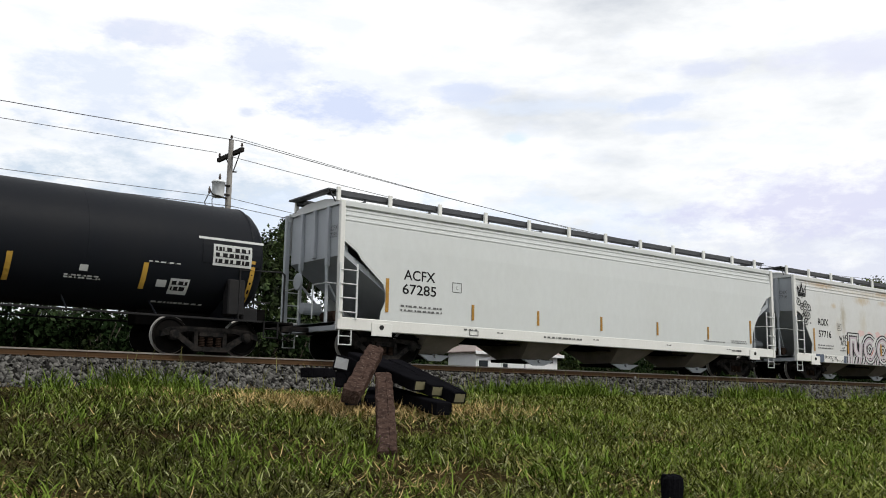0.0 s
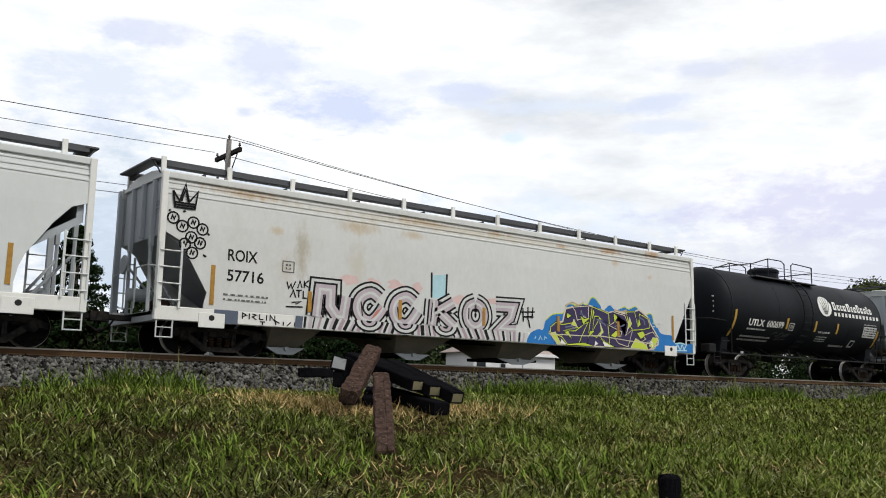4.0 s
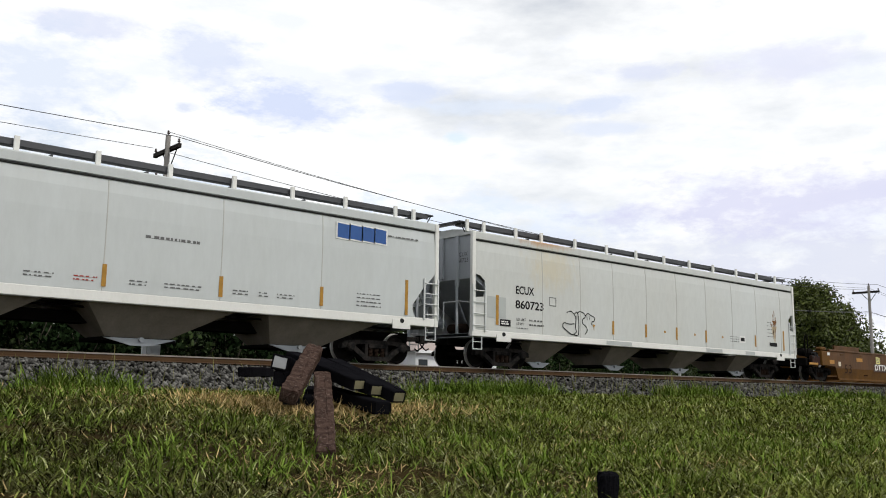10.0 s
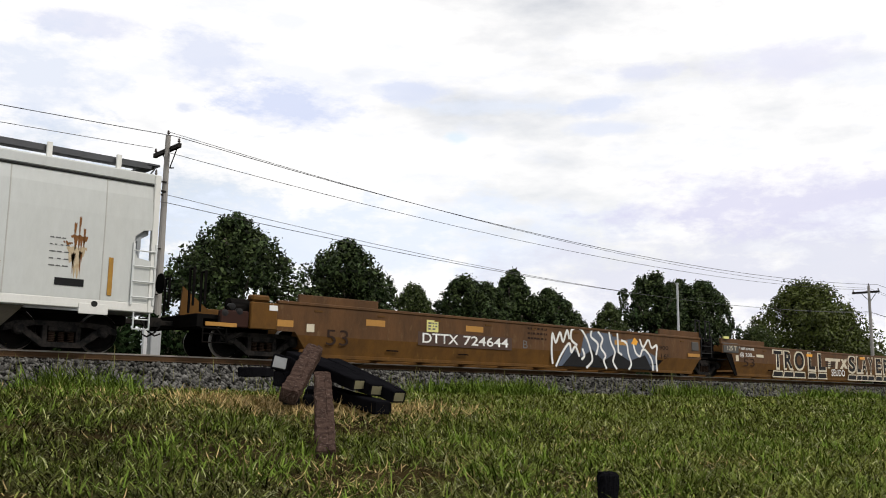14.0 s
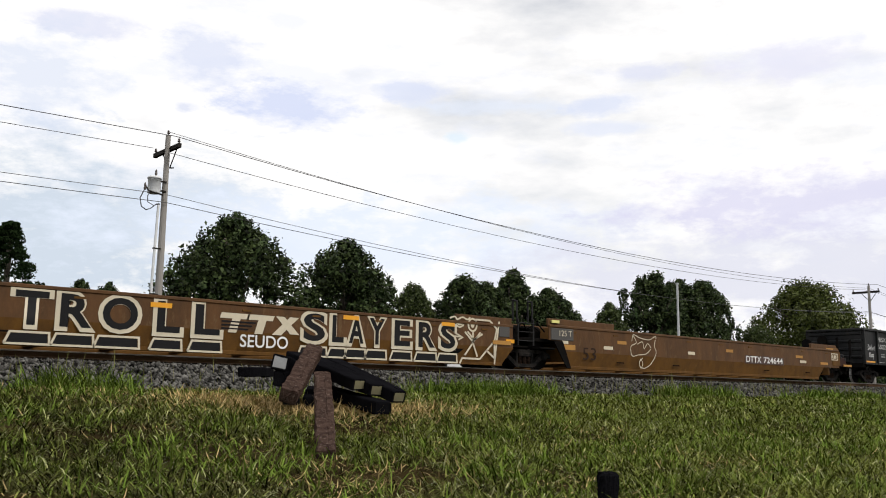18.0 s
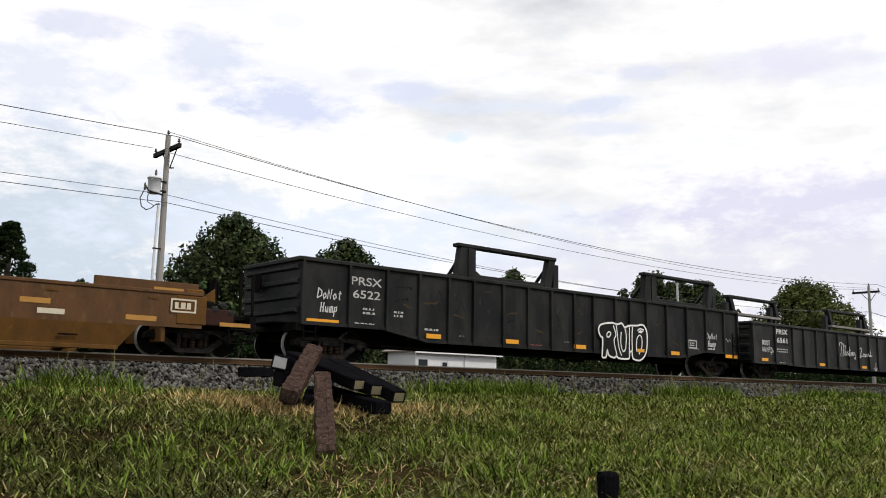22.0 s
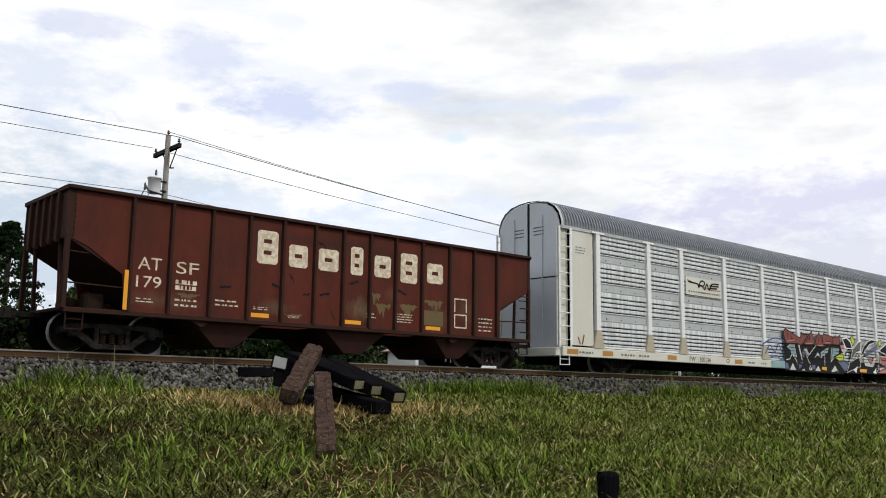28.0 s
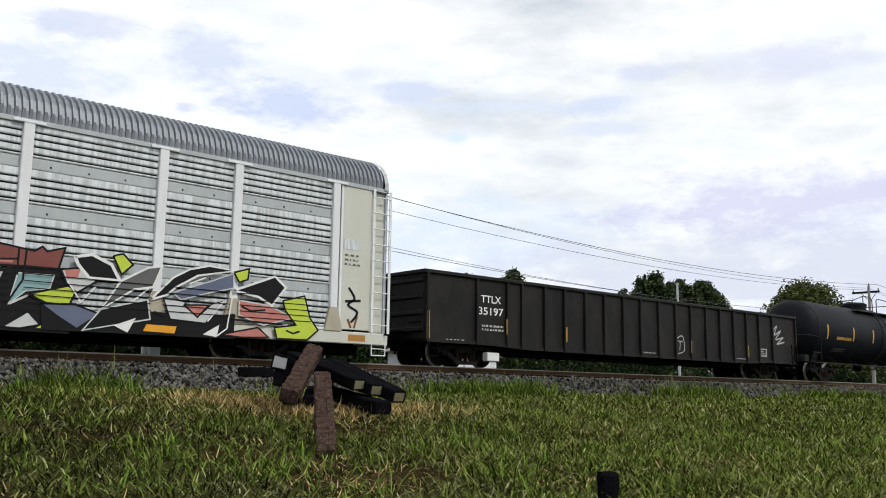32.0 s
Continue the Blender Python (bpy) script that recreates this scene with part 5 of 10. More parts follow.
def coupler(c, x, way, reach=1.0):
    o = put("coupler", shared("coupler", coupler_mesh), c, (x, 0, 0), (0, 0, 0 if way > 0 else math.pi))
    o.scale = (reach, 1, 1)
    return o


def ladder(c, x0, x1, z0, z1, n, y, material="white_car", name="ladder", r=0.018, w=0.05):
    """Two stiles, with each rung a piece of its own."""
    lad = part(name, box(bmesh.new(), x0 - w / 2, x0 + w / 2, y - 0.015, y + 0.015, z0, z1, 0.004), material, c)
    part("stile", box(bmesh.new(), x1 - w / 2, x1 + w / 2, y - 0.015, y + 0.015, z0, z1, 0.004), material, lad)
    bm = bar(bmesh.new(), (x0, y - 0.02, 0), (x1, y - 0.02, 0), r, 6)
    me = to_data("rung", bm, [material])
    for k in range(n):
        put("rung", me, lad, (0, 0, z0 + (z1 - z0) * (k + 0.5) / n))
    return lad


def stirrup(c, x, y, z, material="white_car", w=0.36, h=0.42):
    bm = rod(bmesh.new(), [(x - w / 2, y, z), (x - w / 2, y, z - h), (x + w / 2, y, z - h), (x + w / 2, y, z)], 0.018, 6)
    bar(bm, (x - w / 2, y, z - h * 0.45), (x + w / 2, y, z - h * 0.45), 0.014, 6)
    return part("sill_step", bm, material, c)


def plate(c, name, x0, x1, z0, z1, material, y, thick=0.006, label=""):
    """A thin plate or painted field on the side at y."""
    return part(name, box(bmesh.new(), x0, x1, y - thick, y, z0, z1), material, c, label)


def lettering(c, body, x0, z0, w, h, material, y, bold=0.0, name="lettering", lift=0.006, surf=None, slant=0.0, label=""):
    """Words in the built-in font, fitted into a field of w by h metres on the side."""
    cu = bpy.data.curves.new("letters", "FONT")
    cu.body, cu.offset, cu.extrude, cu.resolution_u = body, bold, 0.0, 4
    tmp = bpy.data.objects.new("letters", cu)
    me = bpy.data.meshes.new_from_object(tmp)
    bpy.data.objects.remove(tmp)
    n = len(me.vertices)
    co = np.empty(3 * n, np.float32)
    me.vertices.foreach_get("co", co)
    co = co.reshape(-1, 3)
    lo, hi = co.min(0), co.max(0)
    sx, sz = (co[:, 0] - lo[0]) / max(1e-6, hi[0] - lo[0]), (co[:, 1] - lo[1]) / max(1e-6, hi[1] - lo[1])
    z = z0 + sz * h
    x = x0 + sx * w + slant * sz * h
    yy = np.full(n, y - lift) if surf is None else np.array([surf(q) - lift for q in z])
    me.vertices.foreach_set("co", np.stack([x, yy, z], -1).astype(np.float32).ravel())
    me.materials.clear()
    ob = link_mesh(name, me, material, c)
    return tagged(ob, label) if label else ob


def bars(c, x0, z0, w, h, rows, material, y, seed=1, name="lettering", surf=None, lift=0.005, fill=0.6):
    """Writing too small to read: one plain toothed bar to a row."""
    rr = random.Random(seed)
    rh = h / rows
    for k in range(rows):
        za, zb = z0 + k * rh + rh * (1 - fill) / 2, z0 + (k + 1) * rh - rh * (1 - fill) / 2
        zm = za + (zb - za) * 0.12
        x, top = x0, []
        while x < x0 + w - 0.02:
            q = min(rr.uniform(0.06, 0.26) * max(0.5, h), x0 + w - x)
            top += [(x, zb), (x + q, zb), (x + q, zm)]
            x += q + rr.uniform(0.02, 0.08)
            top.append((x, zm))
        end = top[-2][0]
        outline = [(x0, za), (end, za)] + list(reversed(top[:-2]))
        bm = bmesh.new()
        bm.faces.new([bm.verts.new((px, (y if surf is None else surf(pz)) - lift, pz)) for px, pz in outline])
        last = part(name, bm, material, c)
    return last


def ink(c, pts, material, y, lift=0.006, name="graffiti", bm=None):
    """A painted field of the (x, z) outline on the side at y."""
    own = bm is None
    bm = bm or bmesh.new()
    bm.faces.new([bm.verts.new((x, y - lift, z)) for x, z in pts])
    return part(name, bm, material, c) if own else bm


def stroke(bm, pts, w, y):
    """A painted line of width w through (x, z) points, mitred."""
    p = [Vector((x, 0, z)) for x, z in pts]
    left, right = [], []
    for i in range(len(p)):
        a = (p[i] - p[i - 1]).normalized() if i else (p[1] - p[0]).normalized()
        b = (p[i + 1] - p[i]).normalized() if i + 1 < len(p) else a
        t = (a + b)
        t = t.normalized() if t.length > 1e-3 else a
        nrm = Vector((-t.z, 0, t.x))
        k = w / 2 / max(0.45, nrm.dot(Vector((-a.z, 0, a.x))))
        left.append(bm.verts.new((p[i] + nrm * k) + Vector((0, y, 0))))
        right.append(bm.verts.new((p[i] - nrm * k) + Vector((0, y, 0))))
    for i in range(len(p) - 1):
        bm.faces.new((left[i], right[i], right[i + 1], left[i + 1]))
    return bm


def strokes(c, lines, w, material, y, lift=0.008, name="graffiti"):
    """Painted lines, each one a part."""
    for line in lines:
        last = part(name, stroke(bmesh.new(), line, w, y - lift), material, c)
    return last


def curve_pts(pts, n=6):
    """Smooth points through the given ones."""
    out = []
    q = [pts[0]] + list(pts) + [pts[-1]]
    for i in range(1, len(q) - 2):
        for k in range(n):
            t = k / n
            out.append(tuple(0.5 * ((2 * q[i][a]) + (-q[i - 1][a] + q[i + 1][a]) * t + (2 * q[i - 1][a] - 5 * q[i][a] + 4 * q[i + 1][a] - q[i + 2][a]) * t * t
                                    + (-q[i - 1][a] + 3 * q[i][a] - 3 * q[i + 1][a] + q[i + 2][a]) * t ** 3) for a in (0, 1)))
    return out + [pts[-1]]


def handrail(c, pts, material, r=0.018, name="handrail"):
    return part(name, rod(bmesh.new(), pts, r, 6), material, c)

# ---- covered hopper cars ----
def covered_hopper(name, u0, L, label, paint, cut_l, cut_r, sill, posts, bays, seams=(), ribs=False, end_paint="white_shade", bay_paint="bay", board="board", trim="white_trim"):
    """A covered hopper: sides with cut-away lower corners, end slopes, roof with running boards, sills, outlets and trucks."""
    c = car(name, u0, label)
    z0, z1 = sill
    prof_z, prof_y = [z1, 1.9, 3.2, 3.75, 4.1, 4.36], [1.60, 1.61, 1.61, 1.59, 1.55, 1.47]
    rows = sorted(set([z1, 1.5, 1.75, 1.9, 2.1, 2.4, 2.6, 2.85, 3.0, 3.2, 3.5, 3.75, 4.0, 4.1, 4.25, 4.36] + [z for z, _ in cut_l] + [z for z, _ in cut_r]))
    for s in (-1, 1):
        rings = []
        for z in rows:
            y = np.interp(z, prof_z, prof_y) * s
            xa, xb = np.interp(z, *zip(*cut_l)), L - np.interp(z, *zip(*cut_r))
            xs = [xa + (xb - xa) * k / 8 for k in range(9)]
            rings.append([(x, y, z) for x in xs] + [(x, y - 0.03 * s, z) for x in reversed(xs)])
        part("side_sheet", loft(bmesh.new(), rings), paint, c, "", False)
        part("side_sill", box(bmesh.new(), 0.02, L - 0.02, s * 1.44 - 0.17 * (s < 0), s * 1.44 + 0.17 * (s > 0), z0, z1, 0.02), trim, c)
        part("top_chord", box(bmesh.new(), 0.04, L - 0.04, s * 1.5 - 0.09 * (s < 0), s * 1.5 + 0.09 * (s > 0), 4.2 if ribs else 4.12, 4.37, 0.02), paint, c)
        for x in (0.06, L - 0.06):
            # Far posts take the end colour, white with shade mixed into it.
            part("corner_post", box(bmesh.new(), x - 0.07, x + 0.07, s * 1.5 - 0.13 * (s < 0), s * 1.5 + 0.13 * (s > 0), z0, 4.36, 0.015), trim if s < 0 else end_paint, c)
        if ribs:
            for z in (3.83, 3.97, 4.11):
                y = np.interp(z, prof_z, prof_y)
                part("side_rib", box(bmesh.new(), 0.1, L - 0.1, s * y - 0.02, s * y + 0.02, z - 0.025, z + 0.025, 0.008), paint, c)
        else:
            # Dark strip drawn as the shadow line under the top chord.
            part("gutter", box(bmesh.new(), 0.1, L - 0.1, s * 1.565 - 0.02, s * 1.565 + 0.02, 4.07, 4.115, 0.008), "seam_dark", c)
        if s < 0:
            for x in seams:
                bm = bmesh.new()
                loft(bm, [[(x + a, -np.interp(z, prof_z, prof_y) - b, z) for a, b in ((-0.014, 0), (-0.01, 0.007), (0.01, 0.007), (0.014, 0))] for z in (z1, 1.9, 3.2, 3.75, 4.06)], close=False, caps=False)
                part("weld_seam", bm, "seam_grey", c)
    # roof, hatch trough and boards
    part("roof", loft(bmesh.new(), [[(x, y, z) for y, z in ((-1.5, 4.3), (-1.46, 4.37), (-1.0, 4.49), (-.5, 4.56), (.5, 4.56), (1.0, 4.49), (1.46, 4.37), (1.5, 4.3))] for x in (0.1, L - 0.1)]), paint, c)
    part("hatch_trough", box(bmesh.new(), 0.9, L - 0.9, -0.3, 0.3, 4.54, 4.70, 0.03), paint, c)
    for k in range(int((L - 2) / 2.2)):
        part("hatch_batten", box(bmesh.new(), 1.4 + 2.2 * k, 1.46 + 2.2 * k, -0.36, 0.36, 4.6, 4.73, 0.01), board, c)
    for s in (-1, 1):
        bm = box(bmesh.new(), 0.1, L - 0.05, s * 0.87 - 0.26, s * 0.87 + 0.26, 4.66, 4.70, 0.006)
        box(bm, 0.1, L - 0.05, s * 1.12 - 0.015, s * 1.12 + 0.015, 4.6, 4.75, 0.004)
        part("running_board", bm, board, c, "dark grating running board")
        for x in posts:
            part("board_bracket", box(bmesh.new(), x - 0.055, x + 0.055, s * 1.2 - 0.06, s * 1.2 + 0.02, 4.4, 4.80, 0.008), trim, c)
    for x, way in ((0.1, -1), (L - 0.1, 1)):
        part("roof_platform", box(bmesh.new(), min(x, x + way * 0.2) - 0.05, max(x, x + way * 0.2) + 0.05, -1.15, 1.15, 4.70, 4.75, 0.006), board, c)
        handrail(c, [(x, -1.1, 4.4), (x + way * 0.2, -1.1, 4.74)], board)
    # ends, in the white with their shade already in the colour
    for x0, way, mirror in ((0.0, 1, 0), (L, -1, 1)):
        def at(d):
            return x0 + way * d
        bm = bmesh.new()
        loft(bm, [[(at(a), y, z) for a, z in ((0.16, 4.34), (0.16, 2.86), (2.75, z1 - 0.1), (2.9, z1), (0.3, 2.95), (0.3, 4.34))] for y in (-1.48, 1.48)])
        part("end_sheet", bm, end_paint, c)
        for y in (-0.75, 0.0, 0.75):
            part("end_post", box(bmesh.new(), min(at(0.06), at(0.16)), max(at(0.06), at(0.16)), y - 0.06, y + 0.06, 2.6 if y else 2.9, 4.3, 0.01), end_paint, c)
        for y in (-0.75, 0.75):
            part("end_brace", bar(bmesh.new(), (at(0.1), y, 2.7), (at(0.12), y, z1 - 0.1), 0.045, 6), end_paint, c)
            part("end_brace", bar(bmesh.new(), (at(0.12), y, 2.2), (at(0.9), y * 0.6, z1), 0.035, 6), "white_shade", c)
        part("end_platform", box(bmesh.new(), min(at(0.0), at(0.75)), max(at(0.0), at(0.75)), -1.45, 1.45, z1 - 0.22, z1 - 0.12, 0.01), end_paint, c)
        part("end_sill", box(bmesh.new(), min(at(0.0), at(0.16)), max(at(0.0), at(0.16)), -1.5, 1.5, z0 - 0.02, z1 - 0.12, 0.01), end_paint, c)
        handrail(c, [(at(0.02), -1.45, 2.05), (at(-0.05), -1.1, 2.1), (at(-0.05), -0.3, 2.1), (at(-0.05), -0.3, z1)], "white_car")
        handrail(c, [(at(-0.02), 1.45, 2.05), (at(-0.05), 0.5, 2.1), (at(-0.05), 0.5, z1)], "white_car")
        for s in (-1, 1):
            ladder(c, min(at(0.02), at(0.52)), max(at(0.02), at(0.52)), z1 - 0.05, 2.62, 4, s * 1.64, "white_car")
            stirrup(c, at(0.24), s * 1.58, z0 + 0.02)
        if not mirror:
            part("brake_wheel", wheel_disc(bmesh.new(), (at(-0.12), 0.5, 2.25), [(0.22, 0), (0.25, 0.02), (0.25, 0.05), (0.22, 0.06)], "X", 18), end_paint, c)
            part("brake_cylinder", wheel_disc(bmesh.new(), (at(0.35), 0.55, 1.5), [(0.05, -0.3), (0.17, -0.28), (0.17, 0.25), (0.05, 0.3)], "X", 14), end_paint, c)
            part("air_tank", wheel_disc(bmesh.new(), (at(0.5), -0.35, z1 + 0.1), [(0.05, -0.4), (0.16, -0.36), (0.16, 0.36), (0.05, 0.4)], "Y", 14), "truck_rust", c)
        else:
            part("air_tank", wheel_disc(bmesh.new(), (at(0.6), 0.1, z1 + 0.12), [(0.05, -0.4), (0.16, -0.36), (0.16, 0.36), (0.05, 0.4)], "Y", 14), "white_shade", c)
        coupler(c, at(-0.05), -way)
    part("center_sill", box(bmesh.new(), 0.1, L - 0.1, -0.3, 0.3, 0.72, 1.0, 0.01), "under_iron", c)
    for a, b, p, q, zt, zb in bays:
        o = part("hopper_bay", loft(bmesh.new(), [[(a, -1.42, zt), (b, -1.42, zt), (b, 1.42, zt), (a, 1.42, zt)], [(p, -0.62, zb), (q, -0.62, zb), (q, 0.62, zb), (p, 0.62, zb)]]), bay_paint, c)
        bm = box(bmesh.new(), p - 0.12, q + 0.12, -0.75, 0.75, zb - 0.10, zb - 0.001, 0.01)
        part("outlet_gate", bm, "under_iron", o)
        mid = (p + q) / 2
        part("outlet_frame", prism(bmesh.new(), [(p - 0.1, zb - 0.02), (q + 0.1, zb - 0.02), (mid + 0.22, zb - 0.2), (mid - 0.22, zb - 0.2)], -0.82, -0.76), "white_shade", o)
        part("gate_shaft", wheel_disc(bmesh.new(), ((p + q) / 2, -0.8, zb - 0.05), [(0.03, -0.1), (0.06, -0.1), (0.06, 0.06), (0.03, 0.06)], "Y", 10), "white_shade", o)
    part("brake_pipe", bar(bmesh.new(), (1.2, -0.9, z0 - 0.08), (L - 1.2, -0.9, z0 - 0.08), 0.03, 6), "under_iron", c)
    part("jacking_pad", plate_box(1.0, 1.62, z0 - 0.12, z1 - 0.1), trim, c)
    part("jacking_pad", plate_box(L - 1.62, L - 1.0, z0 - 0.12, z1 - 0.1), trim, c)
    for x in (1.3, L - 1.3):
        part("jacking_eye", wheel_disc(bmesh.new(), (x, -1.635, z0 + 0.12), [(0.02, 0), (0.07, 0), (0.07, 0.012), (0.02, 0.012)], "Y", 12), "seam_dark", c)
    truck(c, 1.75)
    truck(c, L - 1.75)
    return c


def plate_box(x0, x1, z0, z1):
    return box(bmesh.new(), x0, x1, -1.63, -1.6, z0, z1, 0.006)


def reflector(c, x, z0, z1, y=-1.615, w=0.1, material="strip_yellow"):
    return plate(c, "reflector_strip", x - w / 2, x + w / 2, z0, z1, material, y)


def stain(c, x, z, w, h, seed, material="rust_stain", y=-1.61):
    """A ragged rust stain that runs down from its upper edge."""
    rr = random.Random(seed)
    n = 14
    top = [(x + w * k / n, z + rr.uniform(-0.02, 0.04)) for k in range(n + 1)]
    low = [(x + w * k / n, z - h * rr.uniform(0.1, 1.0) * math.sin(math.pi * (k + 0.5) / (n + 1))) for k in range(n, -1, -1)]
    ink(c, top + low, material, y, 0.003, "rust_stain")


def hopper_first():
    L = 18.88
    c = covered_hopper("covered_hopper", -50.7, L, "cream-white covered hopper car with ribbed top edge", "white_car",
                       [(1.13, 1.25), (1.35, 1.28), (1.65, 1.4), (1.9, 1.4), (2.13, 1.33), (2.75, 0.65), (2.95, 0.52), (3.27, 0.06), (4.4, 0.04)],
                       [(1.13, 1.42), (1.36, 1.42), (1.7, 1.36), (2.0, 1.25), (2.76, 0.77), (3.17, 0.43), (3.3, 0.1), (4.4, 0.06)],
                       (0.80, 1.14), [0.12, 1.71, 3.38, 5.04, 6.75, 8.44, 10.1, 11.8, 13.5, 15.2, 16.9, 18.3],
                       [(2.9, 4.3, 3.15, 4.0, 0.85, 0.3), (6.6, 8.4, 6.95, 8.05, 0.85, 0.3), (10.5, 12.3, 10.85, 11.95, 0.85, 0.3), (14.4, 15.9, 14.65, 15.65, 0.85, 0.3)], ribs=True)
    y = -1.61
    lettering(c, "ACFX", 1.96, 2.33, 1.03, 0.3, "ink_black", y, 0.012)
    lettering(c, "67285", 1.93, 1.92, 1.1, 0.3, "ink_black", y, 0.012)
    bars(c, 1.88, 1.4, 1.35, 0.24, 2, "ink_grey", y, 3, fill=0.45)
    lettering(c, "C", 3.7, 2.2, 0.08, 0.1, "ink_grey", y)
    strokes(c, [[(3.58, 2.12), (3.89, 2.12), (3.89, 2.4), (3.58, 2.4), (3.58, 2.12)]], 0.02, "ink_grey", y)
    reflector(c, 1.45, 1.36, 2.32)
    for x in (4.31, 6.78, 9.47, 12.15, 14.85):
        reflector(c, x, 1.33, 1.8, w=0.09)
    reflector(c, 17.35, 1.3, 2.2)
    y = -1.615
    bars(c, 7.0, 0.93, 1.6, 0.1, 1, "ink_grey", y, 5)
    bars(c, 4.0, 1.0, 0.5, 0.08, 1, "ink_grey", y, 6)
    strokes(c, [[(4.2, 0.88), (4.5, 0.88), (4.5, 1.02), (4.2, 1.02), (4.2, 0.88)]], 0.02, "ink_grey", y)
    bars(c, 14.6, 1.24, 1.2, 0.06, 1, "ink_grey", -1.61, 7)
    bars(c, 16.2, 1.25, 0.9, 0.14, 2, "ink_grey", -1.61, 8)
    bars(c, 16.2, 0.93, 0.6, 0.1, 1, "ink_black", y, 9)
    for k, x in enumerate((5.2, 9.1, 12.6, 15.9)):
        bars(c, x, 0.98, 0.25, 0.06, 1, "ink_grey", y, 10 + k)
    bars_end(c, "ACFX 67285")


def bars_end(c, words, x=0.15, z=3.6):
    """The car's number, small, on its end."""
    cu = bpy.data.curves.new("letters", "FONT")
    cu.body, cu.align_x = words.replace(" ", "\n"), "CENTER"
    tmp = bpy.data.objects.new("letters", cu)
    me = bpy.data.meshes.new_from_object(tmp)
    bpy.data.objects.remove(tmp)
    for v in me.vertices:
        v.co = Vector((x - 0.012, -0.95 - v.co.x * 0.2, z + v.co.y * 0.2))
    me.materials.clear()
    link_mesh("lettering", me, "ink_grey", c)


def hopper_second():
    L = 18.76
    c = covered_hopper("covered_hopper", -30.38, L, "rust-stained white covered hopper car with pink and blue graffiti", "white_rusty",
                       [(1.09, 1.1), (1.2, 1.1), (1.48, 1.16), (2.69, 0.48), (2.9, 0.08), (4.4, 0.04)],
                       [(1.09, 1.1), (1.22, 1.04), (2.12, 0.57), (2.8, 0.19), (2.95, 0.08), (4.4, 0.06)],
                       (0.75, 1.09), [0.12, 1.71, 3.38, 5.04, 6.75, 8.44, 10.1, 11.8, 13.5, 15.2, 16.9, 18.3],
                       [(2.9, 4.3, 3.15, 4.0, 0.8, 0.3), (6.5, 8.4, 6.95, 7.9, 0.8, 0.3), (10.2, 12.2, 10.6, 11.95, 0.8, 0.3), (14.4, 16.2, 14.7, 16.0, 0.8, 0.3)], ribs=True)
    y = -1.61
    lettering(c, "ROIX", 1.62, 2.33, 0.74, 0.3, "ink_black", y, 0.016)
    lettering(c, "57716", 1.62, 1.82, 0.92, 0.3, "ink_black", y, 0.016)
    bars(c, 1.55, 1.3, 1.15, 0.24, 2, "ink_grey", y, 13, fill=0.4)
    strokes(c, [[(3.02, 2.2), (3.32, 2.2), (3.32, 2.48), (3.02, 2.48), (3.02, 2.2)]], 0.025, "ink_grey", y)
    bars(c, 3.1, 2.25, 0.14, 0.18, 2, "ink_grey", y, 14)
    reflector(c, 1.28, 1.2, 2.18)
    reflector(c, 17.58, 1.2, 2.1)
    # the crown and the ringed letters
    strokes(c, [[(0.24, 3.9), (0.3, 3.5), (0.76, 3.5), (0.82, 3.95), (0.62, 3.66), (0.52, 4.1), (0.4, 3.66), (0.24, 3.9)], [(0.3, 3.56), (0.76, 3.56)], [(0.3, 3.62), (0.76, 3.62)], [(0.44, 3.66), (0.52, 3.95), (0.6, 3.66)]],
            0.05, "ink_black", y)
    for x, z in ((0.28, 3.23), (0.5, 3.05), (0.75, 3.17), (0.97, 3.03), (0.72, 2.8), (0.58, 2.62), (0.93, 2.68), (0.76, 2.42)):
        ring = [(x + 0.13 * math.cos(a * 0.524), z + 0.14 * math.sin(a * 0.524)) for a in range(13)]
        strokes(c, [ring, [(x - 0.05, z - 0.05), (x - 0.02, z + 0.06), (x + 0.02, z - 0.04), (x + 0.05, z + 0.06)]], 0.04, "ink_black", y)
    strokes(c, [[(0.17, 3.38), (0.21, 3.42)], [(1.1, 2.95), (1.14, 2.9)], [(1.02, 2.4), (1.1, 2.36)], [(0.5, 3.4), (0.55, 3.44)]], 0.05, "ink_black", y)
    # scrawls round the large piece
    strokes(c, [[(3.15, 1.95), (3.2, 1.78), (3.26, 1.9), (3.3, 1.78), (3.38, 1.98)], [(3.44, 1.8), (3.5, 2.0), (3.56, 1.82)], [(3.62, 1.82), (3.62, 2.02)], [(3.74, 2.04), (3.62, 1.92), (3.76, 1.84)],
                [(3.25, 1.55), (3.33, 1.74), (3.4, 1.55)], [(3.4, 1.74), (3.56, 1.76)], [(3.48, 1.75), (3.48, 1.56)], [(3.6, 1.75), (3.6, 1.56), (3.7, 1.56)], [(3.3, 1.42), (3.55, 1.46), (3.4, 1.38)], [(3.15, 1.3), (3.6, 1.32)]], 0.035, "ink_black", y)
    plate(c, "painted_patch", 1.36, 1.94, 0.76, 1.09, "ink_slate", -1.612)
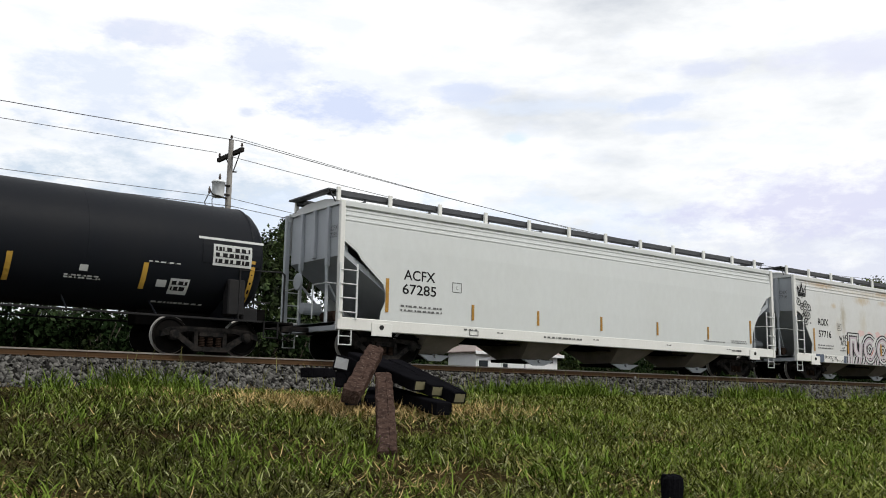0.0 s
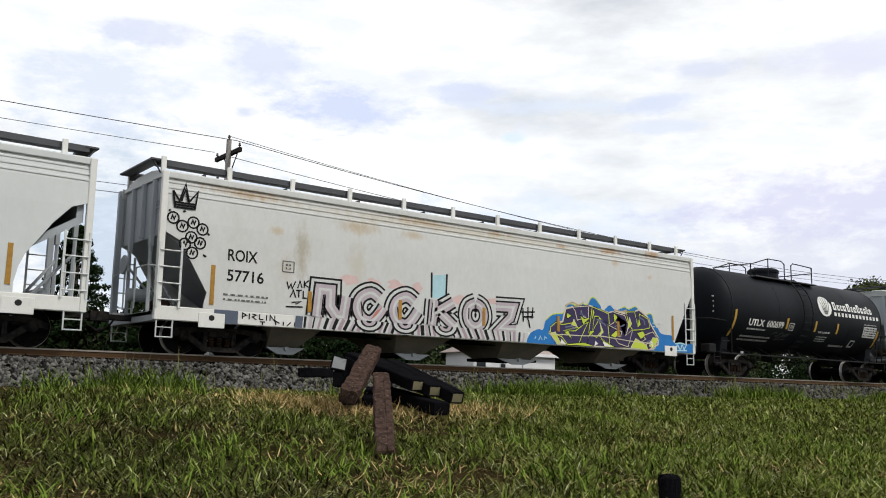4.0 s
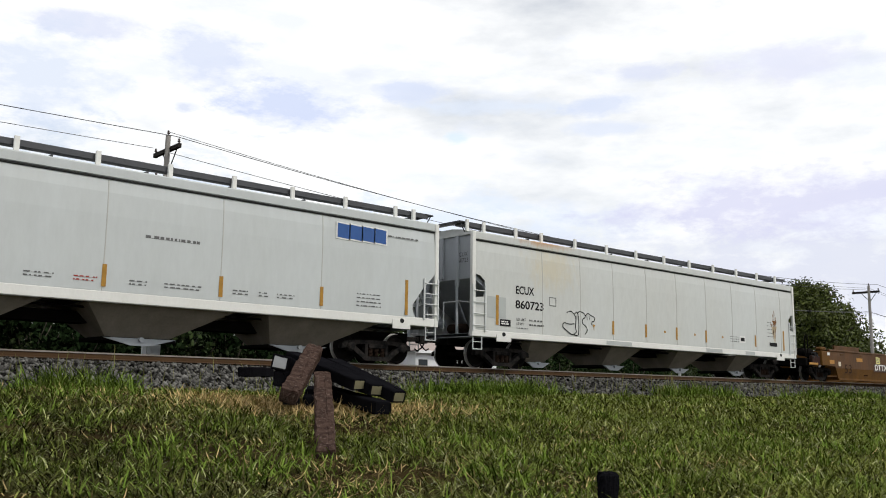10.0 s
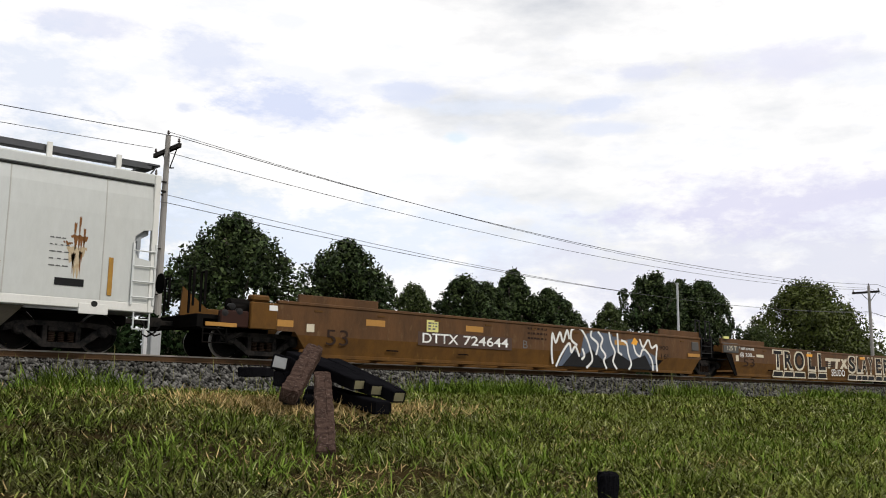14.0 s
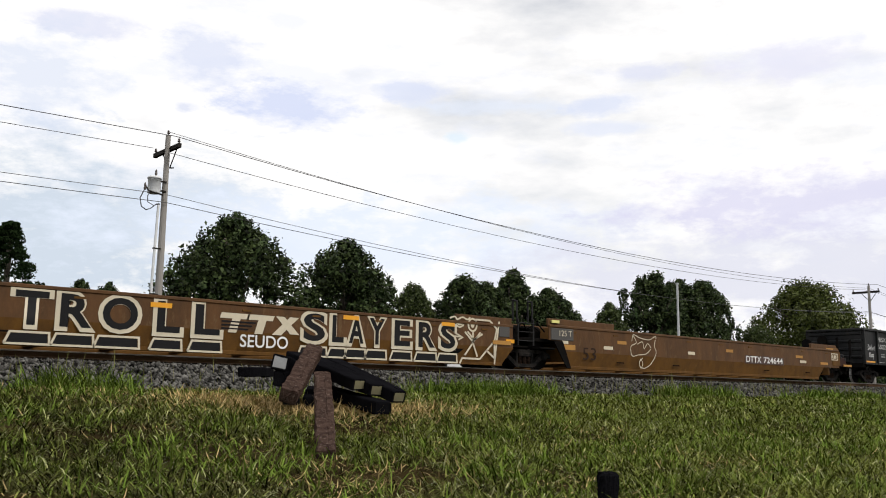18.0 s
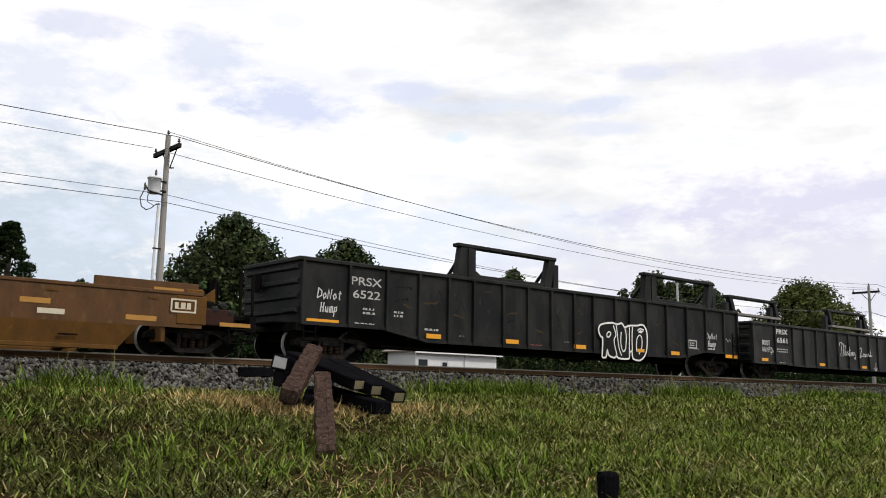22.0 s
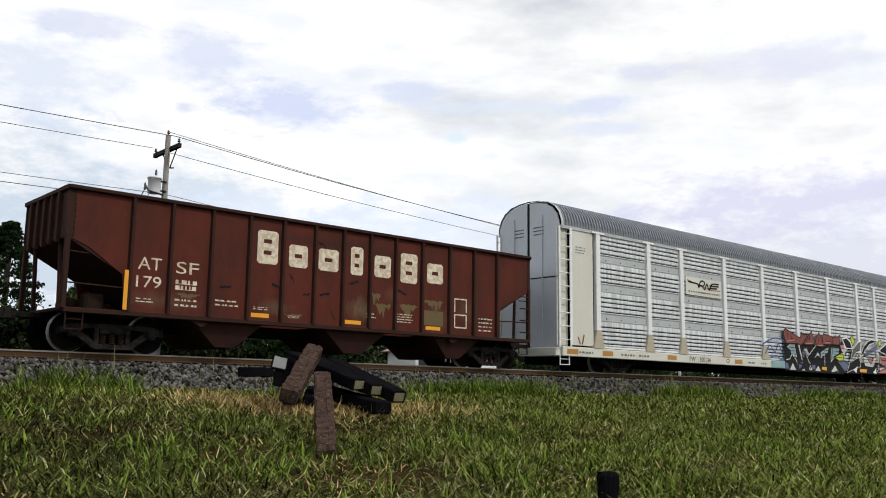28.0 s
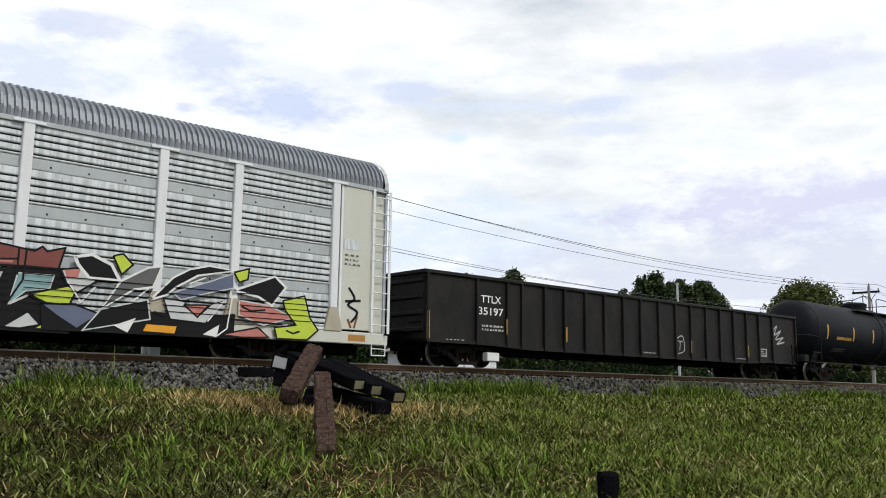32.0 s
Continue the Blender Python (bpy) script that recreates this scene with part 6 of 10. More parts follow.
    strokes(c, [[(2.05, 0.9), (2.05, 1.05), (2.15, 1.0), (2.06, 0.96)], [(2.22, 0.9), (2.22, 1.05)], [(2.3, 1.04), (2.4, 1.02), (2.3, 0.97), (2.4, 0.9)], [(2.48, 1.05), (2.48, 0.92), (2.58, 0.92)], [(2.66, 0.9), (2.66, 1.04)],
                [(2.75, 0.9), (2.75, 1.04), (2.87, 0.9), (2.87, 1.04)], [(2.5, 0.86), (2.62, 0.86)], [(2.56, 0.86), (2.56, 0.78)], [(2.9, 0.8), (2.9, 0.9), (3.0, 0.85)], [(3.1, 0.8), (3.1, 0.9)], [(3.2, 0.8), (3.3, 0.9)], [(3.4, 0.8), (3.4, 0.9)]], 0.03, "ink_black", -1.612)
    pink_piece(c, y)
    blue_piece(c, y)
    bars_end(c, "ROIX 57716")


def pink_piece(c, y):
    """Six fat capitals in mauve and black inside one shared outline, over a striped base."""
    c_arc = [(0.34, 1.74), (0.1, 1.87), (-0.2, 1.72), (-0.3, 1.42), (-0.16, 1.16), (0.1, 1.08), (0.3, 1.24), (0.48, 1.5)]
    letters = ([[(4.0, 1.1), (4.06, 1.84), (4.36, 1.84), (4.36, 1.4), (4.56, 1.14), (4.74, 1.14), (4.82, 1.7)]],
               [curve_pts([(5.45 + a, b) for a, b in c_arc], 4)],
               [curve_pts([(6.55 + a, b - 0.02) for a, b in c_arc], 4)],
               [[(7.5, 1.1), (7.56, 1.84)], [(7.6, 1.45), (8.22, 1.82)], [(7.75, 1.5), (8.25, 1.12)]],
               [curve_pts([(9.0 + 0.31 * math.cos(a * 0.7854 + 1.57), 1.5 + 0.36 * math.sin(a * 0.7854 + 1.57)) for a in range(9)], 3)],
               [[(9.75, 1.82), (10.42, 1.84), (10.3, 1.5), (9.9, 1.16), (10.52, 1.16)]])
    # washes of spray behind
    for k, (x, z, w, h) in enumerate(((4.9, 2.18, 0.5, 0.3), (5.6, 2.16, 0.4, 0.25), (6.3, 2.16, 0.5, 0.28), (7.0, 2.14, 0.35, 0.3), (8.4, 1.9, 0.5, 0.3), (9.6, 1.98, 0.9, 0.16))):
        ink(c, [(x + w * 0.5 * math.cos(a * 0.6283) * (1 + 0.35 * math.sin(3 * a + k)), z + h * 0.5 * math.sin(a * 0.6283) * (1 + 0.3 * math.sin(2 * a + k))) for a in range(10)], "ink_pale_pink", y, 0.0025 + 0.0003 * k)
    ink(c, [(7.5, 1.9), (7.94, 1.9), (7.94, 2.62), (7.5, 2.56)], "ink_pale_blue", y, 0.0048)
    strokes(c, [[(7.47, 1.9), (7.46, 2.64)], [(7.96, 1.9), (7.98, 2.64)]], 0.06, "ink_black", y, 0.0052)
    for k, (w, material) in enumerate(((0.64, "ink_black"), (0.53, "ink_pale"), (0.38, "ink_black"), (0.27, "ink_lilac"), (0.07, "ink_pale"))):
        for q in letters:
            strokes(c, q, w, material, y, 0.006 + 0.0014 * k)
    strokes(c, [[(4.12, 1.15), (4.16, 1.7)], [(7.45, 1.2), (7.5, 1.75)], [(5.3, 1.2), (5.25, 1.6)], [(6.42, 1.2), (6.36, 1.55)], [(8.75, 1.35), (8.76, 1.7)]], 0.035, "ink_black", y, 0.0135)
    ink(c, [(5.55, 1.12), (5.75, 1.28), (5.9, 1.5), (5.7, 1.36)], "ink_rose", y, 0.0142)
    base = [(3.4, 0.76), (3.42, 1.08), (10.98, 1.08), (10.93, 0.78)]
    ink(c, base, "ink_pale", -1.612, 0.014)
    # the letters' feet run down over the sill in stripes and loops
    rr = random.Random(3)
    cols, x, k = ("ink_black", "ink_pale", "ink_lilac", "ink_black", "ink_pale", "ink_mauve", "ink_pale"), 3.66, 0
    groups = {}
    while x < 10.85:
        w = rr.uniform(0.05, 0.11)
        lean = 0.16 * math.sin(0.9 * x)
        if cols[k % 7] != "ink_pale":
            groups.setdefault(cols[k % 7], []).append(([(x, 0.78), (x - lean, 1.08)], w * rr.uniform(0.8, 1.2)))
        x, k = x + w, k + 1
    for n, (m, ls) in enumerate(groups.items()):
        for q, w in ls:
            strokes(c, [q], w, m, -1.612, 0.0155 + 0.0008 * n)
    for cx in (5.5, 6.62, 7.95):
        for n, (r, m) in enumerate(((0.44, "ink_black"), (0.37, "ink_pale"), (0.26, "ink_black"), (0.2, "ink_lilac"), (0.09, "ink_black"))):
            ink(c, [(cx + r * math.cos(math.pi + a * math.pi / 10), 1.085 + 0.7 * r * math.sin(math.pi + a * math.pi / 10)) for a in range(11)], m, -1.612, 0.019 + 0.0008 * n)
    ink(c, [(3.4, 0.77), (3.42, 1.08), (3.62, 1.08), (3.6, 0.77)], "ink_slate", -1.612, 0.016)
    strokes(c, [[(10.78, 1.85), (10.8, 1.42)], [(10.98, 1.9), (10.98, 1.5)], [(11.18, 1.9), (11.14, 1.55)], [(10.72, 1.72), (11.25, 1.76)], [(10.8, 1.58), (11.2, 1.6)], [(11.0, 1.5), (11.06, 1.25)]], 0.05, "ink_black", y)
    for x in (3.78, 6.45, 9.3):
        plate(c, "reflector_strip", x - 0.05, x + 0.05, 1.2, 1.75, "strip_yellow", y, 0.024)


def blue_piece(c, y):
    """Purple and lime wild-style letters with cream edges on a cloud of blue."""
    y = -1.611
    cloud = [(10.9, 0.77), (10.98, 0.94), (11.12, 1.11), (11.41, 1.23), (11.59, 1.22), (11.7, 1.54), (12.0, 1.75), (12.42, 1.82), (12.57, 2.08), (12.78, 2.15), (13.01, 2.1), (13.23, 2.2), (13.46, 2.17), (13.62, 2.4), (13.8, 2.43), (14.03, 2.23), (14.16, 2.02),
             (14.39, 2.19), (14.54, 2.23), (14.73, 2.08), (15.01, 2.17), (15.19, 2.24), (15.38, 2.17), (15.7, 2.29), (15.9, 2.17), (16.17, 2.05), (16.5, 2.08), (16.61, 1.79), (16.79, 1.6), (17.0, 1.4), (17.56, 1.36), (17.63, 1.12), (18.66, 1.1), (18.68, 0.78)]
    ink(c, curve_pts(cloud, 3), "ink_blue", y, 0.004)
    strokes(c, [curve_pts(cloud[5:16], 3), curve_pts(cloud[20:29], 3)], 0.035, "ink_lime", y, 0.005)
    strokes(c, [curve_pts([(12.5, 2.05), (12.8, 2.2), (13.1, 2.12), (13.3, 2.25)], 4), curve_pts([(14.7, 2.1), (15.0, 2.05), (15.3, 2.12)], 4), curve_pts([(15.8, 2.22), (16.1, 1.95), (16.4, 1.9)], 4)], 0.06, "rust_stain", y, 0.0055)
    ink(c, [(11.8, 1.11), (11.92, 1.38), (12.38, 1.57), (12.5, 2.0), (12.84, 2.08), (13.51, 2.18), (13.69, 2.16), (14.42, 2.0), (14.64, 2.06), (15.2, 2.04), (15.64, 2.13), (15.9, 2.22), (16.32, 1.98), (16.47, 1.72), (16.84, 1.27), (16.84, 1.0), (16.36, 0.78), (12.32, 0.78)], "ink_cream", y, 0.006)
    ink(c, [(11.86, 1.13), (11.97, 1.34), (12.42, 1.52), (12.55, 1.95), (12.86, 2.03), (13.51, 2.13), (13.68, 2.11), (14.4, 1.95), (14.64, 2.01), (15.2, 1.98), (15.64, 2.08), (15.88, 2.16), (16.27, 1.94), (16.42, 1.7), (16.78, 1.26), (16.78, 1.02), (16.32, 0.82), (12.35, 0.82)], "ink_purple", y, 0.0072)
    lift = 0.008
    shards = (((11.85, 1.11), (12.08, 1.18), (12.32, 0.78), (12.16, 0.78)), ((12.46, 1.16), (12.61, 1.28), (12.79, 0.98), (12.57, 1.12)), ((12.58, 1.84), (12.78, 1.75), (12.59, 1.64), (12.54, 1.73)), ((12.86, 1.65), (13.01, 1.41), (12.76, 1.45), (12.82, 1.54)),
              ((13.13, 1.81), (13.26, 1.49), (13.59, 1.75), (13.31, 1.69)), ((13.69, 2.09), (13.78, 1.93), (13.65, 1.65), (13.67, 1.81)), ((14.0, 1.65), (14.16, 1.3), (13.97, 1.12), (14.07, 1.35)), ((13.55, 1.3), (13.78, 1.32), (13.51, 1.08), (13.41, 0.79)),
              ((14.64, 1.99), (14.83, 1.86), (14.69, 1.65), (14.65, 1.79)), ((15.39, 1.89), (15.5, 1.66), (15.28, 1.44), (15.34, 1.68)))
    more = (((15.84, 1.93), (15.95, 1.67), (15.76, 1.54), (15.82, 1.75)), ((15.73, 1.36), (16.05, 1.45), (16.16, 1.28), (15.93, 1.15)), ((16.34, 0.94), (16.53, 1.25), (16.8, 1.21), (16.54, 0.84)), ((12.42, 0.8), (13.29, 0.9), (13.75, 0.8), (12.64, 0.78)),
            ((14.09, 1.04), (14.69, 0.82), (15.43, 0.84), (14.22, 0.79)), ((15.43, 0.83), (15.68, 1.16), (16.2, 0.96), (16.27, 0.79)), ((14.5, 1.2), (14.75, 1.4), (14.95, 1.3), (14.7, 1.12)))
    letters = ([(11.9, 1.32), (12.12, 1.48), (12.39, 1.42), (12.82, 1.51), (13.02, 1.39), (12.82, 1.35), (12.37, 1.23), (12.94, 1.25), (13.32, 1.5), (13.48, 1.57), (13.17, 1.06), (13.07, 0.84), (12.58, 0.84), (12.36, 1.05), (11.9, 1.17)],
               [(12.85, 2.03), (13.49, 2.12), (13.51, 1.71), (13.3, 1.77), (13.18, 1.98), (13.17, 1.68), (13.03, 1.64), (12.93, 1.95)],
               [(13.69, 2.11), (14.4, 1.93), (14.45, 1.54), (14.18, 1.69), (13.93, 1.83), (13.76, 1.82), (13.67, 1.26), (14.0, 1.73), (14.36, 1.65), (14.45, 0.93), (14.09, 1.07), (14.02, 1.29), (13.85, 1.11), (13.53, 1.25)],
               [(14.67, 1.99), (15.17, 1.92), (15.27, 1.73), (14.97, 1.59), (14.72, 1.68), (14.48, 1.54), (15.04, 1.37), (14.98, 1.19), (14.68, 1.17), (14.87, 0.96), (15.31, 0.87), (15.54, 1.46), (15.17, 1.21), (15.4, 1.63)],
               [(15.26, 2.05), (15.64, 2.08), (15.79, 1.6), (15.9, 2.02), (16.3, 1.88), (16.38, 1.59), (16.05, 1.51), (15.54, 1.46), (15.34, 1.74)],
               [(16.06, 1.27), (16.52, 1.43), (16.76, 1.21), (16.33, 1.06), (15.94, 0.88), (15.69, 0.9), (16.2, 1.17)])
    for k, q in enumerate(letters):
        strokes(c, [q + [q[0]]], 0.1, "ink_black", y, lift)
        strokes(c, [q + [q[0]]], 0.055, "ink_cream" if k % 2 else "ink_lime", y, lift + 0.0006)
        ink(c, q, "ink_purple", y, lift + 0.0012)
        cx, cz = sum(p[0] for p in q) / len(q), sum(p[1] for p in q) / len(q)
        strokes(c, [[(cx + (px - cx) * 0.6, cz + (pz - cz) * 0.6) for px, pz in q[2:6]]], 0.045, "ink_steel", y, lift + 0.0016)
        lift += 0.0018
    for k, q in enumerate(shards + more):
        ink(c, q, "ink_lime", y, lift)
        strokes(c, [list(q) + [q[0]]], 0.022, "ink_black" if k % 3 else "ink_cream", y, lift + 0.0005)
        lift += 0.0002
    for q in (((12.33, 0.97), (12.53, 0.8), (12.27, 0.8)), ((13.8, 0.99), (13.92, 0.89), (13.75, 0.8)), ((14.12, 0.99), (14.54, 0.82), (14.21, 0.82)), ((16.38, 1.11), (16.53, 1.08), (16.5, 0.87))):
        ink(c, q, "ink_white", y, lift + 0.0008)
    strokes(c, [[(11.84, 1.1), (13.3, 1.12), (14.0, 1.16), (15.4, 1.06), (16.6, 1.02)], [(11.84, 1.12), (12.2, 0.82), (12.5, 0.8)], [(16.84, 1.2), (16.6, 0.84), (16.3, 0.8)]], 0.03, "ink_cream", y, lift + 0.001)
    for x in (12.2, 14.85):
        plate(c, "reflector_strip", x - 0.05, x + 0.05, 1.2, 1.7, "strip_yellow", y, 0.034)
    for k in range(6):
        plate(c, "painted_dot", 16.55 + 0.15 * (k % 3), 16.66 + 0.15 * (k % 3), 1.62 + 0.12 * (k // 3), 1.65 + 0.12 * (k // 3), "ink_pale", y, 0.008)
    strokes(c, [curve_pts([(17.75, 0.88), (17.8, 1.05), (17.95, 0.88), (18.05, 1.06), (18.15, 0.9), (18.25, 1.04)]), curve_pts([(17.7, 1.08), (18.0, 1.12), (18.3, 1.06)]), [(17.75, 0.84), (18.3, 0.86)]], 0.05, "ink_pale_blue", y, 0.008)
    strokes(c, [[(11.25, 0.9), (11.3, 1.0)], [(11.4, 0.88), (11.48, 1.0), (11.55, 0.88)], [(11.65, 0.9), (11.65, 1.0), (11.75, 0.95)]], 0.025, "ink_pale_blue", y, 0.008)


def hopper_third():
    L = 16.23
    c = covered_hopper("covered_hopper", 3.17, L, "pale grey-white covered hopper car with three deep bays", "white_clean",
                       [(1.40, 0.85), (1.48, 1.0), (1.86, 1.02), (2.25, 0.81), (2.49, 0.46), (2.85, 0.06), (4.4, 0.04)],
                       [(1.40, 0.8), (1.48, 0.86), (1.73, 0.95), (2.26, 0.58), (2.82, 0.08), (4.4, 0.05)],
                       (1.14, 1.40), [0.1, 0.79, 1.48, 3.19, 4.86, 6.56, 8.24, 9.89, 11.55, 13.2, 14.91, 15.57],
                       [(2.2, 5.6, 3.0, 4.4, 1.16, 0.42), (6.5, 10.0, 7.2, 8.7, 1.16, 0.4), (10.9, 14.3, 11.4, 12.9, 1.16, 0.42)], seams=(2.05, 3.75, 6.72, 9.48, 12.29))
    y = -1.61
    lettering(c, "GACX", 2.07, 2.63, 0.9, 0.26, "ink_black", y, 0.016)
    lettering(c, "54619", 2.03, 2.13, 0.92, 0.28, "ink_black", y, 0.016)
    for k, words in enumerate(("LD LMT", "LT WT")):
        lettering(c, words, 1.94, 1.63 - 0.16 * k, 0.4 if k == 0 else 0.3, 0.09, "ink_grey", y, 0.012)
        bars(c, 2.46, 1.62 - 0.16 * k, 0.42, 0.1, 1, "ink_grey", y, 21 + k, fill=0.6)
    strokes(c, [[(3.81, 2.4), (4.1, 2.4), (4.1, 2.68), (3.81, 2.68), (3.81, 2.4)]], 0.025, "ink_grey", y)
    lettering(c, "C", 3.92, 2.45, 0.07, 0.09, "ink_grey", y)
    reflector(c, 1.2, 1.48, 2.5, w=0.12)
    for x in (4.0, 6.74, 9.49, 12.3):
        reflector(c, x, 1.5, 2.03)
    reflector(c, 15.08, 1.45, 2.5)
    # the blue mark, in plain shapes
    for x in (12.72, 13.13, 13.54, 13.95):
        ink(c, [(x - 0.03, 3.46), (x + 0.42, 3.44), (x + 0.42, 3.93), (x - 0.03, 3.95)], "ink_white", y, 0.005, "painted_mark")
        ink(c, [(x + 0.01, 3.5), (x + 0.38, 3.48), (x + 0.38, 3.89), (x + 0.01, 3.91)], "ink_navy", y, 0.008, "painted_mark")
    bars(c, 14.4, 3.72, 1.1, 0.07, 1, "ink_grey", y, 22)
    bars(c, 7.6, 2.75, 1.3, 0.12, 1, "ink_grey", y, 23)
    for k, (x, w) in enumerate(((5.1, 0.6), (6.1, 0.5), (7.3, 0.4), (8.1, 0.9), (9.8, 0.4), (10.5, 0.3), (11.0, 0.5))):
        bars(c, x, 1.58, w, 0.16, 2, "ink_grey" if k != 1 else "ink_red", y, 30 + k, fill=0.4)
    bars(c, 13.4, 1.55, 0.8, 0.45, 4, "ink_grey", y, 40, fill=0.3)
    plate(c, "builders_plate", 1.3, 1.62, 1.5, 1.62, "seam_dark", y)
    bars_end(c, "GACX 54619")


def hopper_fourth():
    L = 19.05
    c = covered_hopper("covered_hopper", 20.73, L, "light grey covered hopper car with vertical weld seams", "grey_stained",
                       [(1.18, 0.06), (2.2, 0.06), (2.26, 0.47), (2.44, 0.54), (2.78, 0.51), (2.94, 0.32), (2.98, 0.06), (4.4, 0.04)],
                       [(1.18, 0.06), (2.2, 0.06), (2.26, 0.42), (2.44, 0.5), (2.78, 0.5), (2.94, 0.32), (2.98, 0.06), (4.4, 0.05)],
                       (0.96, 1.18), [0.1, 0.79, 2.19, 3.38, 5.04, 6.72, 8.4, 10.11, 11.75, 13.4, 15.1, 16.7, 18.2],
                       [(2.7, 4.5, 3.2, 4.05, 0.95, 0.28), (6.7, 8.4, 7.05, 8.0, 0.95, 0.3), (10.6, 12.4, 11.0, 12.0, 0.95, 0.3), (14.6, 16.4, 15.0, 16.0, 0.95, 0.3)],
                       seams=(3.04, 4.88, 6.6, 8.48, 10.32, 12.25, 14.09, 15.9, 17.87))
    y = -1.61
    lettering(c, "ECUX", 1.83, 2.47, 0.82, 0.28, "ink_black", y, 0.022)
    lettering(c, "860723", 1.81, 1.98, 1.27, 0.29, "ink_black", y, 0.022)
    for k, words in enumerate(("LD LMT", "LT WT")):
        lettering(c, words, 1.86, 1.58 - 0.15 * k, 0.42 if k == 0 else 0.32, 0.09, "ink_grey", y, 0.01)
        bars(c, 2.42, 1.57 - 0.15 * k, 0.66, 0.1, 1, "ink_grey", y, 41 + k, fill=0.55)
    bars(c, 1.86, 1.29, 0.55, 0.09, 1, "ink_grey", y, 43, fill=0.45)
    strokes(c, [[(3.36, 2.2), (3.66, 2.2), (3.66, 2.48), (3.36, 2.48), (3.36, 2.2)]], 0.025, "ink_grey", y)
    plate(c, "painted_patch", 0.62, 1.4, 1.6, 2.3, "patch_grey", y, 0.003)
    plate(c, "stencil_plate", 1.15, 1.6, 1.36, 1.58, "ink_black", y)
    bars(c, 1.2, 1.4, 0.35, 0.14, 2, "ink_white", y, 42, lift=0.01)
    reflector(c, 1.03, 1.38, 2.36, w=0.11)
    for x in (6.57, 8.42, 10.28, 12.2, 15.78):
        reflector(c, x, 1.38, 1.88, w=0.1)
    reflector(c, 18.05, 1.3, 2.2, w=0.1)
    strokes(c, [curve_pts(q, 4) for q in ([(4.18, 2.02), (4.38, 2.08), (4.56, 1.97), (4.63, 1.8), (4.6, 1.51), (4.66, 1.37), (4.43, 1.26), (4.19, 1.38), (4.0, 1.5), (4.04, 1.65), (4.31, 1.62), (4.56, 1.65)],
                [(4.57, 2.0), (4.69, 2.07), (4.77, 1.81), (4.75, 1.27), (4.52, 1.27)], [(4.69, 2.02), (4.82, 2.1), (5.04, 2.05), (5.1, 1.92), (4.97, 1.83), (4.97, 1.69), (5.13, 1.59), (5.2, 1.45), (5.08, 1.3)],
                [(5.1, 1.97), (5.25, 2.06), (5.4, 2.0), (5.58, 1.93), (5.55, 1.81), (5.45, 1.77), (5.44, 1.66)])], 0.034, "ink_black", y)
    strokes(c, [[(4.68, 1.94), (4.69, 1.8)], [(5.18, 1.96), (5.21, 1.82)], [(5.31, 1.97), (5.33, 1.83)]], 0.02, "ink_black", y)
    ink(c, [(5.48, 1.64), (5.53, 1.7), (5.6, 1.66), (5.57, 1.58), (5.55, 1.47), (5.53, 1.58)], "strip_yellow", y)
    for k in range(5):
        bars(c, 16.75, 2.5 - 0.16 * k, 0.4, 0.05, 1, "ink_grey", y, 50 + k)
    for k, (x, z, w, h) in enumerate(((17.16, 2.62, 0.36, 0.5), (17.22, 2.9, 0.06, 0.5), (17.32, 3.05, 0.05, 0.7), (17.42, 2.8, 0.05, 0.6), (17.2, 2.2, 0.09, 0.75), (17.36, 2.25, 0.07, 0.7), (17.02, 2.45, 0.2, 0.12))):
        stain(c, x, z, w, h, 90 + k, "rust_paint", y)
    stain(c, 17.1, 2.35, 0.42, 0.9, 98, "rust_stain", y)
    plate(c, "warning_decal", 14.6, 15.0, 1.5, 1.78, "ink_white", y)
    plate(c, "warning_mark", 14.66, 14.94, 1.56, 1.72, "ink_black", y, 0.01)
    bars(c, 13.9, 1.48, 0.6, 0.3, 3, "ink_grey", y, 60, fill=0.35)
    plate(c, "stencil_plate", 16.9, 17.5, 1.45, 1.62, "ink_black", y)
    for x in (11.4, 13.3, 9.5):
        plate(c, "painted_dot", x, x + 0.1, 1.62, 1.7, "strip_yellow", y)
    for x0, x1 in ((6.2, 7.6), (12.2, 13.3), (15.0, 15.7)):
        plate(c, "painted_patch", x0, x1, 1.0, 1.14, "patch_grey", -1.612, 0.004)
    bars_end(c, "ECUX 860723")


hopper_first()
hopper_second()
hopper_third()
hopper_fourth()
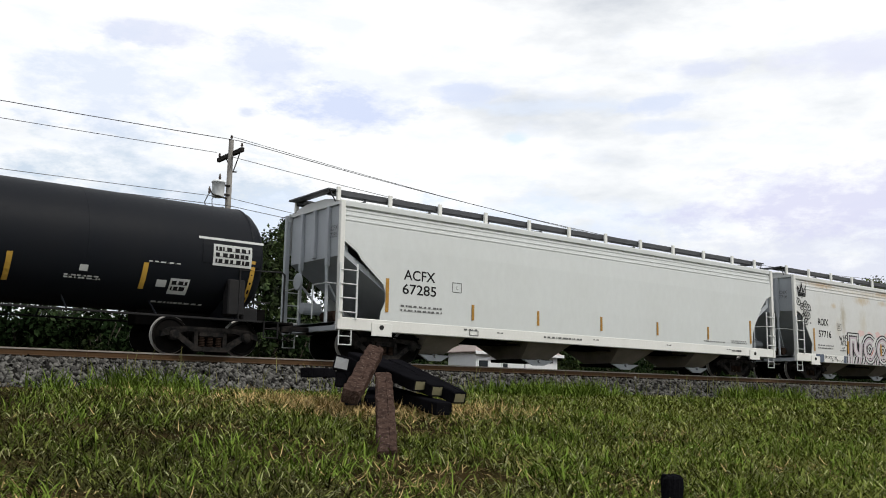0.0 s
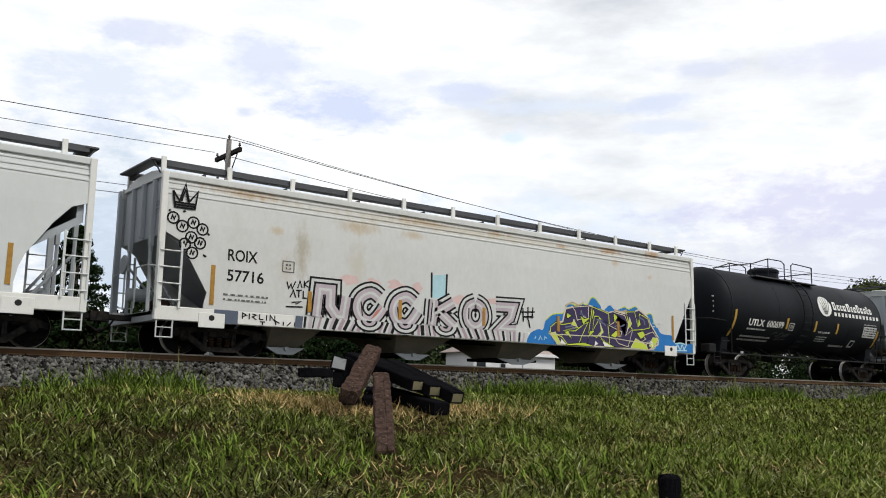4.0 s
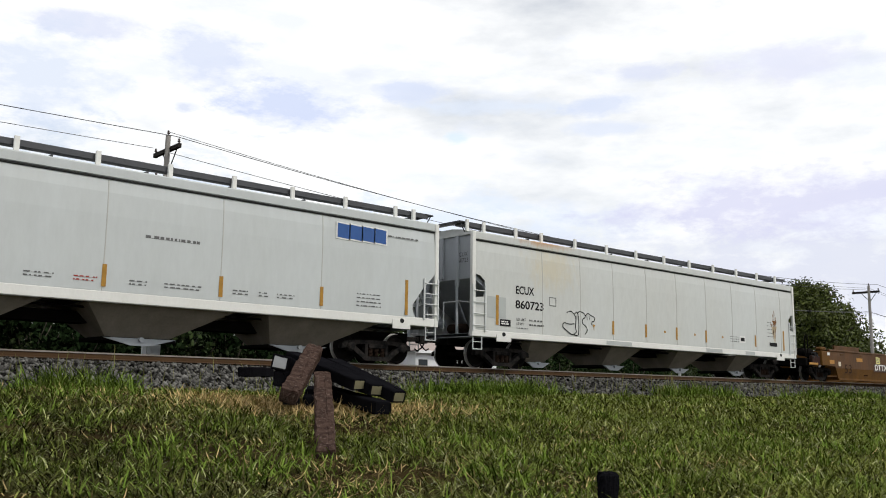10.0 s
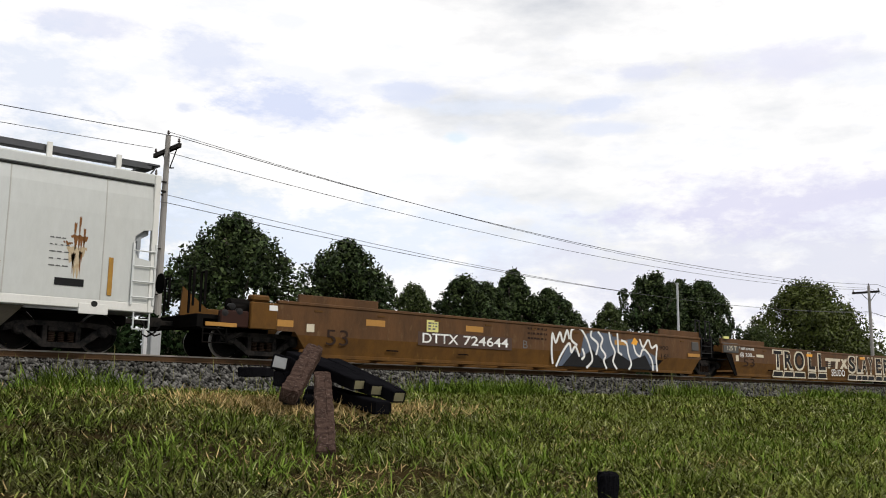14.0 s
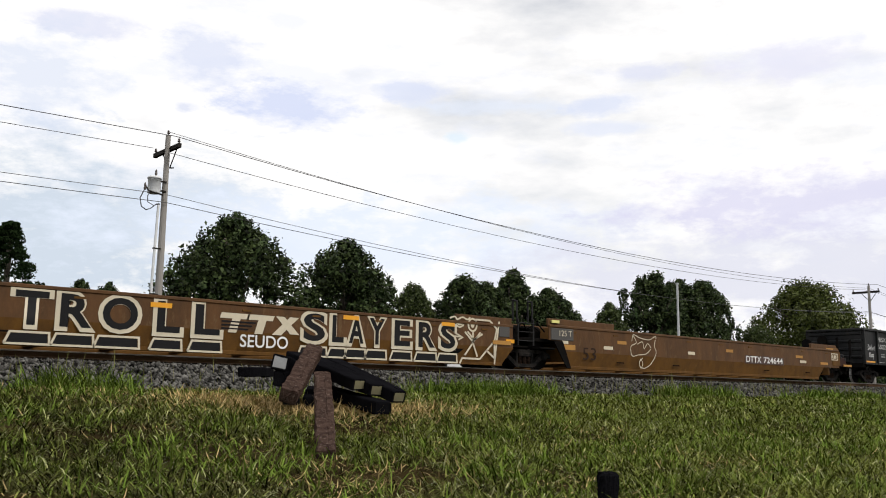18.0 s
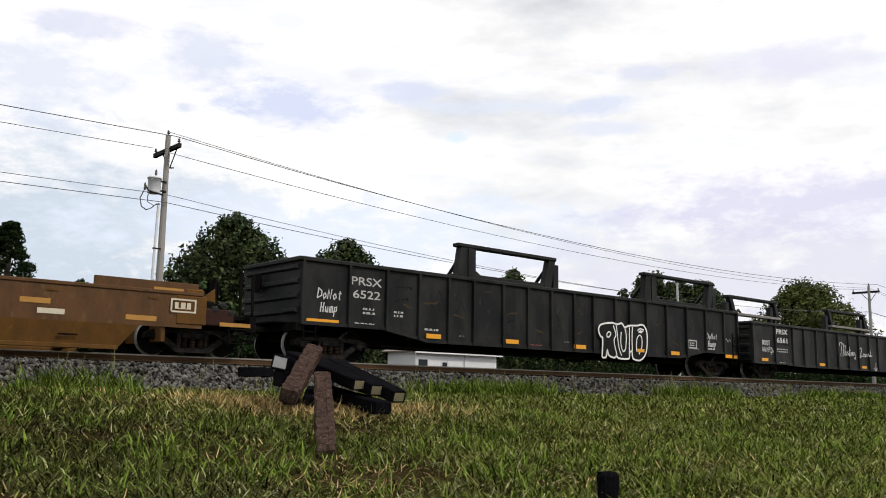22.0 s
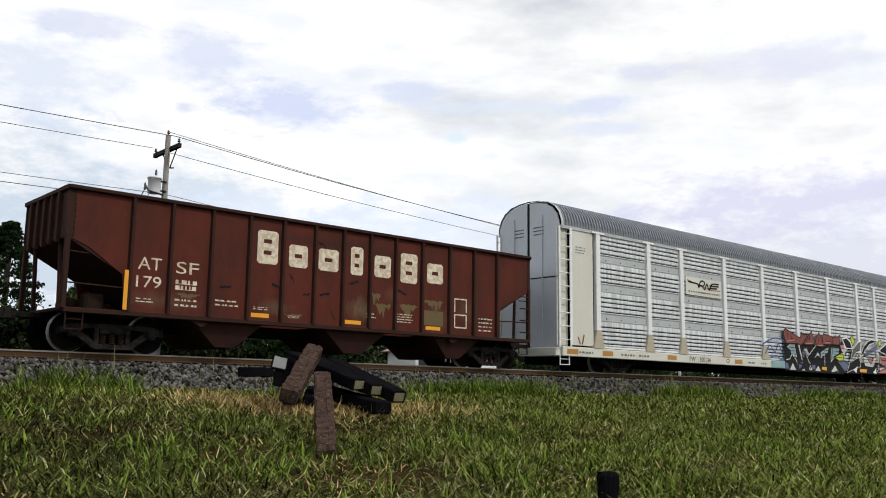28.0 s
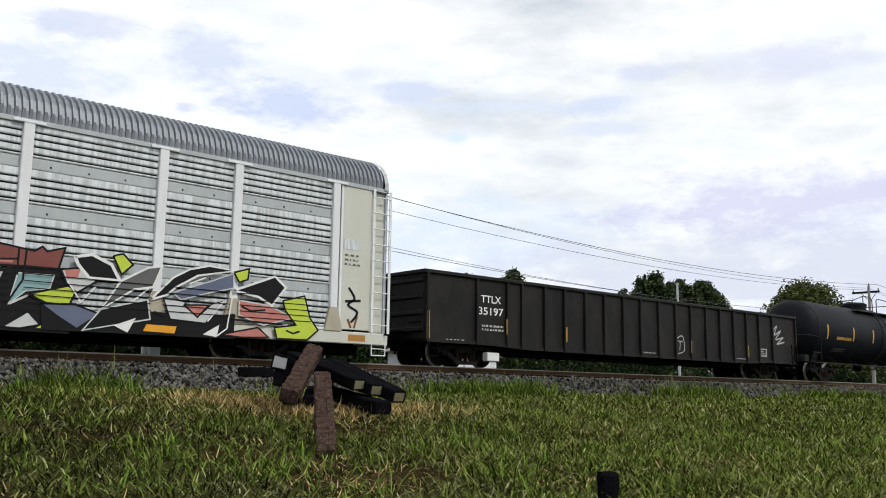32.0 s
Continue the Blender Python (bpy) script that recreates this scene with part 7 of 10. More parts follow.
# ---- tank cars ----
def tank_car(u0, L, r, zc, label, head, platform, ladder_x, trucks, sill_z=0.92):
    """A tank with dished heads on stub sills, a manway platform with railings, a side ladder and grab irons."""
    c = car("tank_car", u0, label)
    rings = []
    for x, k in [(head - 0.56 + a, k) for a, k in ((0, 0.04), (0.02, 0.32), (0.09, 0.62), (0.21, 0.83), (0.37, 0.94), (0.56, 1.0))]:
        rings.append((x, k))
    rings += [(head + (L - 2 * head) * f, 1.0) for f in (0.25, 0.5, 0.75)] + [(L - x, k) for x, k in reversed(rings)]
    part("tank_shell", loft(bmesh.new(), [[(x, r * k * math.cos(a), zc + r * k * math.sin(a)) for a in [j * math.tau / 40 for j in range(40)]] for x, k in rings]), "black_tank", c, "", True)
    for x in (head, L - head):
        part("head_seam", wheel_disc(bmesh.new(), (x, 0, zc), [(r - 0.01, -0.03), (r + 0.008, -0.02), (r + 0.008, 0.02), (r - 0.01, 0.03)], "X", 40), "black_tank", c)
    for f in (0.28, 0.52, 0.76):
        x = head + (L - 2 * head) * f
        part("shell_seam", wheel_disc(bmesh.new(), (x, 0, zc), [(r - 0.01, -0.015), (r + 0.005, -0.01), (r + 0.005, 0.01), (r - 0.01, 0.015)], "X", 40), "black_tank", c)
    # side runner, stub sills, bolsters
    for s in (-1, 1):
        part("side_runner", box(bmesh.new(), 0.1, L - 0.1, s * 1.36 - 0.04, s * 1.36 + 0.04, sill_z - 0.05, sill_z, 0.008), "tank_trim", c)
        for k in range(9):
            x = 1.2 + (L - 2.4) * k / 8
            part("runner_hanger", bar(bmesh.new(), (x, s * 1.34, sill_z - 0.02), (x, s * math.sqrt(max(0.1, r * r - (zc - sill_z - 0.35) ** 2)) * 0.97, sill_z + 0.35), 0.022, 6), "black_tank", c)
    for x0, way in ((0.0, 1), (L, -1)):
        part("stub_sill", box(bmesh.new(), min(x0, x0 + way * 3.2), max(x0, x0 + way * 3.2), -0.3, 0.3, 0.7, zc - r + 0.25, 0.02), "under_iron", c)
        part("end_platform", box(bmesh.new(), min(x0 - way * 0.25, x0 + way * 0.6), max(x0 - way * 0.25, x0 + way * 0.6), -1.4, 1.4, sill_z - 0.06, sill_z, 0.01), "under_iron", c)
        xb = x0 + way * 1.25
        part("saddle", loft(bmesh.new(), [[(xb - q, -0.95, 0.9), (xb + q, -0.95, 0.9), (xb + q, 0.95, 0.9), (xb - q, 0.95, 0.9)] for q in (0.2,)] +
                            [[(xb - 0.2, -1.1, zc - 1.1), (xb + 0.2, -1.1, zc - 1.1), (xb + 0.2, 1.1, zc - 1.1), (xb - 0.2, 1.1, zc - 1.1)]]), "black_tank", c)
        for s in (-1, 1):
            handrail(c, [(x0 + way * 1.2, s * 1.42, sill_z), (x0 + way * 1.2, s * 1.42, 2.15), (x0 + way * 0.1, s * 1.38, 2.2), (x0 - way * 0.2, s * 0.9, 2.2), (x0 - way * 0.2, s * 0.9, sill_z)], "tank_trim", 0.02)
            stirrup(c, x0 + way * 0.35, s * 1.4, sill_z, "tank_trim")
            part("grab_iron", rod(bmesh.new(), [(x0 + way * 0.5, s * 1.5, 1.35), (x0 + way * 0.5, s * 1.56, 1.35), (x0 + way * 0.9, s * 1.56, 1.35), (x0 + way * 0.9, s * 1.5, 1.35)], 0.015), "tank_trim", c)
        part("brake_gear", box(bmesh.new(), min(x0 + way * 0.5, x0 + way * 0.9), max(x0 + way * 0.5, x0 + way * 0.9), -0.95, -0.5, sill_z, sill_z + 0.35, 0.04), "tank_trim", c)
        coupler(c, x0 - way * 0.1, -way)
    # manway, platform, railings
    pa, pb = platform
    pm = (pa + pb) / 2
    zt = zc + r
    part("manway", wheel_disc(bmesh.new(), (pm, 0, zt - 0.12), [(0.62, 0), (0.62, 0.28), (0.66, 0.3), (0.66, 0.4), (0.55, 0.48), (0.2, 0.52)], "Z", 24), "black_tank", c)
    for s in (-1, 1):
        part("walkway", box(bmesh.new(), pa, pb, s * 0.95 - 0.22, s * 0.95 + 0.22, zt - 0.26, zt - 0.21, 0.006), "board", c)
        part("safety_rail", rod(bmesh.new(), [(pa, s * 0.9, zt - 0.22), (pa, s * 0.9, zt + 0.28), (pa + 1.1, s * 0.95, zt + 0.62), (pm - 0.1, s * 0.95, zt + 0.62), (pm + 0.12, s * 0.95, zt + 0.5), (pm + 0.12, s * 0.95, zt - 0.22)], 0.022), "tank_trim", c)
        part("safety_rail", rod(bmesh.new(), [(pm + 0.6, s * 0.95, zt - 0.22), (pm + 0.6, s * 0.95, zt + 0.5), (pm + 0.75, s * 0.95, zt + 0.6), (pb, s * 0.95, zt + 0.55), (pb, s * 0.95, zt - 0.22)], 0.022), "tank_trim", c)
        part("rail_post", bar(bmesh.new(), (pa + 1.1, s * 0.95, zt - 0.22), (pa + 1.1, s * 0.95, zt + 0.62), 0.022), "tank_trim", c)
    for x in (pa, pb):
        part("safety_rail", rod(bmesh.new(), [(x, -0.95, zt + 0.3), (x, 0.95, zt + 0.3)], 0.022), "tank_trim", c)
    la, lb = ladder_x
    for s in (-1, 1):
        lad = None
        pts = [(s * (r + 0.14) * math.cos(a), zc + (r + 0.14) * math.sin(a)) for a in [radians(q) for q in range(-60, 61, 15)]]
        bm = bmesh.new()
        for x in (la, lb):
            rod(bm, [(x, y, z) for y, z in pts], 0.028)
            bar(bm, (x, pts[0][0], pts[0][1]), (x, s * 1.38, sill_z - 0.45), 0.024)
        lad = part("ladder", bm, "black_tank", c)
        for k in range(13):
            a = radians(-62 + 9.8 * k)
            part("rung", bar(bmesh.new(), (la, s * (r + 0.14) * math.cos(a), zc + (r + 0.14) * math.sin(a)), (lb, s * (r + 0.14) * math.cos(a), zc + (r + 0.14) * math.sin(a)), 0.02), "black_tank", lad)
    part("bottom_outlet", wheel_disc(bmesh.new(), (pm, 0, zc - r - 0.4), [(0.1, 0), (0.22, 0.05), (0.22, 0.4), (0.3, 0.5)], "Z", 16), "under_iron", c)
    for x in trucks:
        truck(c, x)
    return c, lambda z: -math.sqrt(max(0.01, r * r - (z - zc) ** 2))


def tank_strip(c, surf, x, z0, z1, w=0.11):
    bm = bmesh.new()
    n = 6
    loft(bm, [[(x - w / 2, surf(z) - 0.012, z), (x + w / 2, surf(z) - 0.012, z), (x + w / 2, surf(z) + 0.002, z), (x - w / 2, surf(z) + 0.002, z)] for z in np.linspace(z0, z1, n)])
    return part("reflector_strip", bm, "strip_amber", c)


def tank_plate(c, surf, x0, x1, z0, z1, material, name="painted_field", lift=0.012, label=""):
    bm = bmesh.new()
    loft(bm, [[(x0, surf(z) - lift, z), (x1, surf(z) - lift, z), (x1, surf(z), z), (x0, surf(z), z)] for z in np.linspace(z0, z1, 5)])
    return part(name, bm, material, c, label)


def emblem_tank():
    c, surf = tank_car(-10.46, 12.75, 1.64, 2.78, "glossy black tank car with a white shell emblem", 1.05, (3.25, 7.45), (5.53, 6.15), (1.8, 10.95))
    lettering(c, "UTLX", 2.15, 2.05, 0.98, 0.27, "ink_white", -1.6, 0.03, lift=0.02, surf=surf)
    lettering(c, "600699", 3.3, 2.05, 1.1, 0.27, "ink_white", -1.6, 0.02, lift=0.02, surf=surf)
    bars(c, 2.15, 1.88, 1.2, 0.1, 1, "ink_pale", -1.6, 70, surf=surf, lift=0.014)
    bars(c, 2.0, 1.45, 1.9, 0.26, 2, "ink_pale", -1.6, 71, surf=surf, lift=0.014, fill=0.45)
    for x, a, b in ((1.28, 1.6, 2.62), (4.64, 2.05, 2.5), (6.63, 2.05, 2.5), (8.26, 2.05, 2.5), (11.5, 1.6, 2.35)):
        tank_strip(c, surf, x, a, b)
    ring = [(4.8, 2.02), (5.1, 2.02), (5.1, 2.3), (4.8, 2.3), (4.8, 2.02)]
    for a, b in zip(ring, ring[1:]):
        tank_plate(c, surf, min(a[0], b[0]) - 0.012, max(a[0], b[0]) + 0.012, min(a[1], b[1]) - 0.012, max(a[1], b[1]) + 0.012, "ink_pale", "stencil")
    bars(c, 4.86, 2.08, 0.18, 0.16, 2, "ink_pale", -1.6, 72, surf=surf, lift=0.014)
    strokes_on(c, [curve_pts([(3.8, 1.75), (4.1, 1.9), (4.2, 1.7), (4.5, 1.9), (4.7, 1.72), (5.0, 1.88), (4.2, 1.6), (4.9, 1.65)])], 0.02, "ink_grey", surf)
    # the round white emblem and the two rows of wordmark, in plain shapes
    bm = bmesh.new()
    n = 28
    pts = [(7.3 + 0.48 * math.cos(k * math.tau / n), 3.2 + 0.44 * math.sin(k * math.tau / n)) for k in range(n)]
    mid = bm.verts.new((7.3, surf(3.2) - 0.03, 3.2))
    vs = [bm.verts.new((x, surf(z) - 0.02, z)) for x, z in pts]
    for k in range(n):
        bm.faces.new((mid, vs[k], vs[(k + 1) % n]))
    part("emblem", bm, "ink_white", c)
    for k in range(5):
        q = -0.28 + 0.14 * k
        strokes_on(c, [curve_pts([(7.3 + q * 1.25, 3.2 + 0.4 * math.sqrt(max(0.05, 1 - (q * 2.2) ** 2))), (7.3 + q * 0.7, 3.1), (7.3 + q * 0.25, 2.86)])], 0.03, "ink_black", surf, 0.036)
    for x, w, h in ((7.95, 0.26, 0.36), (8.27, 0.2, 0.25), (8.53, 0.15, 0.25), (8.74, 0.24, 0.25), (9.06, 0.25, 0.36), (9.37, 0.15, 0.25), (9.58, 0.21, 0.25), (9.85, 0.22, 0.37), (10.13, 0.21, 0.25), (10.4, 0.19, 0.25), (10.64, 0.14, 0.34), (10.84, 0.2, 0.25)):
        tank_plate(c, surf, x, x + w * 0.82, 3.1, 3.1 + h, "ink_white", "wordmark_block", 0.015)
        tank_plate(c, surf, x + w * 0.3, x + w * 0.52, 3.17, 3.03 + h, "black_tank", "wordmark_slot", 0.022)
    x = 7.95
    while x < 11.4:
        tank_plate(c, surf, x, x + 0.15, 2.83, 2.99, "ink_white", "wordmark_block", 0.015)
        x += 0.28
    bars(c, 6.9, 2.0, 0.9, 0.12, 1, "ink_pale", -1.6, 80, surf=surf, lift=0.014)
    bars(c, 6.9, 1.65, 0.8, 0.26, 3, "ink_pale", -1.6, 81, surf=surf, lift=0.014, fill=0.4)
    bars(c, 8.2, 1.5, 1.1, 0.12, 1, "ink_pale", -1.6, 82, surf=surf, lift=0.014)
    tank_plate(c, surf, 9.6, 9.95, 1.55, 1.85, "ink_pale", "placard", 0.014)
    tank_plate(c, surf, 9.65, 9.9, 1.6, 1.8, "black_tank", "placard_panel", 0.02)
    tank_plate(c, surf, 10.3, 11.35, 2.02, 2.5, "ink_pale", "stencil_panel", 0.014)
    bars(c, 10.34, 2.05, 0.98, 0.42, 4, "ink_black", -1.6, 83, surf=surf, lift=0.02, fill=0.55)
    bars(c, 10.3, 2.56, 1.0, 0.06, 1, "ink_pale", -1.6, 84, surf=surf, lift=0.014)
    # number on the head
    for k in range(4):
        part("stencil_bar", box(bmesh.new(), 0.6, 0.72, -1.1, -0.8, 3.1 - 0.2 * k, 3.16 - 0.2 * k), "ink_pale", c)


def strokes_on(c, lines, w, material, surf, lift=0.02):
    bm = bmesh.new()
    for line in lines:
        stroke(bm, line, w, 0)
    for v in bm.verts:
        v.co.y = surf(v.co.z) - lift
    return part("painted_line", bm, material, c)


def first_tank():
    c, surf = tank_car(-69.5, 17.45, 1.46, 2.5, "dusty black tank car with white stencilled panels", 0.9, (6.5, 10.6), (8.2, 8.8), (2.0, 15.75), 0.9)
    for x, a, b in ((11.3, 1.45, 2.05), (14.05, 1.5, 2.1), (16.55, 1.3, 2.4)):
        tank_strip(c, surf, x, a, b)
    tank_plate(c, surf, 15.3, 16.75, 2.25, 2.84, "black_tank", "painted_field", 0.01)
    tank_plate(c, surf, 15.55, 16.5, 2.2, 2.74, "ink_pale", "stencil_panel", 0.016)
    bars(c, 15.6, 2.24, 0.85, 0.46, 3, "ink_black", -1.4, 90, surf=surf, lift=0.022, fill=0.7)
    tank_plate(c, surf, 15.2, 16.8, 2.84, 2.9, "ink_pale", "seam_stripe", 0.012)
    tank_plate(c, surf, 14.36, 14.58, 1.58, 1.74, "ink_pale", "placard", 0.014)
    tank_plate(c, surf, 14.66, 15.1, 1.44, 1.8, "ink_pale", "stencil_panel", 0.014)
    bars(c, 14.7, 1.5, 0.36, 0.26, 2, "ink_black", -1.4, 91, surf=surf, lift=0.02, fill=0.7)
    bars(c, 14.1, 2.12, 0.75, 0.05, 1, "ink_pale", -1.4, 92, surf=surf, lift=0.014)
    bars(c, 14.4, 1.22, 1.2, 0.06, 1, "ink_pale", -1.4, 93, surf=surf, lift=0.014)
    bars(c, 12.4, 1.6, 0.75, 0.1, 2, "ink_pale", -1.4, 94, surf=surf, lift=0.014)
    tank_plate(c, surf, 12.68, 12.85, 1.78, 1.92, "ink_pale", "painted_dot", 0.014)
    part("jacking_bracket", box(bmesh.new(), 15.98, 16.4, -1.42, -1.1, 1.0, 1.9, 0.03), "tank_trim", c)


def last_tank():
    c, surf = tank_car(216.1, 17.0, 1.5, 2.56, "dull black tank car with faded amber lettering", 1.0, (5.6, 9.6), (7.3, 7.9), (2.0, 15.0))
    bars(c, 2.7, 2.05, 1.5, 0.24, 1, "strip_amber", -1.5, 95, surf=surf, lift=0.014)
    for x in (1.8, 4.4, 6.5):
        tank_strip(c, surf, x, 2.1, 2.8)
    bars(c, 2.7, 1.5, 1.2, 0.2, 2, "ink_grey", -1.5, 96, surf=surf, lift=0.014)


first_tank()
emblem_tank()
last_tank()
# ---- articulated well car: three units on shared trucks ----
def well_unit(name, u0, label, left, right, raised, bottom, ends, top=1.56):
    """One well: two deep side sills with a folded lower flange, raised corners, bulkheads and a floor."""
    c = car(name, u0, label)
    bl, br = bottom
    for s in (-1, 1):
        y = s * 1.52
        bm = bmesh.new()
        foot = 1.02 if ends[0][2] == "inner" else 0.74
        prism(bm, [(bl - 0.42, 0.66), (right, 0.66), (right, top - 0.04), (left, top - 0.04), (left, foot), (bl - 0.42 - (foot - 0.66) * 0.75, foot)], min(y, y - s * 0.05), max(y, y - s * 0.05))
        part("side_plate", bm, "brown_well", c)
        bm = bmesh.new()
        a = [(bl, y - s * 0.10, 0.10), (br, y - s * 0.10, 0.10), (br + 0.42, y, 0.66), (bl - 0.42, y, 0.66)]
        b = [(p[0], p[1] - s * 0.05, p[2]) for p in a]
        loft(bm, [a, b])
        part("lower_flange", bm, "brown_lower", c)
        part("bottom_chord", box(bmesh.new(), bl, br, y - s * 0.12 - 0.06, y - s * 0.12 + 0.06, 0.06, 0.16, 0.01), "brown_lower", c)
        part("top_chord", box(bmesh.new(), left, right, y - s * 0.04 - 0.07, y - s * 0.04 + 0.07, top - 0.09, top, 0.015), "brown_well", c)
        for a0, a1 in raised:
            part("raised_chord", box(bmesh.new(), a0, a1, y - s * 0.10 - 0.05, y - s * 0.10 + 0.05, top - 0.02, top + 0.22, 0.012), "brown_well", c)
        for k in range(9):
            x = left + 1.2 + (right - left - 2.4) * k / 8
            part("tie_down_lug", box(bmesh.new(), x - 0.12, x + 0.12, y - 0.02 if s < 0 else y, y if s < 0 else y + 0.02, top - 0.24, top - 0.19), "brown_lower", c)
        for k, x in enumerate((left + 3.6, (left + right) / 2 - 3, (left + right) / 2 + 3.4, right - 3.0)):
            part("drain_slot", box(bmesh.new(), x - 0.2, x + 0.2, y - 0.012 if s < 0 else y, y if s < 0 else y + 0.012, 0.34, 0.38), "under_iron", c)
    for x in (left + 0.9, right - 0.9):
        part("bulkhead", box(bmesh.new(), x - 0.05, x + 0.05, -1.46, 1.46, 0.3, top - 0.02, 0.01), "brown_lower", c)
    n = 10
    for k in range(n):
        x = bl + 0.4 + (br - bl - 0.8) * k / (n - 1)
        part("floor_beam", box(bmesh.new(), x - 0.12, x + 0.12, -1.42, 1.42, 0.14, 0.26, 0.01), "brown_lower", c)
    # decks over the trucks
    for x, way, kind in ends:
        a, b = min(x, x + way * 2.4), max(x, x + way * 2.4)
        part("end_deck", box(bmesh.new(), a, b, -1.2, 1.2, 0.95, 1.08, 0.02), "under_iron", c)
        part("end_beam", box(bmesh.new(), a, b, -0.35, 0.35, 0.72, 0.96, 0.02), "under_iron", c)
        span = sorted((x + way * 1.26, x + way * 1.99)) if kind == "outer" else (left + 0.06, left + 1.16) if way > 0 else (right - 0.6, right - 0.15)
        low, high = (0.75, 1.46) if kind == "outer" else (1.03, 1.45) if way > 0 else (1.0, 1.36)
        for s in (-1, 1):
            part("corner_panel", box(bmesh.new(), *span, min(s * 1.42, s * 1.548), max(s * 1.42, s * 1.548), low, high, 0.02), "brown_lower" if kind == "outer" else "well_grey", c)
        if kind == "outer":
            part("end_sill", box(bmesh.new(), x - 0.08, x + 0.08, -1.45, 1.45, 0.72, 1.05, 0.01), "under_iron", c)
            part("end_step", box(bmesh.new(), min(x, x + way * 0.6), max(x, x + way * 0.6), -1.5, -1.1, 0.68, 0.73, 0.01), "under_iron", c)
            part("end_bracket", box(bmesh.new(), min(x + way * 0.5, x + way * 1.26), max(x + way * 0.5, x + way * 1.26), -1.46, -1.3, 0.76, 1.2, 0.03), "red_dark", c)
            for q, zz in ((0.62, 1.12), (0.8, 1.3), (1.0, 1.18)):
                part("valve", wheel_disc(bmesh.new(), (x + way * q, -1.38, zz), [(0.03, -0.1), (0.09, -0.08), (0.09, 0.06), (0.03, 0.1)], "Y", 10), "tank_trim", c)
            part("hose", rod(bmesh.new(), [(x + way * 0.55, -1.4, 1.1), (x + way * 0.4, -1.46, 0.7), (x + way * 0.7, -1.46, 0.4), (x + way * 1.1, -1.4, 0.62)], 0.025), "under_iron", c)
            part("upper_box", box(bmesh.new(), min(x + way * 1.3, x + way * 1.8), max(x + way * 1.3, x + way * 1.8), -1.5, -1.2, 1.48, 1.66, 0.05), "brown_lower", c)
            for y, h in ((-1.4, 2.1), (-0.75, 2.25), (0.7, 2.1)):
                part("handrail", rod(bmesh.new(), [(x, y, 1.1), (x, y, h), (x + way * 0.06, y - 0.1, h + 0.03), (x + way * 0.06, y - 0.1, 1.3)], 0.03), "under_iron", c)
            part("brake_wheel", wheel_disc(bmesh.new(), (x - way * 0.05, 0.9, 2.0), [(0.24, -0.03), (0.28, -0.02), (0.28, 0.02), (0.24, 0.03)], "X", 18), "under_iron", c)
            part("reflector_strip", box(bmesh.new(), min(x + way * 0.1, x + way * 0.9), max(x + way * 0.1, x + way * 0.9), -1.53, -1.5, 0.76, 0.86), "strip_faded", c)
            part("brake_valve", box(bmesh.new(), min(x + way * 0.9, x + way * 1.4), max(x + way * 0.9, x + way * 1.4), -1.3, -0.9, 1.1, 1.4, 0.06), "under_iron", c)
            part("air_tank", wheel_disc(bmesh.new(), (x + way * 1.6, -0.5, 1.42), [(0.06, -0.5), (0.2, -0.45), (0.2, 0.45), (0.06, 0.5)], "X", 14), "under_iron", c)
            part("diagonal_gusset", prism(bmesh.new(), [(x + way * 0.2, 1.1), (x + way * 1.2, 1.1), (x + way * 0.25, 1.9)], 0.2, 0.26), "brown_lower", c)
            stirrup(c, x + way * 0.35, -1.5, 0.74, "under_iron", 0.6, 0.4)
            coupler(c, x, -way)
        else:
            if way < 0:
                ladder(c, x - 0.8, x - 0.12, 0.78, 1.67, 3, -1.56, "tank_trim")
                part("reflector_strip", box(bmesh.new(), right - 0.88, right - 0.12, -1.56, -1.53, 0.75, 0.88), "strip_faded", c)
            else:
                part("white_decal", box(bmesh.new(), left + 0.1, left + 0.45, -1.56, -1.5, 1.62, 1.72), "ink_lemon", c)
            part("link_housing", box(bmesh.new(), min(x - way * 0.3, x + way * 0.9), max(x - way * 0.3, x + way * 0.9), -1.0, 1.0, 0.7, 1.5, 0.1), "under_iron", c)
            for q in (0.12, 0.8) if way < 0 else ():
                part("handrail", rod(bmesh.new(), [(x + way * q, -1.5, 1.5), (x + way * q, -1.5, 2.25), (x + way * q, -1.3, 2.3), (x + way * q, -1.3, 1.6)], 0.028), "tank_trim", c)
            part("walk_step", box(bmesh.new(), min(x + way * 0.3, x + way * 1.0), max(x + way * 0.3, x + way * 1.0), -1.5, -1.1, 0.7, 0.76, 0.01), "under_iron", c)
            part("link_drawbar", box(bmesh.new(), x - 0.5, x + 0.5, -0.2, 0.2, 0.75, 0.95, 0.03), "under_iron", c)
            guard = [(left + 0.16, 1.0), (left + 0.64, 1.0), (left + 1.06, 0.08), (left + 0.84, 0.08)] if way > 0 else [(x - 1.2, 0.72), (x - 1.75, 0.72), (x - 2.35, 0.12), (x - 2.2, 0.12)]
            part("truck_guard", prism(bmesh.new(), guard, *((-1.56, -1.53) if way > 0 else (-1.5, -1.42))), "under_iron", c)
            for q in range(3):
                part("hose", rod(bmesh.new(), [(x + way * 0.1, -1.2 + 0.3 * q, 1.35), (x + way * 0.35, -1.3 + 0.2 * q, 1.6 - 0.1 * q), (x + way * 0.7, -1.3 + 0.2 * q, 1.3)], 0.025), "under_iron", c)
    return c


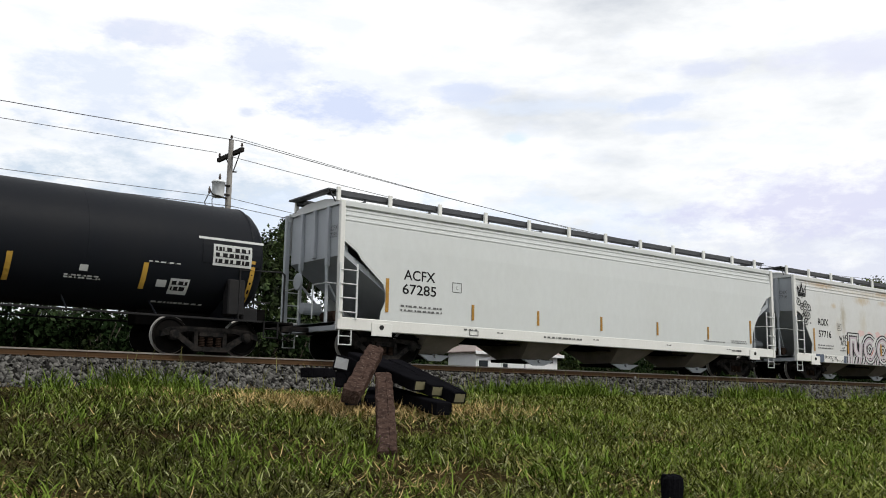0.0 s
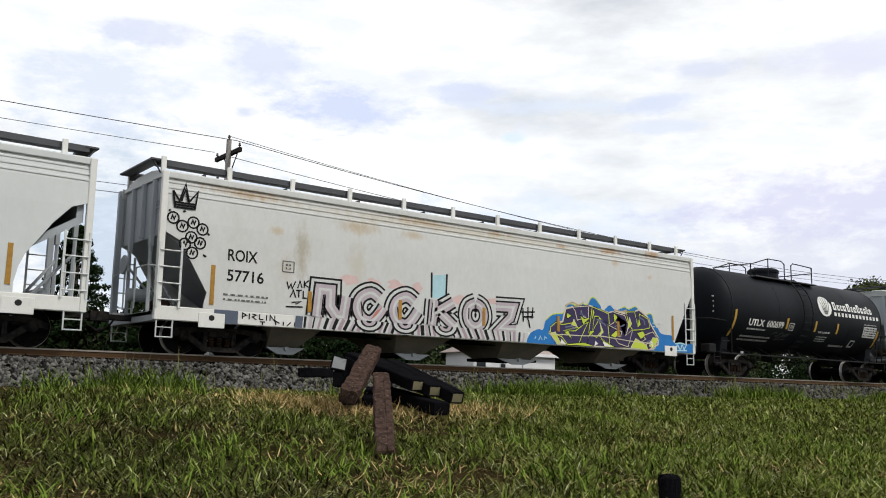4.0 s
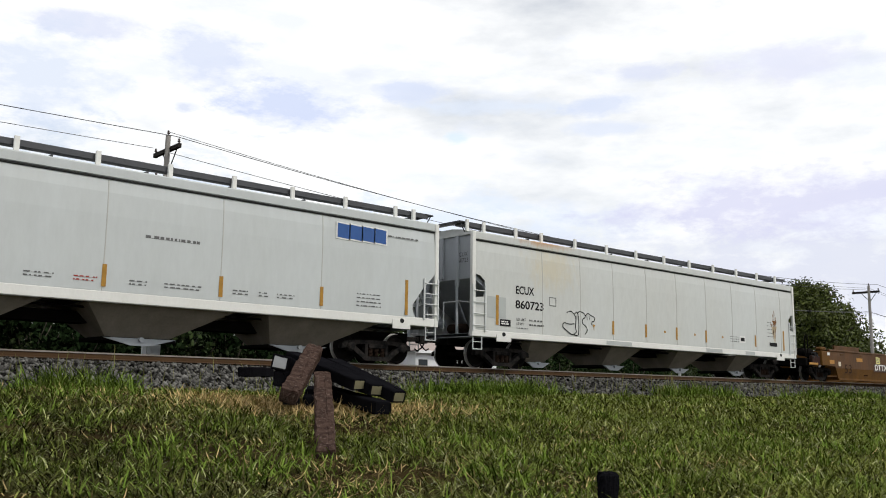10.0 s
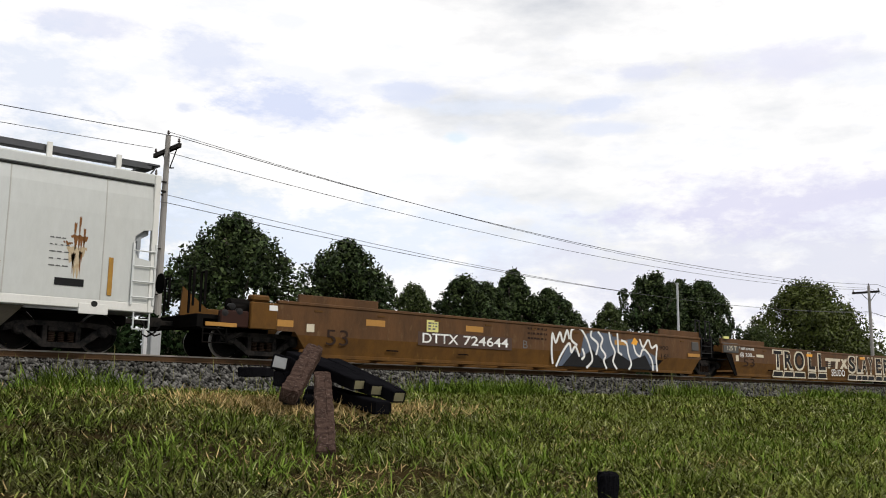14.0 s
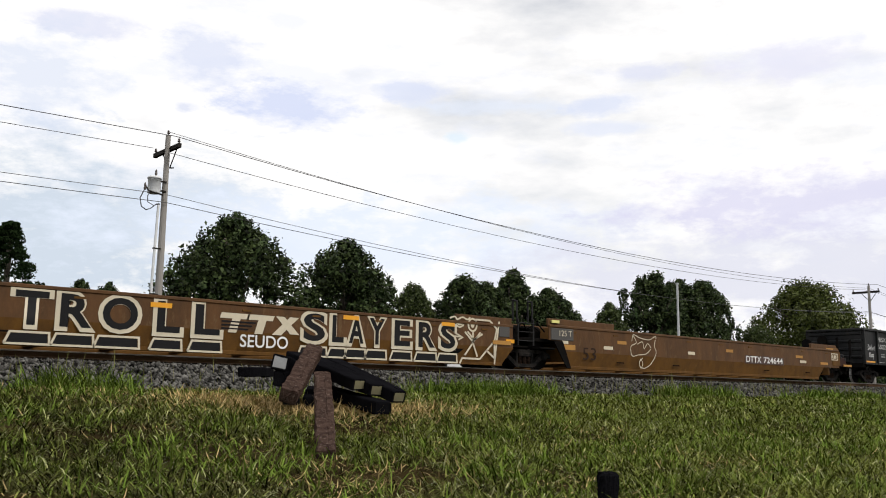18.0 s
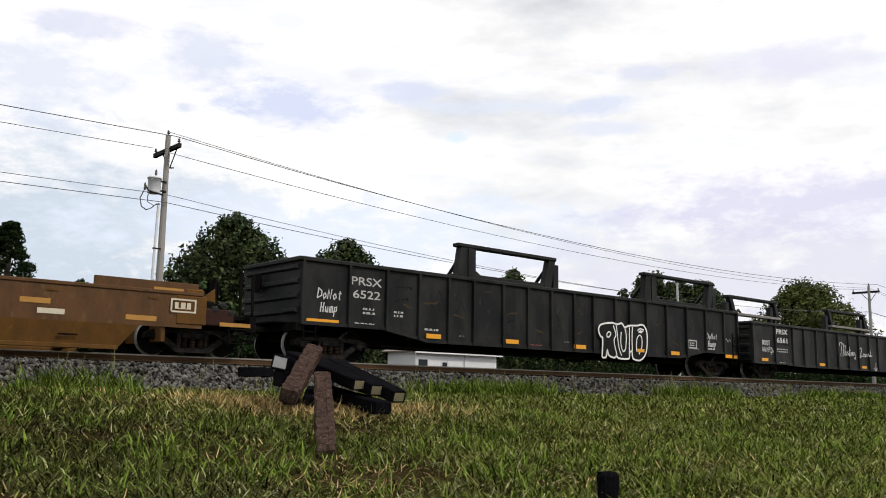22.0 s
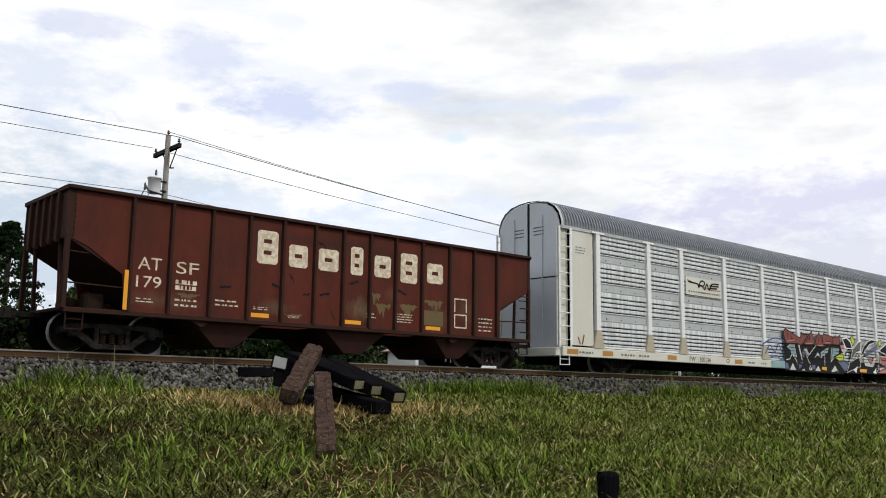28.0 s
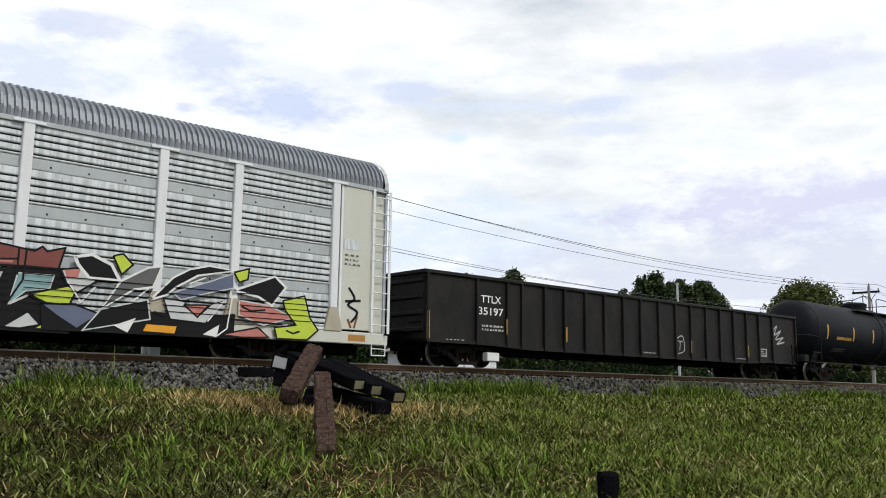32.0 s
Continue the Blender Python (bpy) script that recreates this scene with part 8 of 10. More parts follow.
def well_a():
    c = well_unit("well_car", 41.0, "brown well car unit tagged with white scrawled graffiti", 2.0, 20.4, ((2.64, 5.13), (17.88, 20.4)), (3.0, 19.9), ((0.0, 1, "outer"), (21.2, -1, "inner")))
    y = -1.525
    lettering(c, "53", 3.44, 0.43, 0.7, 0.44, "ink_rusty_black", y, -0.004)
    plate(c, "number_board", 6.5, 10.2, 0.58, 0.99, "patch_brown", y, 0.004)
    lettering(c, "DTTX", 6.65, 0.66, 1.35, 0.3, "ink_white", y, 0.012, lift=0.012)
    lettering(c, "724644", 8.2, 0.66, 1.85, 0.3, "ink_white", y, 0.012, lift=0.012)
    lettering(c, "B", 10.7, 0.68, 0.2, 0.26, "ink_grey", y)
    plate(c, "yellow_placard", 6.8, 7.23, 1.0, 1.36, "ink_lemon", y, 0.012)
    bars(c, 6.85, 1.05, 0.33, 0.26, 3, "ink_grey", y, 5, lift=0.018)
    for x0, x1, z in ((2.0, 2.46, 0.86), (4.7, 5.33, 1.05), (8.3, 9.0, 1.1), (15.2, 15.9, 1.02)):
        plate(c, "reflector_strip", x0, x1, z, z + 0.18, "strip_faded", y)
    plate(c, "white_decal", 2.85, 3.08, 0.76, 0.98, "ink_cream", y)
    plate(c, "white_decal", 1.75, 1.98, 1.26, 1.4, "ink_white", -1.556)
    well_tag(c, y)
    bars(c, 10.9, 0.95, 0.9, 0.5, 3, "ink_rusty_black", y, 15, fill=0.4)
    lettering(c, "900", 17.75, 0.95, 0.56, 0.16, "ink_rusty_black", y, 0.006, "graffiti")
    lettering(c, "16!", 17.85, 0.6, 0.45, 0.2, "ink_rusty_black", y, 0.006, "graffiti")
    truck(c, 1.85, 0.42)
    truck(c, 21.25, 0.48)


def well_tag(c, y):
    """White loops and dark fills scrawled over the side, no words to read."""
    ink(c, [(12.3, 0.15), (12.8, 0.9), (13.4, 0.6), (13.6, 1.3), (14.2, 1.45), (15.0, 1.4), (15.6, 1.2), (16.3, 1.3), (17.0, 0.85), (17.5, 0.7), (17.6, 0.15)], "ink_slate", y, 0.004)
    ink(c, [(12.5, 0.15), (13.1, 0.7), (13.5, 0.5), (14.0, 0.8), (14.6, 0.4), (15.3, 0.75), (16.0, 0.45), (16.9, 0.7), (17.3, 0.15)], "ink_black", y, 0.006)
    lines = [curve_pts([(12.05, 0.2), (12.0, 0.7), (12.05, 1.25), (12.2, 0.95), (12.4, 1.3), (12.55, 1.0), (12.75, 1.4), (12.85, 1.1)]),
             curve_pts([(12.2, 0.12), (12.5, 0.6), (12.85, 0.95), (12.95, 0.65), (13.15, 0.85), (13.35, 0.5)]),
             curve_pts([(13.25, 0.9), (12.95, 1.1), (13.0, 1.45), (13.4, 1.5), (13.7, 1.2), (13.9, 0.8), (14.0, 0.4), (13.7, 0.12)]),
             curve_pts([(14.0, 1.5), (13.95, 1.25), (14.3, 1.0), (14.2, 0.6)]), curve_pts([(14.3, 1.45), (14.55, 1.2), (14.45, 0.9), (14.7, 0.6), (14.6, 0.4), (14.75, 0.12)]),
             curve_pts([(14.9, 1.48), (15.0, 1.1), (15.2, 0.75), (15.1, 0.4), (15.3, 0.12)]), [(15.35, 1.45), (15.4, 0.75), (15.6, 0.65)],
             curve_pts([(15.55, 1.2), (15.85, 1.1), (15.95, 0.7), (16.1, 0.35), (15.95, 0.12)]), curve_pts([(16.2, 1.2), (16.35, 0.8), (16.6, 0.65), (16.75, 0.9), (17.0, 0.85), (17.3, 0.5), (17.35, 0.12)]),
             curve_pts([(16.6, 1.3), (16.8, 1.0), (17.1, 1.3), (17.3, 1.0), (17.6, 1.1), (17.55, 0.6), (17.6, 0.1)]), curve_pts([(13.5, 0.8), (13.6, 0.55), (13.45, 0.4)])]
    strokes(c, lines, 0.085, "ink_white", y, 0.009)
    ink(c, [(16.1, 1.1), (16.3, 1.35), (16.5, 1.2), (16.4, 1.05)], "strip_orange", y, 0.012)


def well_b():
    c = well_unit("well_car", 63.1, "brown well car unit with large outlined graffiti letters", -0.2, 18.0, ((-0.2, 3.05), (15.7, 18.0)), (0.85, 17.6), ((-0.85, 1, "inner"), (19.0, -1, "inner")), 1.42)
    y = -1.525
    spots = [("T", 3.62, 4.38), ("R", 4.52, 5.28), ("O", 5.4, 6.28), ("L", 6.62, 7.27), ("L", 7.53, 8.26), ("S", 10.45, 11.2), ("L", 11.32, 11.78), ("A", 11.85, 12.42), ("Y", 12.5, 13.12), ("E", 13.35, 14.0), ("R", 14.2, 14.9), ("S", 15.02, 15.68)]
    for ch, a, b in spots:
        lettering(c, ch, a - 0.05, 0.42, b - a + 0.1, 0.95, "ink_cream", y, 0.062, "graffiti", 0.006)
        lettering(c, ch, a + 0.05, 0.52, b - a - 0.1, 0.76, "ink_black", y, 0.03, "graffiti", 0.01)
        bm = bmesh.new()
        stroke(bm, [(a - 0.1, 0.10), (a, 0.36), (b, 0.36), (b + 0.02, 0.10), (a - 0.1, 0.10)], 0.05, y - 0.01)
        part("graffiti", bm, "ink_cream", c)
        ink(c, [(a - 0.06, 0.12), (a + 0.02, 0.33), (b - 0.03, 0.33), (b - 0.02, 0.12)], "ink_black", y, 0.007)
    # the road mark in slanted cream blocks with dark stripes
    for x0, x1 in ((8.2, 8.95), (8.9, 9.62)):
        ink(c, [(x0, 0.98), (x0 + 0.04, 1.12), (x1 + 0.04, 1.12), (x1, 0.98)], "ink_cream", y, 0.006)
        ink(c, [(x0 + 0.22, 0.62), (x0 + 0.32, 0.98), (x0 + 0.54, 0.98), (x0 + 0.44, 0.62)], "ink_cream", y, 0.006)
    ink(c, [(9.6, 0.62), (10.1, 1.12), (10.36, 1.12), (9.86, 0.62)], "ink_cream", y, 0.006)
    ink(c, [(9.7, 1.12), (9.94, 1.12), (10.38, 0.66), (10.12, 0.66)], "ink_cream", y, 0.008)
    for k in range(3):
        plate(c, "mark_stripe", 8.25, 8.95 + 0.1 * k, 0.7 + 0.09 * k, 0.74 + 0.09 * k, "ink_black", y, 0.01)
    lettering(c, "SEUDO", 8.75, 0.26, 1.32, 0.33, "ink_white", y, 0.012, "graffiti")
    # the stick figure with a ringed head, framed at the tail
    strokes(c, [[(16.3 + 0.17 * math.cos(k * 0.5236), 1.32 + 0.2 * math.sin(k * 0.5236)) for k in range(13)], [(16.0, 1.08), (16.32, 0.78), (16.62, 1.1)], [(16.32, 1.1), (16.32, 0.75), (16.0, 0.35)], [(16.32, 0.75), (16.5, 0.32)],
                [(16.1, 1.1), (16.36, 0.85), (16.7, 1.05)], [(16.42, 1.42), (16.45, 1.5), (17.0, 1.5), (17.3, 1.25), (17.2, 0.85), (16.6, 0.25), (15.9, 0.25), (15.8, 0.08)], [(16.85, 0.55), (17.2, 0.3), (17.2, 0.85)], [(17.4, 1.5), (17.3, 0.9), (17.2, 0.1)]], 0.06, "ink_cream", y, 0.012)
    ink(c, [(16.3 + 0.08 * math.cos(k * 0.785), 1.32 + 0.1 * math.sin(k * 0.785)) for k in range(8)], "ink_cream", y, 0.013)
    strokes(c, [[(15.5, 0.92), (15.85, 0.92)], [(15.7, 1.0), (15.9, 0.9), (15.75, 0.82)], curve_pts([(15.6, 1.38), (15.8, 1.3), (16.0, 1.4)]), curve_pts([(15.65, 1.28), (15.8, 1.22), (15.95, 1.3)]), curve_pts([(15.4, 1.48), (15.6, 1.54), (15.7, 1.46), (15.9, 1.54), (16.1, 1.48), (16.2, 1.56)])], 0.05, "ink_cream", y)
    lettering(c, "Lost count", 1.05, 1.2, 1.1, 0.15, "ink_white", y, 0.006, "graffiti")
    lettering(c, "@ 200...", 1.05, 0.88, 1.12, 0.2, "ink_white", y, 0.006, "graffiti")
    lettering(c, "53", 1.3, 0.5, 0.85, 0.34, "ink_rusty_black", y, -0.004)
    lettering(c, "125 T", 0.12, 1.13, 0.66, 0.2, "ink_cream", -1.556, lift=0.004)
    plate(c, "white_decal", 0.75, 0.95, 0.7, 0.95, "ink_cream", y)
    for x0, x1, z in ((2.3, 2.85, 0.92), (6.5, 7.0, 1.12), (11.7, 12.2, 1.18), (15.1, 15.6, 1.22), (17.7, 18.05, 0.82)):
        plate(c, "reflector_strip", x0, x1, z, z + 0.12, "strip_orange" if x0 > 6 else "ink_cream", y, 0.016)
    truck(c, 18.95, 0.48)


def well_c():
    c = well_unit("well_car", 83.1, "brown well car unit with a thin white outline drawing", -0.35, 19.4, ((-0.35, 3.0), (16.9, 19.3)), (0.75, 17.5), ((-1.05, 1, "inner"), (20.75, -1, "outer")))
    y = -1.525
    lettering(c, "53", 1.27, 0.4, 0.68, 0.44, "ink_rusty_black", y, -0.004)
    lettering(c, "125 T", 0.1, 1.18, 0.6, 0.2, "ink_cream", -1.556, lift=0.004)
    plate(c, "number_board", 11.25, 14.35, 0.62, 0.98, "patch_brown", y, 0.004)
    lettering(c, "DTTX", 11.36, 0.68, 1.15, 0.27, "ink_white", y, 0.012, lift=0.012)
    lettering(c, "724644", 12.7, 0.68, 1.55, 0.27, "ink_white", y, 0.012, lift=0.012)
    strokes(c, [curve_pts([(3.9, 1.2), (4.0, 1.45), (4.35, 1.35), (4.9, 1.3), (5.3, 1.45), (5.2, 1.1), (5.3, 0.8), (5.0, 0.4), (4.6, 0.2), (4.35, 0.25)]), curve_pts([(4.0, 1.4), (4.15, 1.15), (3.85, 1.0), (3.9, 0.65), (4.3, 0.7), (4.7, 0.75), (5.0, 0.95)]),
                curve_pts([(4.2, 1.1), (4.5, 1.2), (4.6, 0.95), (4.8, 1.15), (5.0, 1.0)]), curve_pts([(4.35, 0.55), (4.5, 0.4), (4.4, 0.2), (4.3, 0.42), (4.5, 0.58)])], 0.032, "ink_cream", y)
    plate(c, "white_decal", 0.25, 0.55, 0.92, 1.18, "ink_cream", y)
    plate(c, "reflector_strip", 0.2, 0.9, 0.72, 0.9, "strip_faded", y)
    for x0, x1, z, m in ((2.36, 2.85, 0.82, "ink_cream"), (3.1, 3.6, 1.05, "strip_faded"), (7.3, 7.75, 0.84, "ink_cream"), (9.9, 10.4, 1.05, "strip_faded"), (15.4, 16.0, 1.02, "strip_faded"), (15.75, 16.3, 0.8, "ink_cream"), (17.6, 18.3, 0.78, "strip_faded"), (18.2, 18.9, 1.5, "strip_faded")):
        plate(c, "reflector_strip", x0, x1, z, z + 0.12, m, y)
    strokes(c, [[(18.62, 1.05), (19.2, 1.05), (19.2, 1.35), (18.62, 1.35), (18.62, 1.05)]], 0.04, "ink_cream", -1.556)
    bars(c, 18.7, 1.1, 0.42, 0.2, 1, "ink_cream", -1.556, 33, fill=0.8)
    truck(c, 19.4, 0.42)


well_a()
well_b()
well_c()
# ---- gondolas, open hopper ----
def gondola(name, u0, L, label, top, ribs, belly, paint, trucks):
    """A high-sided gondola: side sheets with outside posts, heavy top chord, ribbed ends and a floor."""
    c = car(name, u0, label)
    low = [(0, belly[0]), (belly[2], belly[0]), (belly[2] + 1.6, belly[1]), (L - belly[3] - 1.6, belly[1]), (L - belly[3], belly[0]), (L, belly[0])]
    for s in (-1, 1):
        y = s * 1.5
        part("side_sheet", prism(bmesh.new(), low + [(L, top - 0.05), (0, top - 0.05)], min(y, y - s * 0.03), max(y, y - s * 0.03)), paint, c)
        part("top_chord", box(bmesh.new(), -0.03, L + 0.03, min(y - s * 0.05, y + s * 0.08), max(y - s * 0.05, y + s * 0.08), top - 0.12, top, 0.02), paint, c)
        part("bottom_sill", prism(bmesh.new(), low + [(x, z + 0.1) for x, z in reversed(low)], min(y - s * 0.04, y + s * 0.05), max(y - s * 0.04, y + s * 0.05)), paint, c)
        for x in [0.05] + list(ribs) + [L - 0.05]:
            z0 = np.interp(x, *zip(*low))
            bm = bmesh.new()
            w = 0.045
            loft(bm, [[(x - w, y, z), (x - w * 0.8, y + s * 0.095, z), (x + w * 0.8, y + s * 0.095, z), (x + w, y, z)] for z in (z0 + 0.02, top - 0.1)])
            part("side_post", bm, paint, c)
    for x0, way in ((0.0, 1), (L, -1)):
        part("end_sheet", box(bmesh.new(), min(x0, x0 + way * 0.04), max(x0, x0 + way * 0.04), -1.5, 1.5, belly[0], top, 0.006), paint, c)
        for k in range(4):
            z = belly[0] + 0.3 + (top - belly[0] - 0.5) * k / 3.4
            bm = bmesh.new()
            loft(bm, [[(x0, y, z), (x0 - way * 0.07, y, z + 0.05), (x0 - way * 0.07, y, z + 0.13), (x0, y, z + 0.18)] for y in (-1.42, 1.42)])
            part("end_rib", bm, paint, c)
        part("end_chord", box(bmesh.new(), min(x0 - way * 0.08, x0 + way * 0.05), max(x0 - way * 0.08, x0 + way * 0.05), -1.56, 1.56, top - 0.12, top, 0.02), paint, c)
        part("end_sill", box(bmesh.new(), min(x0 - way * 0.1, x0 + way * 0.1), max(x0 - way * 0.1, x0 + way * 0.1), -1.5, 1.5, 0.78, belly[0] + 0.06, 0.01), "under_iron", c)
        for s in (-1, 1):
            ladder(c, min(x0 + way * 0.08, x0 + way * 0.5), max(x0 + way * 0.08, x0 + way * 0.5), belly[0] - 0.2, belly[0] + 0.9, 3, s * 1.6, "under_iron") if x0 else None
            stirrup(c, x0 + way * 0.3, s * 1.52, belly[0], "under_iron")
            part("grab_iron", rod(bmesh.new(), [(x0 - way * 0.02, s * 0.9, 1.3), (x0 - way * 0.12, s * 0.9, 1.3), (x0 - way * 0.12, s * 1.3, 1.3), (x0 - way * 0.02, s * 1.3, 1.3)], 0.018), "under_iron", c)
        part("brake_step", box(bmesh.new(), min(x0 - way * 0.4, x0), max(x0 - way * 0.4, x0), -0.9, 0.3, 1.0, 1.05, 0.01), "under_iron", c)
        coupler(c, x0, -way)
    part("brake_wheel", wheel_disc(bmesh.new(), (-0.16, 0.6, top - 0.6), [(0.24, -0.02), (0.28, -0.01), (0.28, 0.02), (0.24, 0.03)], "X", 18), "under_iron", c)
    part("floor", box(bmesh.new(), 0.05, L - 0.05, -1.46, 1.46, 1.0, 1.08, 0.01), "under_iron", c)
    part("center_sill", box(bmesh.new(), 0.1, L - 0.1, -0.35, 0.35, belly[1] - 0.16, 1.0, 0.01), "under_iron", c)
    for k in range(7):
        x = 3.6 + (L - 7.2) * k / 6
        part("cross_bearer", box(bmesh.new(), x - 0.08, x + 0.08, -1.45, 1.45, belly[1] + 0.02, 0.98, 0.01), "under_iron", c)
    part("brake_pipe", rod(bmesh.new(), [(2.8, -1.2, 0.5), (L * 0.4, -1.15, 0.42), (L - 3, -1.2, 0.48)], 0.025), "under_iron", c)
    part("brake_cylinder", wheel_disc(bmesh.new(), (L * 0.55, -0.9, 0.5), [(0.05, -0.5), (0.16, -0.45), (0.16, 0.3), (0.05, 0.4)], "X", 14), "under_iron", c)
    for x in trucks:
        truck(c, x)
    return c


def load_frame(c, x0, x1, z0, z1, y=-1.3, open_end=False):
    """A black steel frame carried in the gondola: wide or splayed legs, end posts, a top and a bottom beam."""
    y0, y1 = y - 0.12, y + 0.12
    if open_end:
        part("end_post", box(bmesh.new(), x0 - 0.1, x0 + 0.18, y0, y1, 1.08, z1 - 0.28, 0.02), "black_gon", c)
        part("frame_leg", prism(bmesh.new(), [(x0 + 0.5, z0), (x0 + 0.72, z0), (x0 + 0.42, z1), (x0 + 0.16, z1)], y0 - 0.03, y1 - 0.03), "black_gon", c)
        part("frame_leg", prism(bmesh.new(), [(x1 - 0.18, z0), (x1 + 0.05, z0), (x1 - 0.28, z1), (x1 - 0.5, z1)], y0 - 0.03, y1 - 0.03), "black_gon", c)
        part("end_post", box(bmesh.new(), x1 - 0.78, x1 - 0.52, y0, y1, 1.08, z1 - 0.24, 0.02), "black_gon", c)
        part("frame_beam", box(bmesh.new(), x0 + 0.1, x1 - 0.2, y0 - 0.05, y1 + 0.03, z1 - 0.04, z1 + 0.09, 0.02), "black_gon", c)
        part("frame_beam", box(bmesh.new(), x0 + 0.45, x1 + 0.12, y0 - 0.05, y1 + 0.05, z0 - 0.05, z0 + 0.08, 0.02), "pale_steel", c, "dusty pale grey bottom beam")
        for x in (x0 + 0.5, x1 - 0.3):
            part("frame_leg", box(bmesh.new(), x - 0.1, x + 0.1, y0, y1, 1.08, z0 - 0.04, 0.02), "black_gon", c)
        part("load_clutter", rod(bmesh.new(), [(x0 + 0.8, y, z0 + 0.05), (x0 + 1.1, y, z0 + 0.24), (x0 + 1.35, y, z0 + 0.06)], 0.05), "black_gon", c)
        return
    part("frame_leg", prism(bmesh.new(), [(x0 - 0.08, z0), (x0 + 0.62, z0), (x0 + 0.6, z1), (x0 + 0.08, z1)], y0, y1), "black_gon", c)
    part("frame_leg", prism(bmesh.new(), [(x1 - 0.66, z0), (x1 - 0.34, z0), (x1 - 0.12, z1 - 0.02), (x1 - 0.42, z1 - 0.02)], y0, y1), "black_gon", c)
    part("end_post", box(bmesh.new(), x1 - 0.2, x1 + 0.06, y0 + 0.02, y1 - 0.02, z0 - 0.05, z1 - 0.16, 0.02), "black_gon", c)
    part("end_post", box(bmesh.new(), x0 + 0.34, x0 + 0.64, y0 - 0.04, y0 + 0.01, z0, z1 - 0.06, 0.01), "black_gon", c)
    part("frame_beam", box(bmesh.new(), x0 - 0.06, x1 - 0.08, y0 - 0.03, y1 + 0.03, z1 - 0.04, z1 + 0.08, 0.02), "black_gon", c)
    part("frame_beam", box(bmesh.new(), x0 + 0.6, x1 - 0.5, y0 + 0.02, y1 - 0.02, z0 + 0.0, z0 + 0.15, 0.02), "black_gon", c)
    part("frame_foot", box(bmesh.new(), x0 - 0.22, x0 + 0.02, y0, y1, z0, z0 + 0.1, 0.02), "black_gon", c)
    part("frame_gusset", prism(bmesh.new(), [(x0 + 0.62, z0 + 0.15), (x0 + 0.95, z0 + 0.15), (x0 + 0.62, z0 + 0.36)], y0 + 0.08, y1 - 0.08), "black_gon", c)
    part("frame_brace", bar(bmesh.new(), (x0 + 0.3, y1, z1 - 0.2), (x0 + 0.3, 0.2, z0 - 0.6), 0.06), "black_gon", c)
    part("frame_brace", bar(bmesh.new(), (x1 - 0.3, y1, z1 - 0.25), (x1 - 0.3, 0.2, z0 - 0.6), 0.06), "black_gon", c)


def smudges(c, spots, y, seed, material="smudge"):
    """Brown scrapes and dull bruises on the side sheets: short ragged strokes."""
    rr = random.Random(seed)
    for x, z, w, lean in spots:
        n = rr.randint(4, 6)
        up = [(x + w * k / n, z + lean * k / n + rr.uniform(0.01, 0.05)) for k in range(n + 1)]
        low = [(a, b - rr.uniform(0.03, 0.09)) for a, b in reversed(up)]
        ink(c, up + low, material, y, 0.004, "scrape")


def scrawl(c, words, x, z, w, h, y, line=0.032, lift=0.008):
    """Handwritten capitals and small letters in single chalk strokes, fitted in a field of w by h metres."""
    shapes = {"D": [[(0, 0), (0.1, 1), (0.8, 0.75), (0.85, 0.3), (0, 0)]], "o": [[(0.5, 0.6), (0.1, 0.35), (0.35, 0), (0.75, 0.25), (0.5, 0.6)]],
              "N": [[(0, 0), (0.1, 0.95), (0.6, 0.05), (0.75, 1)]], "t": [[(0.4, 0.9), (0.35, 0.1), (0.6, 0)], [(0.1, 0.6), (0.75, 0.66)]],
              "H": [[(0.05, 0), (0.1, 1)], [(0.65, 0), (0.7, 1)], [(0.1, 0.5), (0.7, 0.5)]], "u": [[(0.1, 0.6), (0.15, 0.1), (0.5, 0.05), (0.65, 0.6)], [(0.65, 0.6), (0.7, 0)]],
              "m": [[(0.05, 0), (0.1, 0.6)], [(0.1, 0.5), (0.35, 0.6), (0.4, 0)], [(0.4, 0.5), (0.7, 0.6), (0.75, 0)]], "p": [[(0.1, 0.6), (0.12, -0.4)], [(0.1, 0.55), (0.6, 0.6), (0.6, 0.2), (0.1, 0.1)]],
              "O": [[(0.4, 1), (0.05, 0.6), (0.2, 0), (0.65, 0.2), (0.7, 0.8), (0.4, 1)]], "T": [[(0, 1), (0.8, 1)], [(0.4, 1), (0.38, 0)]], "U": [[(0.05, 1), (0.1, 0.1), (0.55, 0.05), (0.65, 1)]],
              "M": [[(0, 0), (0.1, 1), (0.4, 0.4), (0.65, 1), (0.75, 0)]], "P": [[(0.1, 0), (0.1, 1), (0.65, 0.85), (0.6, 0.5), (0.1, 0.45)]]}
    n = len(words)
    for k, ch in enumerate(words):
        for q in shapes.get(ch, ()):
            strokes(c, [[(x + w * (k + 0.95 * a) / n + 0.1 * b * h, z + b * h) for a, b in q]], line, "ink_chalk", y, lift, "chalk_writing")


